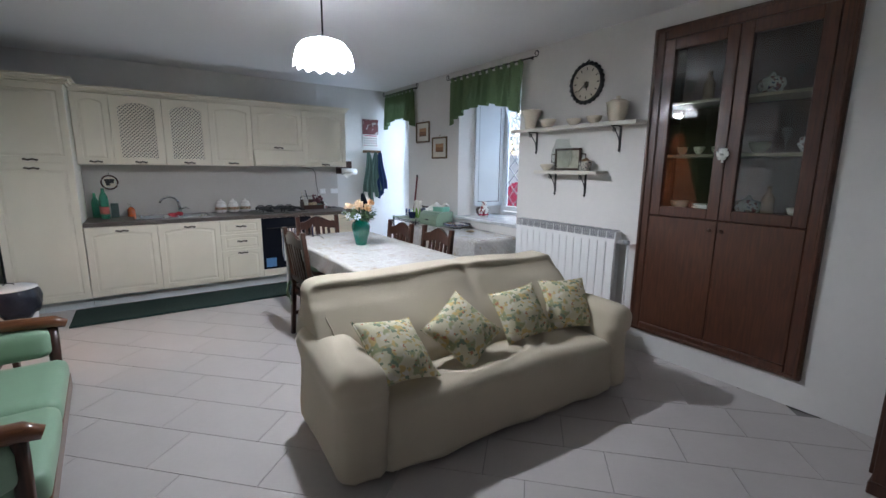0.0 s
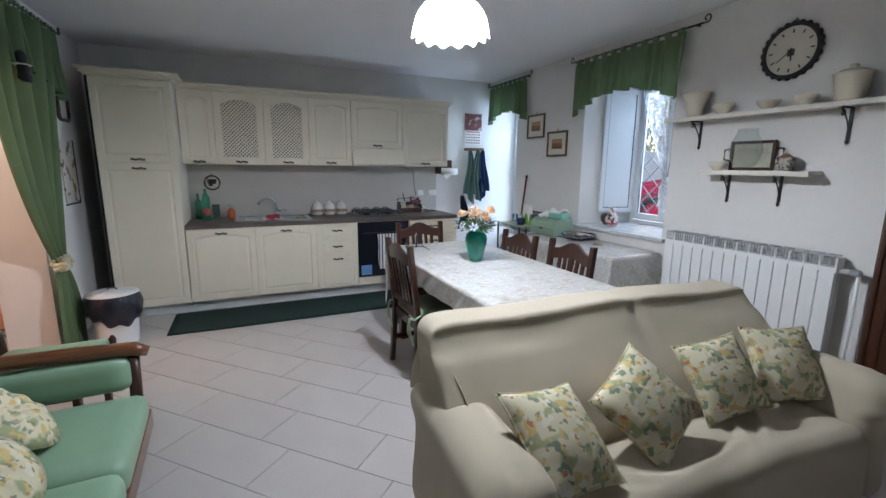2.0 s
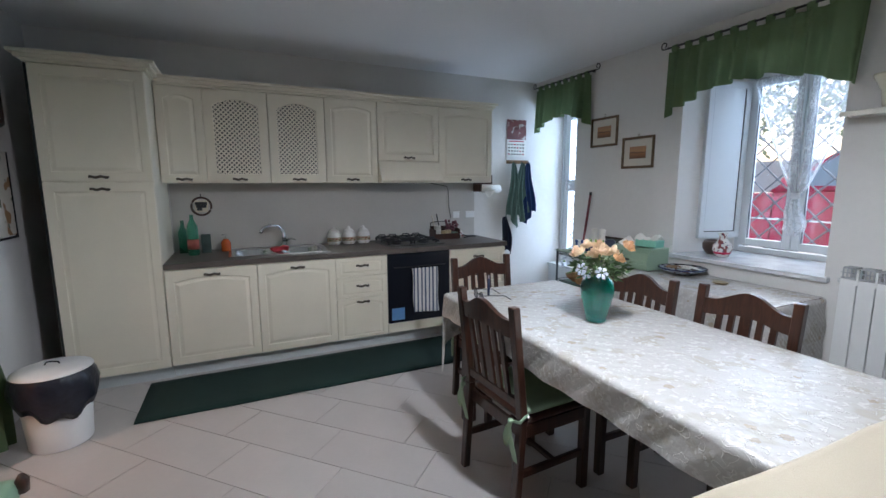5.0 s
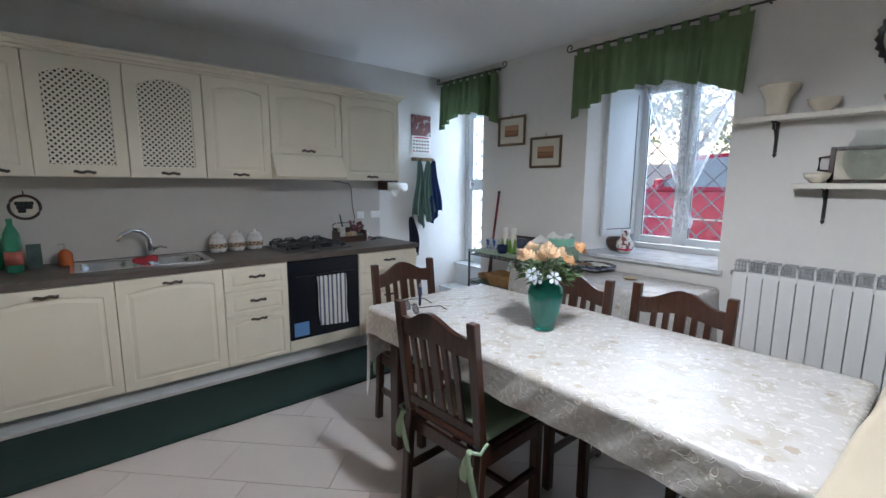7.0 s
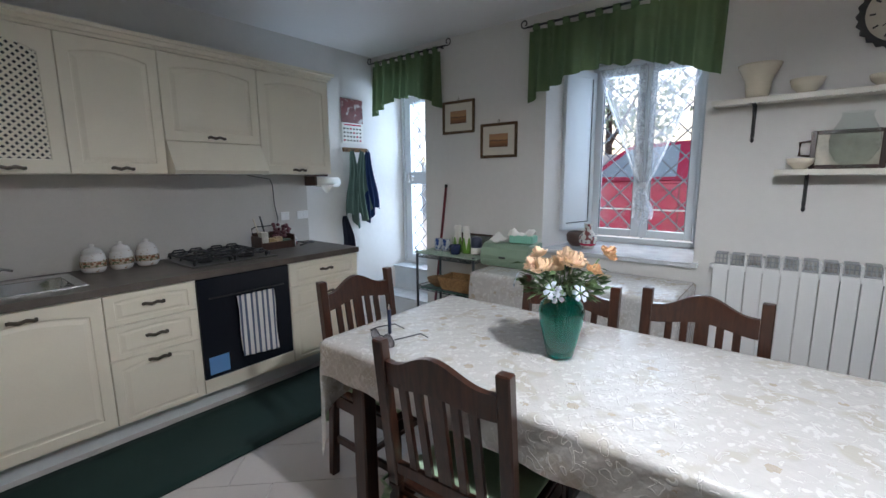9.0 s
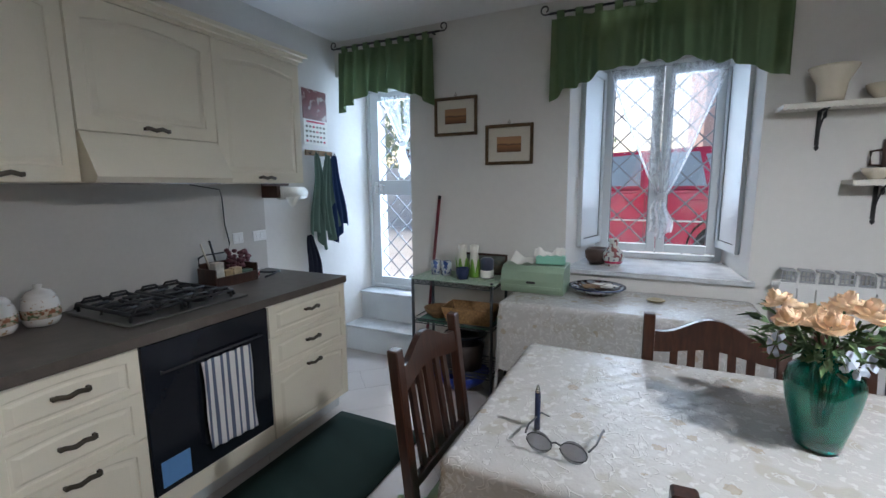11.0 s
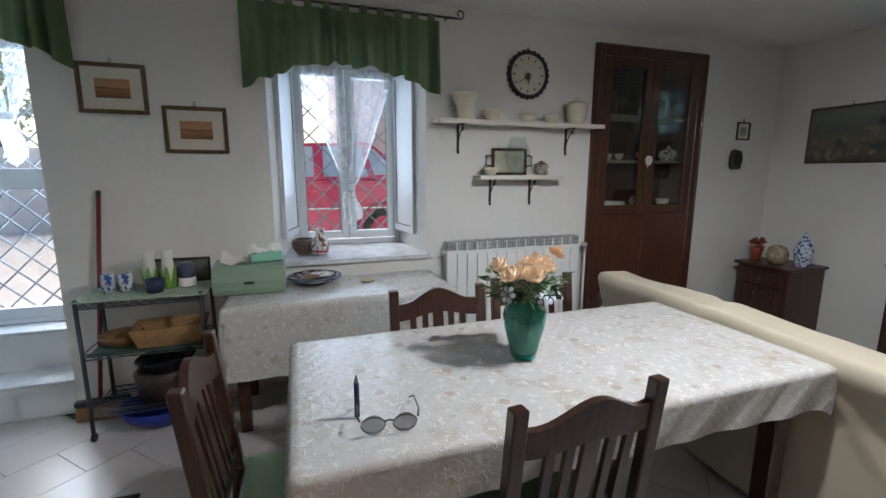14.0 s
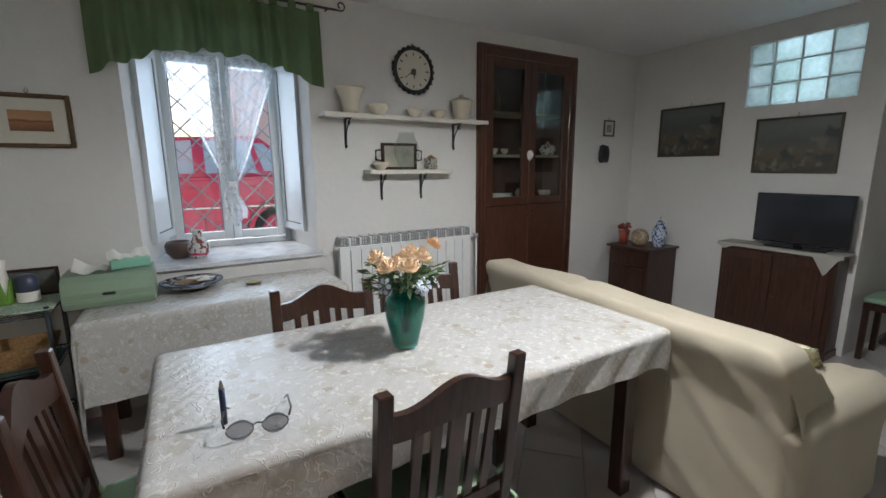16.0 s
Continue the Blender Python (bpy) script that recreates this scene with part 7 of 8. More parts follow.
part("frame", boxes([(0, -0.17, 0, 0.012, -0.155, 0.15), (0, 0.155, 0, 0.012, 0.17, 0.15), (0, -0.155, 0, 0.012, 0.155, 0.015), (0, -0.155, 0.135, 0.012, 0.155, 0.15)], bevel=0.003), M_CHAIR, fr2)
part("picture", boxes([(0.004, -0.155, 0.015, 0.009, 0.155, 0.135)]), A_DARK, fr2)
b_ = thing("basket", "brown wicker bread basket on the trolley's middle shelf", "basket", (3.80, 7.31, 0.49), 4)
bm = bmesh.new()
for s0, s1, z0_, z1_ in ((0, 1, 0.0, 0.10),):
    o_, i_ = [], []
    for (x, y) in ((-1, -1), (1, -1), (1, 1), (-1, 1)):
        o_.append((bm.verts.new((x * 0.09, y * 0.15, 0)), bm.verts.new((x * 0.115, y * 0.185, 0.11)), bm.verts.new((x * 0.105, y * 0.175, 0.11)), bm.verts.new((x * 0.08, y * 0.14, 0.01))))
    for i in range(4):
        a, b = o_[i], o_[(i + 1) % 4]
        for k in range(3):
            bm.faces.new((a[k], b[k], b[k + 1], a[k + 1]))
    bm.faces.new([o[3] for o in o_])
    bm.faces.new([o[0] for o in o_][::-1])
part("body", bm, mat("wicker", (0.30, 0.17, 0.07), 0.7, var=0.4, scale=60, fine=150, bump=0.8), b_)
pot("basket", bowl_prof(0.11, 0.07, 0.008), M_DUN, "round dark brown wicker tray on the middle shelf", "basket", (3.80, 7.56, 0.49))
pot("pan", [(0, 0), (0.12, 0), (0.15, 0.06), (0.155, 0.062), (0.145, 0.068), (0.11, 0.012), (0, 0.012)], M_BLACK, "black roasting pan on the trolley's lower level", "pan", (3.81, 7.36, 0.33), extra=None)
pot("pot", [(0, 0), (0.13, 0), (0.14, 0.10), (0.15, 0.17), (0.12, 0.19), (0, 0.19)], mat("dark_tin", (0.035, 0.025, 0.022), 0.45, metal=0.3, var=0.4, scale=14), "large patterned pot on the trolley's lowest shelf", "pot", (3.82, 7.38, 0.145))
pot("basin", bowl_prof(0.17, 0.10, 0.006), mat("blue_plastic", (0.01, 0.03, 0.25), 0.35), "dark blue plastic basin on the floor under the trolley", "basin", (3.79, 7.40, 0.002), 30).scale = (1.05, 1.3, 1.25)
br = thing("broom", "broom with a dark red handle leaning on the wall", "broom", (0, 0, 0))
part("handle", tube(bmesh.new(), [(3.95, 7.76, 0.12), (4.022, 7.66, 1.32)], 0.012, 10), mat("dark_red_plastic", (0.16, 0.015, 0.025), 0.35), br, smooth=True)
part("tip", tube(bmesh.new(), [(4.022, 7.66, 1.3205), (4.024, 7.658, 1.35)], 0.013, 10), M_IRON, br, smooth=True)
part("head", boxes([(3.91, 7.60, 0.09, 3.95, 7.88, 0.13)], bevel=0.008), M_IRON, br)
part("bristles", boxes([(3.905, 7.605, 0.002, 3.955, 7.875, 0.089)], bevel=0.006), M_DUN, br)

# worktop things
WZ = 0.871
M_JAR = spots(mat("white_jar_glaze", (0.68, 0.65, 0.62), 0.2), [(60, 0.63, (0.45, 0.32, 0.22), 0.04)])
M_BAND = spots(mat("painted_band", (0.50, 0.40, 0.30), 0.25), [(55, 0.52, (0.25, 0.10, 0.05), 0.05), (70, 0.58, (0.12, 0.15, 0.08), 0.04)])
for x in (1.645, 1.785, 1.925):
    pot("canister", [(0, 0), (0.052, 0.0), (0.062, 0.02), (0.064, 0.07), (0.058, 0.105), (0.048, 0.115), (0.053, 0.12), (0.038, 0.14), (0.012, 0.15), (0.016, 0.165), (0, 0.17)], M_JAR, "white ceramic kitchen canister with painted fruit and a lid", "canister", (x, 8.46, WZ), extra=[("painted_band", [(0.0630, 0.032), (0.0652, 0.036), (0.0652, 0.068), (0.0630, 0.072)], M_BAND, "brown and green painted fruit band")], group="kitchen canisters")
bt = thing("bottle", "green plastic water bottle with a red and white label", "bottle", (0.50, 8.33, WZ))
M_BOT = mat("green_plastic", (0.10, 0.52, 0.33), 0.1, trans=0.75, bump=0, var=0)
part("body", lathe([(0, 0.004), (0.035, 0.0), (0.041, 0.01), (0.041, 0.2), (0.038, 0.235), (0.018, 0.28), (0.014, 0.29), (0.014, 0.305), (0, 0.305)], 24), M_BOT, bt, smooth=True)
part("label", lathe([(0.0418, 0.05), (0.0425, 0.05), (0.0425, 0.13), (0.0418, 0.13)], 24), mat("label_red", (0.4, 0.10, 0.07), 0.5, var=0.4, scale=20), bt, "red label", smooth=True)
part("cap", lathe([(0, 0.306), (0.015, 0.306), (0.015, 0.325), (0, 0.325)], 14), M_BOT, bt)
bt2 = thing("bottle", "clear green glass bottle behind the water bottle", "bottle", (0.415, 8.50, WZ))
part("body", lathe([(0, 0.0), (0.035, 0.0), (0.036, 0.17), (0.015, 0.22), (0.013, 0.27), (0, 0.27)], 20), M_BOT, bt2, smooth=True)
bx = thing("box", "dark carton standing beside the bottle on the worktop", "box", (0.585, 8.43, WZ))
part("carton", boxes([(-0.035, -0.02, 0, 0.035, 0.02, 0.155)], bevel=0.002), mat("carton_dark", (0.05, 0.08, 0.07), 0.5, var=0.4, scale=20), bx)
so_ = thing("soap_jar", "clear soap pump jar with orange liquid beside the sink", "soap jar", (0.73, 8.46, WZ))
part("jar", lathe([(0, 0.0), (0.035, 0.0), (0.038, 0.01), (0.038, 0.075), (0.02, 0.1), (0.012, 0.105), (0, 0.105)], 20), mat("orange_liquid", (0.60, 0.13, 0.03), 0.2, trans=0.3), so_, smooth=True)
part("pump", tube(bmesh.new(), [(0, 0, 0.105), (0, 0, 0.14), (-0.03, -0.01, 0.14)], 0.006), M_CLEAR, so_, smooth=True)
single("dish_cloth", rounded(bmesh.new(), -0.07, -0.05, 0, 0.07, 0.05, 0.035, 0.012, (10, 8, 4), wob=0.02, freq=18), mat("red_cloth", (0.35, 0.03, 0.04), 0.9), "crumpled red dish cloth on the sink's edge", "cloth", (1.14, 8.22, 0.8795), smooth=True)
tv_ = thing("trivet", "round iron trivet with a grape motif hung on the splash wall", "trivet", (0.56, YN - 0.005, 1.25))
r_ = part("ring", tube(bmesh.new(), [(0.075 * math.cos(a * math.pi / 12), 0, 0.075 * math.sin(a * math.pi / 12)) for a in range(25)], 0.009, 8), M_DARKWOOD, tv_, smooth=True)
part("backing", boxes([(-0.05, -0.002, -0.05, 0.05, 0.003, 0.05)], bevel=0.001), M_CERAM, tv_, "pale tile face")
bm = bmesh.new()
for k in range(10):
    x, z = ((k % 4) - 1.5) * 0.022 * (1 - 0.18 * (k // 4)), 0.025 - (k // 4) * 0.024
    rounded(bm, x - 0.013, -0.018, z - 0.013, x + 0.013, -0.003, z + 0.013, 0.007, (3, 3, 3))
part("grapes", bm, M_IRON, tv_, "dark raised grapes", smooth=True)
part("hanger", tube(bmesh.new(), [(0, 0, 0.084), (0, -0.004, 0.105)], 0.004, 6), M_IRON, tv_)
kb = thing("rack_basket", "wooden spice rack with packets and red berries beside the hob", "rack", (2.78, 8.42, WZ))
kb.scale = (1.3, 1.25, 1.15)
part("tray", boxes([(-0.11, -0.06, 0, 0.11, 0.06, 0.008), (-0.11, -0.06, 0.008, -0.102, 0.06, 0.09), (0.102, -0.06, 0.008, 0.11, 0.06, 0.09), (-0.102, 0.052, 0.008, 0.102, 0.06, 0.11), (-0.102, -0.06, 0.008, 0.102, -0.052, 0.05)], bevel=0.002), M_DARKWOOD, kb)
for k, (x, w, h_, c_) in enumerate(((-0.075, 0.022, 0.12, (0.5, 0.48, 0.42)), (-0.03, 0.02, 0.075, (0.40, 0.28, 0.15)), (0.015, 0.022, 0.08, (0.45, 0.33, 0.2)), (0.065, 0.03, 0.06, (0.10, 0.16, 0.12)))):
    part("packet", boxes([(x - w, -0.045, 0.009, x + w, -0.005, h_)], bevel=0.003), mat("packet", c_, 0.6, var=0.25, scale=30), kb, "paper packet")
bm = bmesh.new()
rn = random.Random(9)
for k in range(44):
    c0 = Vector((rn.uniform(0.01, 0.12), rn.uniform(0.0, 0.045), rn.uniform(0.07, 0.16)))
    rounded(bm, c0.x - 0.011, c0.y - 0.011, c0.z - 0.011, c0.x + 0.011, c0.y + 0.011, c0.z + 0.011, 0.01, (2, 2, 2))
part("berries", bm, mat("berry", (0.15, 0.05, 0.06), 0.6), kb, "cluster of dull red berries", smooth=True)
part("spoon", tube(bmesh.new(), [(-0.06, 0.02, 0.02), (-0.10, 0.035, 0.21)], 0.004, 6), M_CERAM, kb)
part("handle", tube(bmesh.new(), [(-0.105, 0.05, 0.10), (-0.105, 0.05, 0.14), (-0.08, 0.05, 0.15), (0.02, 0.05, 0.15)], 0.004, 6), M_IRON, kb, "black wire handle", smooth=True)
part("spoon", tube(bmesh.new(), [(-0.02, 0.03, 0.02), (-0.055, 0.04, 0.22)], 0.0045, 6), M_IRON, kb)
pot("jar", [(0, 0), (0.03, 0), (0.035, 0.03), (0.033, 0.06), (0.02, 0.075), (0, 0.078)], M_MAJ, "small painted jar beside the spice rack", "jar", (2.955, 8.42, WZ))
gs = thing("eyeglasses", "dark folded eyeglasses on the worktop", "glasses", (3.05, 8.33, WZ), 20)
gs.scale = (1.35, 1.35, 1.6)
part("frame", tube(bmesh.new(), [(-0.07, 0.02, 0.006), (-0.03, 0, 0.012), (0, 0, 0.016), (0.03, 0, 0.012), (0.07, 0.02, 0.006), (0.05, 0.06, 0.004), (-0.04, 0.065, 0.02)], 0.004, 6), M_IRON, gs, smooth=True)
cb = thing("cable", "thin dark cable hanging from the wall cabinet to the socket", "cable", (0, 0, 0))
part("wire", tube(bmesh.new(), [(2.70, YN - 0.01, 1.44), (2.86, YN - 0.05, 1.41), (2.90, YN - 0.015, 1.36), (2.91, YN - 0.008, 1.2), (2.93, YN - 0.012, 1.08), (2.91, YN - 0.02, 1.02), (2.88, YN - 0.04, 0.985)], 0.0035, 6), M_IRON, cb, smooth=True)
for x in (3.00, 3.17):
    sk = thing("wall_socket", "white plastic wall socket plate over the worktop", "socket", (x, YN - 0.001, 1.10), group="wall sockets")
    part("plate", boxes([(-0.055 if x > 3.1 else -0.04, -0.008, -0.035, 0.055 if x > 3.1 else 0.04, 0, 0.035)], bevel=0.003), M_PLASTIC, sk)
    part("insert", boxes([(-0.03, -0.010, -0.018, -0.005, -0.0085, 0.018), (0.005, -0.010, -0.018, 0.03, -0.0085, 0.018)], bevel=0.001), M_WHITE, sk)
# paper roll, calendar, hanging cloths
rh = thing("paper_roll_holder", "dark wooden roll holder with white kitchen paper under the cabinet end", "roll holder", (3.33, YN - 0.13, 1.38))
part("arm", boxes([(-0.12, -0.02, -0.03, -0.09, 0.128, 0.05), (-0.12, 0.11, 0.05, 0.12, 0.128, 0.15)], bevel=0.004), M_DARKWOOD, rh)
part("roll", tube(bmesh.new(), [(-0.085, 0, 0), (0.14, 0, 0)], 0.042, 20), M_PAPER, rh, "white paper roll", smooth=True)
part("core", tube(bmesh.new(), [(0.1405, 0, 0), (0.155, 0, 0)], 0.014, 10), M_DARKWOOD, rh)
part("loose_sheet", sheet(6, 8, lambda u, v: Vector((-0.06 + u * 0.13, -0.042 + 0.01 * math.sin(v * 4), -0.005 - v * 0.09 * (0.6 + 0.4 * math.sin(u * 5))))), M_PAPER, rh, "loose paper end", smooth=True)
cal = thing("calendar", "wall calendar with a dark red picture above a white date sheet", "calendar", (3.77, YN - 0.003, 1.93))
part("picture_sheet", boxes([(-0.13, -0.004, 0, 0.13, 0, 0.22)]), spots(mat("calendar_picture", (0.16, 0.05, 0.05), 0.4, var=0.4, scale=12), [(16, 0.56, (0.45, 0.40, 0.38), 0.08)]), cal)
part("date_sheet", boxes([(-0.13, -0.0045, -0.19, 0.13, -0.0005, -0.001)]), M_PAPER, cal, "white date sheet")
for r in range(4):
    for c in range(6):
        part("date_bar", boxes([(-0.11 + c * 0.038, -0.0065, -0.17 + r * 0.036, -0.11 + c * 0.038 + 0.022, -0.005, -0.155 + r * 0.036)]), M_HANDLE if (r + c) % 5 else M_RED, cal)
part("heading", boxes([(-0.10, -0.0065, -0.025, 0.10, -0.005, -0.012)]), M_RED, cal, "red heading bar")
hk = thing("hook_rail", "small wooden hook rail under the calendar", "hook rail", (3.78, YN - 0.002, 1.68))
part("board", boxes([(-0.14, -0.014, -0.02, 0.16, 0, 0.02)], bevel=0.003), M_DUN, hk)
for k in range(4):
    part("hook", tube(bmesh.new(), [(-0.11 + k * 0.08, -0.014, 0), (-0.11 + k * 0.08, -0.035, -0.01), (-0.11 + k * 0.08, -0.04, 0.008)], 0.003, 6), M_IRON, hk, smooth=True)


def hanging(at, w, h, m, label, name, seed):
    def f(u, v):
        ww = w * (0.25 + 0.75 * v ** 0.6)
        return Vector(((u - 0.5) * ww + 0.02 * math.sin(v * 5 + seed), -0.02 - 0.025 * math.sin(u * 17 + seed + v) * (0.3 + v) - 0.01 * v, -v * h * (1 - 0.12 * math.sin(u * 5 + seed))))
    o = thing(name, label, "cloth", at)
    part("cloth", sheet(30, 24, f), m, o, smooth=True)
    part("loop", tube(bmesh.new(), [(-0.008, -0.02, 0.0), (0, -0.02, 0.02), (0.008, -0.02, 0.0)], 0.003, 6), m, o)


M_GREYG = cloth("grey_green_cloth", (0.13, 0.20, 0.17), 0.1)
M_NAVY = cloth("navy_cloth", (0.025, 0.045, 0.12), 0.05)
M_DARKC = cloth("dark_cloth", (0.02, 0.022, 0.035), 0.05)
hanging((3.70, YN - 0.04, 1.665), 0.20, 0.66, M_GREYG, "grey-green kitchen towel hanging from the hook rail", "towel", 0.3)
hanging((3.80, YN - 0.05, 1.665), 0.18, 0.60, M_GREYG, "grey-green apron hanging from the hook rail", "apron", 2.0)
hanging((3.90, YN - 0.05, 1.665), 0.17, 0.62, M_NAVY, "navy blue cloth hanging from the hook rail", "apron", 3.6)
hanging((3.62, YN - 0.03, 1.06), 0.16, 0.42, M_DARKC, "dark cloth hanging low beside the worktop", "cloth", 5.0)

# waste bin
bn = thing("waste_bin", "white round waste bin with a black bag folded over its rim", "bin", (-0.14, 7.32, 0))
bn.scale = (0.84, 0.84, 0.78)
part("body", lathe([(0, 0.002), (0.165, 0.0), (0.17, 0.01), (0.20, 0.54), (0.19, 0.54), (0.16, 0.02), (0, 0.02)], 36), M_PLASTIC, bn, smooth=True)
part("bag", lathe([(0.205, 0.548), (0.226, 0.51), (0.236, 0.44), (0.232, 0.35), (0.212, 0.29), (0.203, 0.54)], 60, lambda p, a: Vector((p.x, p.y, p.z)) * 1.0 + Vector((p.x, p.y, 0)) * 0.06 * noise.noise(Vector((math.cos(a) * 4, math.sin(a) * 4, p.z * 10))) + Vector((0, 0, (0.05 * math.sin(a * 2 + 0.6) + 0.02 * math.sin(a * 9)) * (1 if p.z < 0.42 else 0)))), M_BAG, bn, "crumpled black bin bag", smooth=True)
part("lid", lathe([(0, 0.585), (0.05, 0.583), (0.16, 0.57), (0.212, 0.552), (0.214, 0.546), (0.2, 0.545), (0, 0.55)], 40), M_PLASTIC, bn, smooth=True)
part("lid_handle", tube(bmesh.new(), [(-0.04, 0, 0.582), (-0.03, 0.01, 0.60), (0, 0.0, 0.605), (0.035, -0.01, 0.60), (0.04, 0, 0.58)], 0.005, 6), M_IRON, bn, "black wire handle", smooth=True)

# armchair that matches the settee
ac = thing("armchair", "low green vinyl armchair with a dark wooden frame by the curtain", "armchair", (-0.155, 5.97, 0), 0)
ac.scale = (0.85, 0.97, 0.86)
part("seat", rounded(bmesh.new(), -0.26, -0.27, 0.40, 0.30, 0.27, 0.50, 0.035, (14, 14, 5), wob=0.003), M_GREENV, ac, smooth=True)
part("seat_rail", boxes([(-0.25, -0.25, 0.33, 0.27, 0.25, 0.40)], bevel=0.005), M_CHAIR, ac)
for sx, sy in ((-1, -1), (-1, 1), (1, -1), (1, 1)):
    part("leg", boxes([(sx * 0.245 - 0.02, sy * 0.235 - 0.02, 0, sx * 0.245 + 0.02, sy * 0.235 + 0.02, 0.345)], bevel=0.005), M_CHAIR, ac)
part("back_post", tube(bmesh.new(), [(-0.25, -0.23, 0.33), (-0.27, -0.23, 0.6), (-0.31, -0.23, 0.78)], 0.024, 8), M_CHAIR, ac, smooth=True)
part("back_post", tube(bmesh.new(), [(-0.25, 0.23, 0.33), (-0.27, 0.23, 0.6), (-0.31, 0.23, 0.78)], 0.024, 8), M_CHAIR, ac, smooth=True)
part("back_pad", rounded(bmesh.new(), -0.325, -0.21, 0.52, -0.255, 0.21, 0.76, 0.03, (4, 10, 8)), M_GREENV, ac, smooth=True)
part("front_finial", lathe([(0, 0), (0.02, 0.0), (0.024, 0.05), (0.01, 0.075), (0, 0.078)], 12, at=(0.31, 0.24, 0.44)), M_CHAIR, ac, smooth=True)


def round_pillow(label, at, rot, r=0.17):
    t = thing("round_cushion", label, "cushion", at)
    t.rotation_euler = [radians(a) for a in rot]

    def fn(p, a):
        k = math.hypot(p.x, p.y)
        return Vector((p.x, p.y, p.z * (1 - 0.55 * math.exp(-(k / 0.035) ** 2)) + 0.006 * math.sin(a * 10) * math.sin(min(1, k / r) * math.pi)))
    part("cover", lathe([(0, 0.055), (0.02, 0.055), (0.05, 0.06), (0.09, 0.062), (0.13, 0.052), (0.16, 0.03), (r, 0), (0.16, -0.03), (0.12, -0.05), (0.05, -0.055), (0, -0.05)], 48, fn), M_FLORAL, t, smooth=True)
    part("button", lathe([(0, 0.032), (0.012, 0.030), (0.012, 0.022), (0, 0.02)], 12), M_FLORAL, t)


round_pillow("round tufted floral cushion on the green settee", (0.02, 5.15, 0.525), (-6, 40, 8), 0.20)
round_pillow("round floral cushion leaning on the settee back", (0.09, 4.74, 0.525), (8, 38, -8), 0.20)

# outdoors
GZ = 0.38
gnd = setting("ground", boxes([(XE + WT, -60, GZ - 0.3, 90, 80, GZ)]), mat("pale_paving", (0.58, 0.56, 0.53), 0.85, var=0.12, scale=1.5, fine=20, bump=0.2), "pale paved yard outside the window")
car = thing("parked_car", "red hatchback car parked outside the window", "car", (6.7, 6.78, GZ))
car.scale = (1, -1, 1)


def car_body():
    """Side outline along y, pulled in above the belt line."""
    lower = [(-2.0, 0.30), (-2.02, 0.62), (-1.85, 0.80), (-1.1, 0.93), (0.4, 0.98), (1.6, 0.98), (1.95, 0.92), (2.0, 0.55), (1.95, 0.28)]
    bm = bmesh.new()
    secs = []
    for x, inset in ((0.0, 0.06), (0.06, 0.0), (1.55, 0.0), (1.62, 0.06)):
        secs.append([bm.verts.new((x, y * (1 - inset * 0.1), z - (inset * 0.3 if z > 0.6 else -inset * 0.5))) for y, z in lower])
    for a, b in zip(secs, secs[1:]):
        for k in range(len(lower)):
            j = (k + 1) % len(lower)
            bm.faces.new((a[k], a[j], b[j], b[k]))
    bm.faces.new(secs[0])
    bm.faces.new(secs[-1][::-1])
    bmesh.ops.recalc_face_normals(bm, faces=bm.faces)
    bmesh.ops.bevel(bm, geom=bm.edges[:], offset=0.025, segments=2, affect="EDGES")
    return bm


part("body", car_body(), M_RED, car)
CABY = [(-0.78, 0.94), (-0.15, 1.42), (1.15, 1.47), (1.75, 0.97)]
bm = bmesh.new()
A_ = [bm.verts.new((0.06 + (z - 0.94) * 0.32, y, z)) for y, z in CABY]
B_ = [bm.verts.new((1.56 - (z - 0.94) * 0.32, y, z)) for y, z in CABY]
bm.faces.new(A_)
bm.faces.new(B_[::-1])
for k in range(4):
    bm.faces.new((A_[k], B_[k], B_[(k + 1) % 4], A_[(k + 1) % 4]))
bmesh.ops.recalc_face_normals(bm, faces=bm.faces)
bmesh.ops.bevel(bm, geom=bm.edges[:], offset=0.03, segments=2, affect="EDGES")
part("cabin", bm, M_RED, car)
# grey-blue base colour carries the sky's reflection in the glass
M_CARGL = mat("sky_toned_glass", (0.30, 0.38, 0.45), 0.08, bump=0, var=0)


def side_window(pts, name="side_window"):
    bm = bmesh.new()
    fr_, bk_ = [], []
    for y, z in pts:
        x = 0.06 + (z - 0.94) * 0.32
        fr_.append(bm.verts.new((x - 0.008, y, z)))
        bk_.append(bm.verts.new((x + 0.01, y, z)))
    bm.faces.new(fr_)
    for k in range(len(pts)):
        j = (k + 1) % len(pts)
        bm.faces.new((fr_[k], fr_[j], bk_[j], bk_[k]))
    bmesh.ops.recalc_face_normals(bm, faces=bm.faces)
    part(name, bm, M_CARGL, car, "car window coloured like the pale sky it mirrors")


side_window([(-0.55, 1.02), (-0.14, 1.36), (0.42, 1.40), (0.42, 1.02)])
side_window([(0.54, 1.02), (0.54, 1.40), (1.02, 1.41), (1.10, 1.02)])
side_window([(1.18, 1.04), (1.08, 1.38), (1.20, 1.38), (1.50, 1.06)])
part("belt_moulding", boxes([(-0.008, -1.7, 0.61, 0.0, 1.7, 0.635)], bevel=0.003), M_STEEL, car, "bright moulding")
for y in (0.34, 1.0):
    part("door_handle", rounded(bmesh.new(), -0.025, y - 0.08, 0.84, -0.002, y + 0.08, 0.87, 0.01, (2, 6, 3)), M_RED, car, smooth=True)
for y in (-0.66, 0.48, 1.13):
    part("door_gap", boxes([(-0.004, y - 0.004, 0.35, 0.002, y + 0.004, 0.93)]), M_IRON, car)
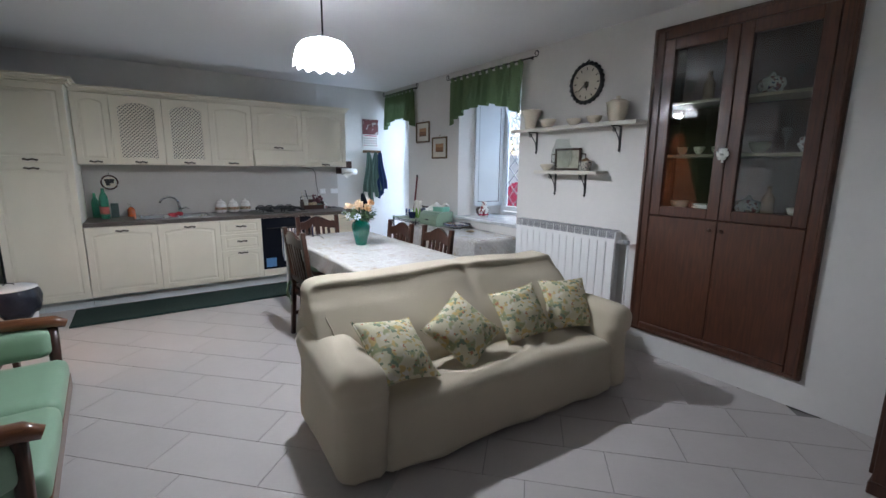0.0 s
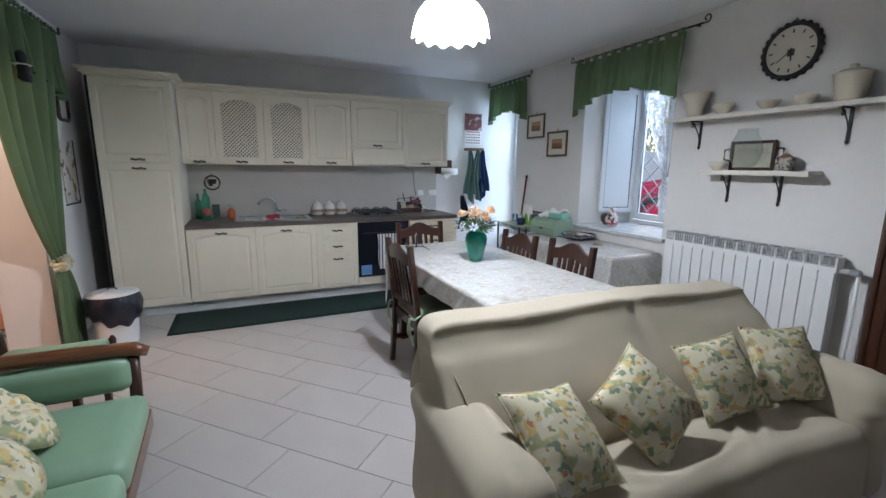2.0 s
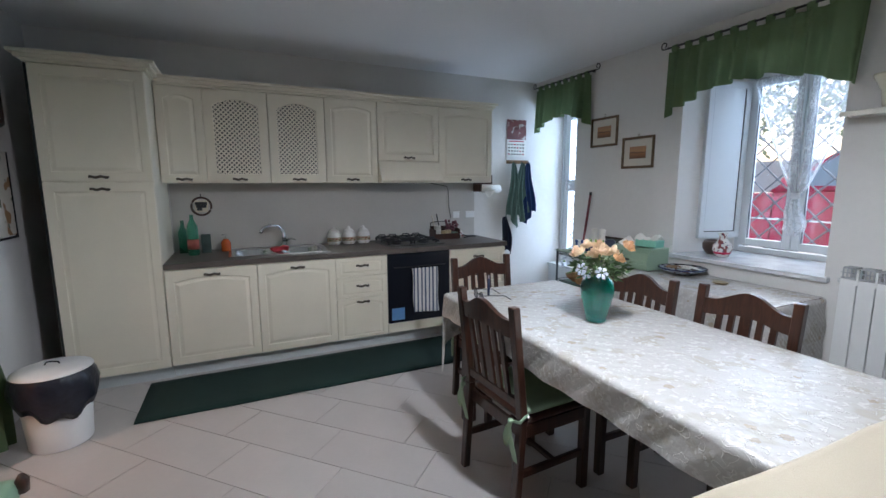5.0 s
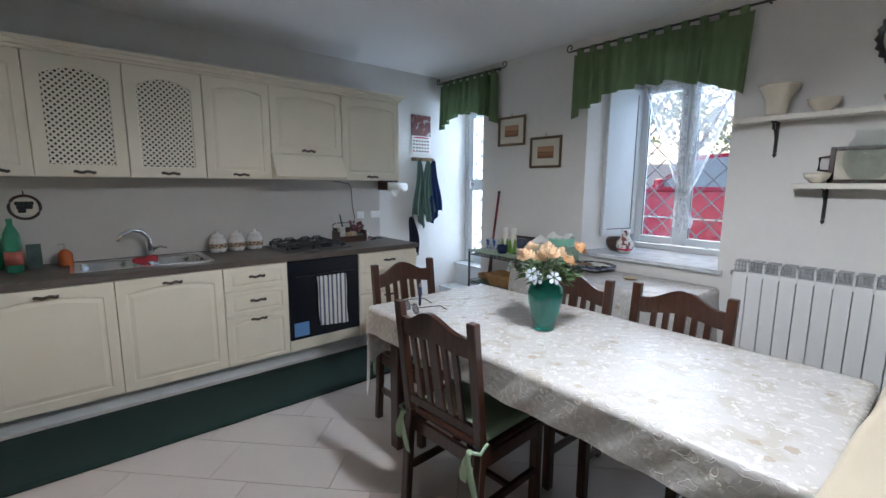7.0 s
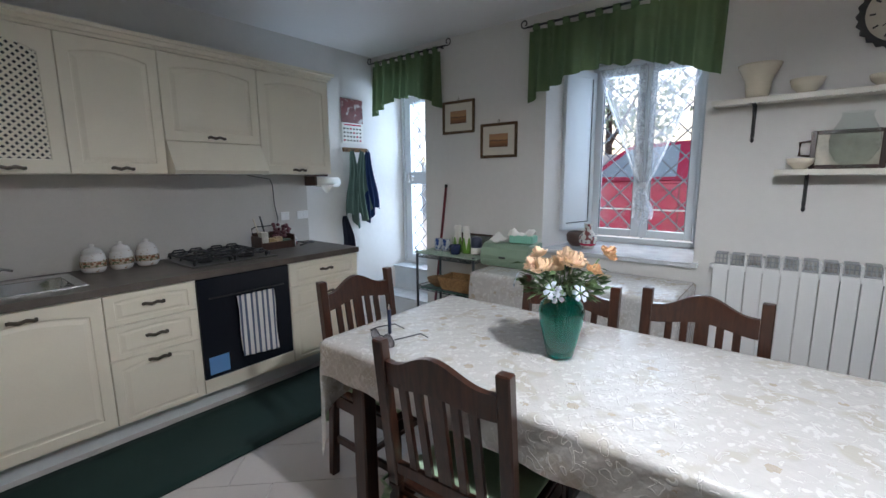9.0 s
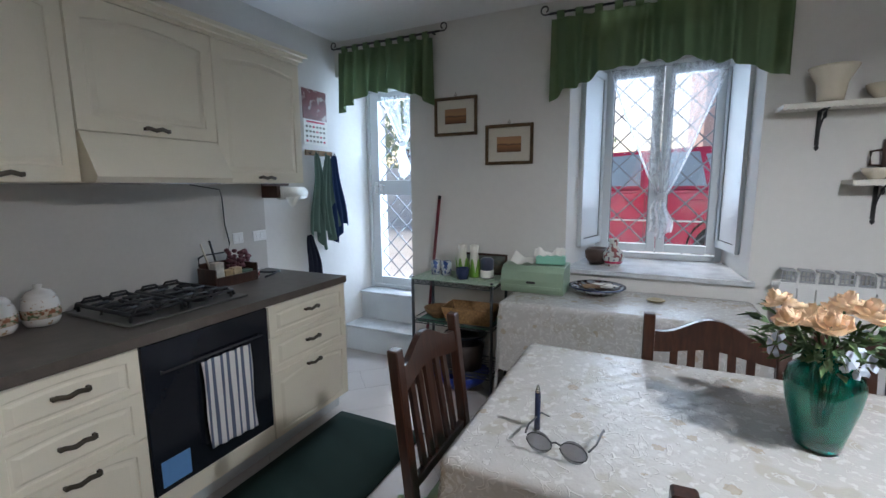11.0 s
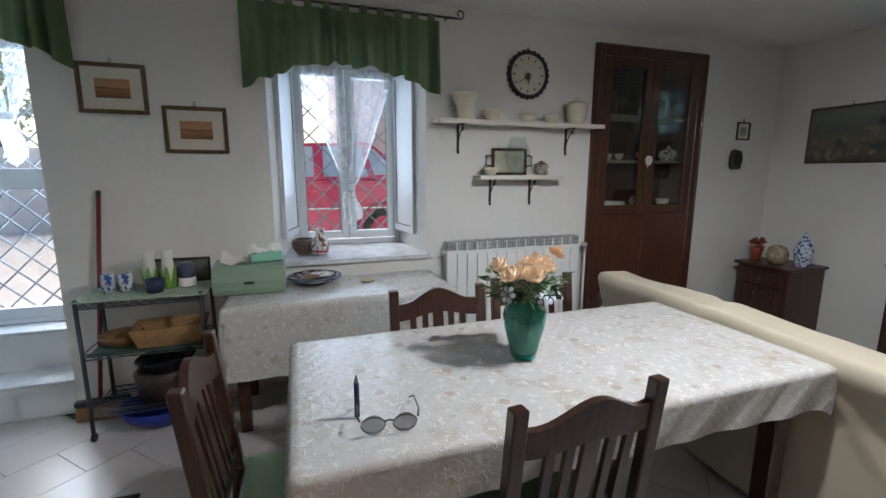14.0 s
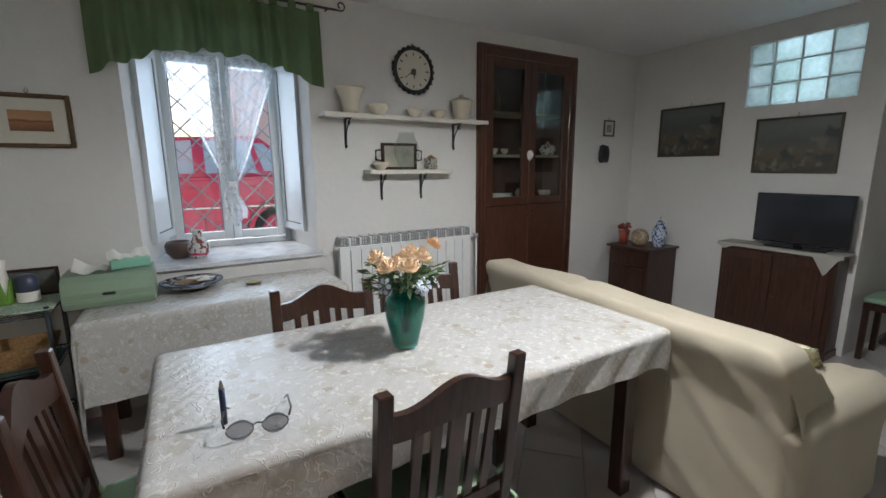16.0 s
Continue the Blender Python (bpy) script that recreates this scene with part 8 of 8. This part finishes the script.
for y in (-1.28, 1.30):
    for x in (0.02, 1.42):
        w_ = part("wheel", lathe([(0.2, -0.08), (0.30, -0.09), (0.315, -0.05), (0.315, 0.05), (0.30, 0.09), (0.2, 0.08)], 32), mat("tyre", (0.02, 0.02, 0.02), 0.8), car, "black tyre and grey hub", at=(x + 0.06, y, 0.315), smooth=True)
        w_.rotation_euler = (0, radians(90), 0)
        part("rim", lathe([(0, -0.05), (0.06, -0.06), (0.15, -0.04), (0.2, -0.075), (0.2, 0.06), (0, 0.05)], 24), M_STEEL, w_, "grey hub cap", smooth=True)
    part("wheel_arch", tube(bmesh.new(), [(-0.006, y + 0.37 * math.cos(a * math.pi / 10), 0.32 + 0.37 * math.sin(a * math.pi / 10)) for a in range(11)], 0.010, 6), M_IRON, car, "dark wheel arch", smooth=True)
part("door_mirror", rounded(bmesh.new(), -0.17, -0.52, 1.0, -0.02, -0.42, 1.12, 0.03, (5, 5, 5)), M_RED, car, smooth=True)

car2 = copy_thing(car, pose(9.4, 9.0, GZ))
car2.scale = (1, -1, 1)
tagged(car2, "red car parked further back in the yard")

hs = thing("far_house", "pale pink plastered house across the yard", "house", (13.5, 3.6, GZ))
part("wall", boxes([(0, -5.0, 0, 6, 1.6, 6.5)]), mat("pink_plaster", (0.62, 0.45, 0.42), 0.85, var=0.08, scale=0.8, bump=0.1), hs)
part("roof", boxes([(-0.4, -5.4, 6.5, 6.4, 2.0, 6.75)]), mat("roof_tile", (0.28, 0.13, 0.08), 0.8), hs)
for y in (-3.6, -1.2):
    for z in (1.2, 4.0):
        wf = part("window", boxes([(-0.03, y, z, 0.0, y + 1.0, z + 1.4)]), M_UPVC, hs)
        part("pane", boxes([(-0.04, y + 0.08, z + 0.08, -0.031, y + 0.92, z + 1.32)]), M_CARGL, wf)
gw2 = thing("garden_wall", "pale plastered yard wall behind the car", "wall", (10.8, 0, GZ))
part("wall", boxes([(0, -6, 0, 0.25, 20, 1.5)]), mat("pale_wall", (0.72, 0.71, 0.68), 0.85), gw2)
M_TREE = cloth("tree_leaf", (0.27, 0.34, 0.24), 0.5, var=0.3, fine=5)
for k, (tx, ty, th, sd) in enumerate(((13.0, 9.2, 5.2, 1), (15.0, 13.5, 6.0, 2), (12.2, 12.6, 4.2, 3))):
    tr_ = thing("tree", "leafy green tree behind the yard wall", "tree", (tx, ty, GZ), group="yard trees")
    part("trunk", tube(bmesh.new(), [(0, 0, 0), (0.05, 0.05, th * 0.35), (0.1, 0.1, th * 0.7)], [0.14, 0.1, 0.05], 8), M_DARKWOOD, tr_, smooth=True)
    bm = tube(bmesh.new(), [(0.05, 0.05, th * 0.3), (0.8, 0.3, th * 0.55)], [0.06, 0.02], 6)
    tube(bm, [(0.05, 0.05, th * 0.35), (-0.4, -0.8, th * 0.6)], [0.06, 0.02], 6)
    part("limbs", bm, M_DARKWOOD, tr_)
    rr_ = random.Random(sd)
    verts, faces = [], []
    for c in range(34):
        cc = Vector((rr_.uniform(-1.3, 1.3), rr_.uniform(-1.5, 1.5), th * rr_.uniform(0.38, 0.95)))
        for q in range(58):
            d = Vector((rr_.gauss(0, 0.3), rr_.gauss(0, 0.3), rr_.gauss(0, 0.25)))
            e1 = Vector((rr_.uniform(-1, 1), rr_.uniform(-1, 1), rr_.uniform(-1, 1))).normalized() * 0.09
            e2 = e1.cross(Vector((rr_.uniform(-1, 1), rr_.uniform(-1, 1), rr_.uniform(-1, 1)))).normalized() * 0.05
            b0 = len(verts)
            verts += [cc + d, cc + d + e1 + e2, cc + d + e1 * 2, cc + d + e1 - e2]
            faces.append((b0, b0 + 1, b0 + 2, b0 + 3))
    me = bpy.data.meshes.new("crown")
    me.from_pydata(verts, [], faces)
    me.materials.append(M_TREE)
    o = new("crown", me)
    o.parent = tr_
    o["kind"] = "stuff"

# things behind the cupboard's glass
for z, rows in ((SHZ[0], ((3.38, "b"), (3.55, "j"), (3.66, "p"), (3.92, "s"), (4.12, "b"))), (SHZ[1], ((3.36, "p"), (3.50, "g"), (3.64, "b"), (3.90, "c"), (4.02, "c"), (4.14, "c"))), (SHZ[2], ((3.36, "g"), (3.48, "g"), (3.62, "p"), (3.90, "g"), (4.0, "j"), (4.13, "g")))):
    for y, kd in rows:
        x = XE + 0.16
        if kd in "b":
            pot("bowl", bowl_prof(0.065, 0.07), M_CERAM, "ceramic bowl behind the cupboard glass", "bowl", (x, y, z + 0.001), group="cupboard crockery")
        elif kd == "c":
            pot("cup", bowl_prof(0.038, 0.055), M_CERAM, "small coffee cup behind the cupboard glass", "cup", (x, y, z + 0.001), group="cupboard crockery")
        elif kd == "g":
            pot("glass", [(0, 0.0), (0.03, 0.0), (0.004, 0.01), (0.004, 0.07), (0.03, 0.10), (0.034, 0.16)], M_CLEAR, "stemmed glass behind the cupboard glass", "glass", (x, y, z + 0.001), 16, group="cupboard crockery")
        elif kd == "j":
            pot("bottle", [(0, 0.0), (0.035, 0.0), (0.036, 0.12), (0.013, 0.16), (0.013, 0.2), (0, 0.2)], M_DUN, "dark bottle behind the cupboard glass", "bottle", (x, y, z + 0.001), group="cupboard crockery")
        elif kd == "p":
            pot("teapot", [(0, 0.0), (0.05, 0.0), (0.08, 0.05), (0.07, 0.09), (0.02, 0.11), (0.012, 0.13), (0, 0.135)], M_MAJ, "painted pot with a lid behind the cupboard glass", "pot", (x, y, z + 0.001), group="cupboard crockery")
        else:
            pot("plate_stack", [(0, 0), (0.07, 0), (0.10, 0.015), (0.07, 0.018), (0.10, 0.035), (0.07, 0.038), (0.10, 0.055), (0, 0.05)], M_PAPER, "stack of white plates behind the cupboard glass", "plates", (x, y, z + 0.001), group="cupboard crockery")
# floor tiles
TU, TV, G, SKEW = 0.3012, 0.602, 0.004, 0.018
tile_mesh = mesh("tile", boxes([(G / 2, G / 2, -0.011, TV - G / 2, TU - G / 2, 0)]), M_TILE)
lay = Matrix.Translation((0.848, 5.940, 0)) @ Matrix.Rotation(radians(-45) - SKEW, 4, "Z")
for k in range(-15, 15):
    for m_ in range(-13, 14):
        spot = lay @ Matrix.Translation(((m_ * TV - 0.155 - 0.2007 * k) % (27 * TV) - 13.5 * TV, TU * k, 0))
        cx, cy, cz_ = spot @ Vector((TV / 2, TU / 2, 0))
        if -0.95 < cx < XE + 0.22 and 1.6 < cy < YN + 0.2:
            o = new("tile", tile_mesh)
            o.parent = floor
            o.matrix_local = spot
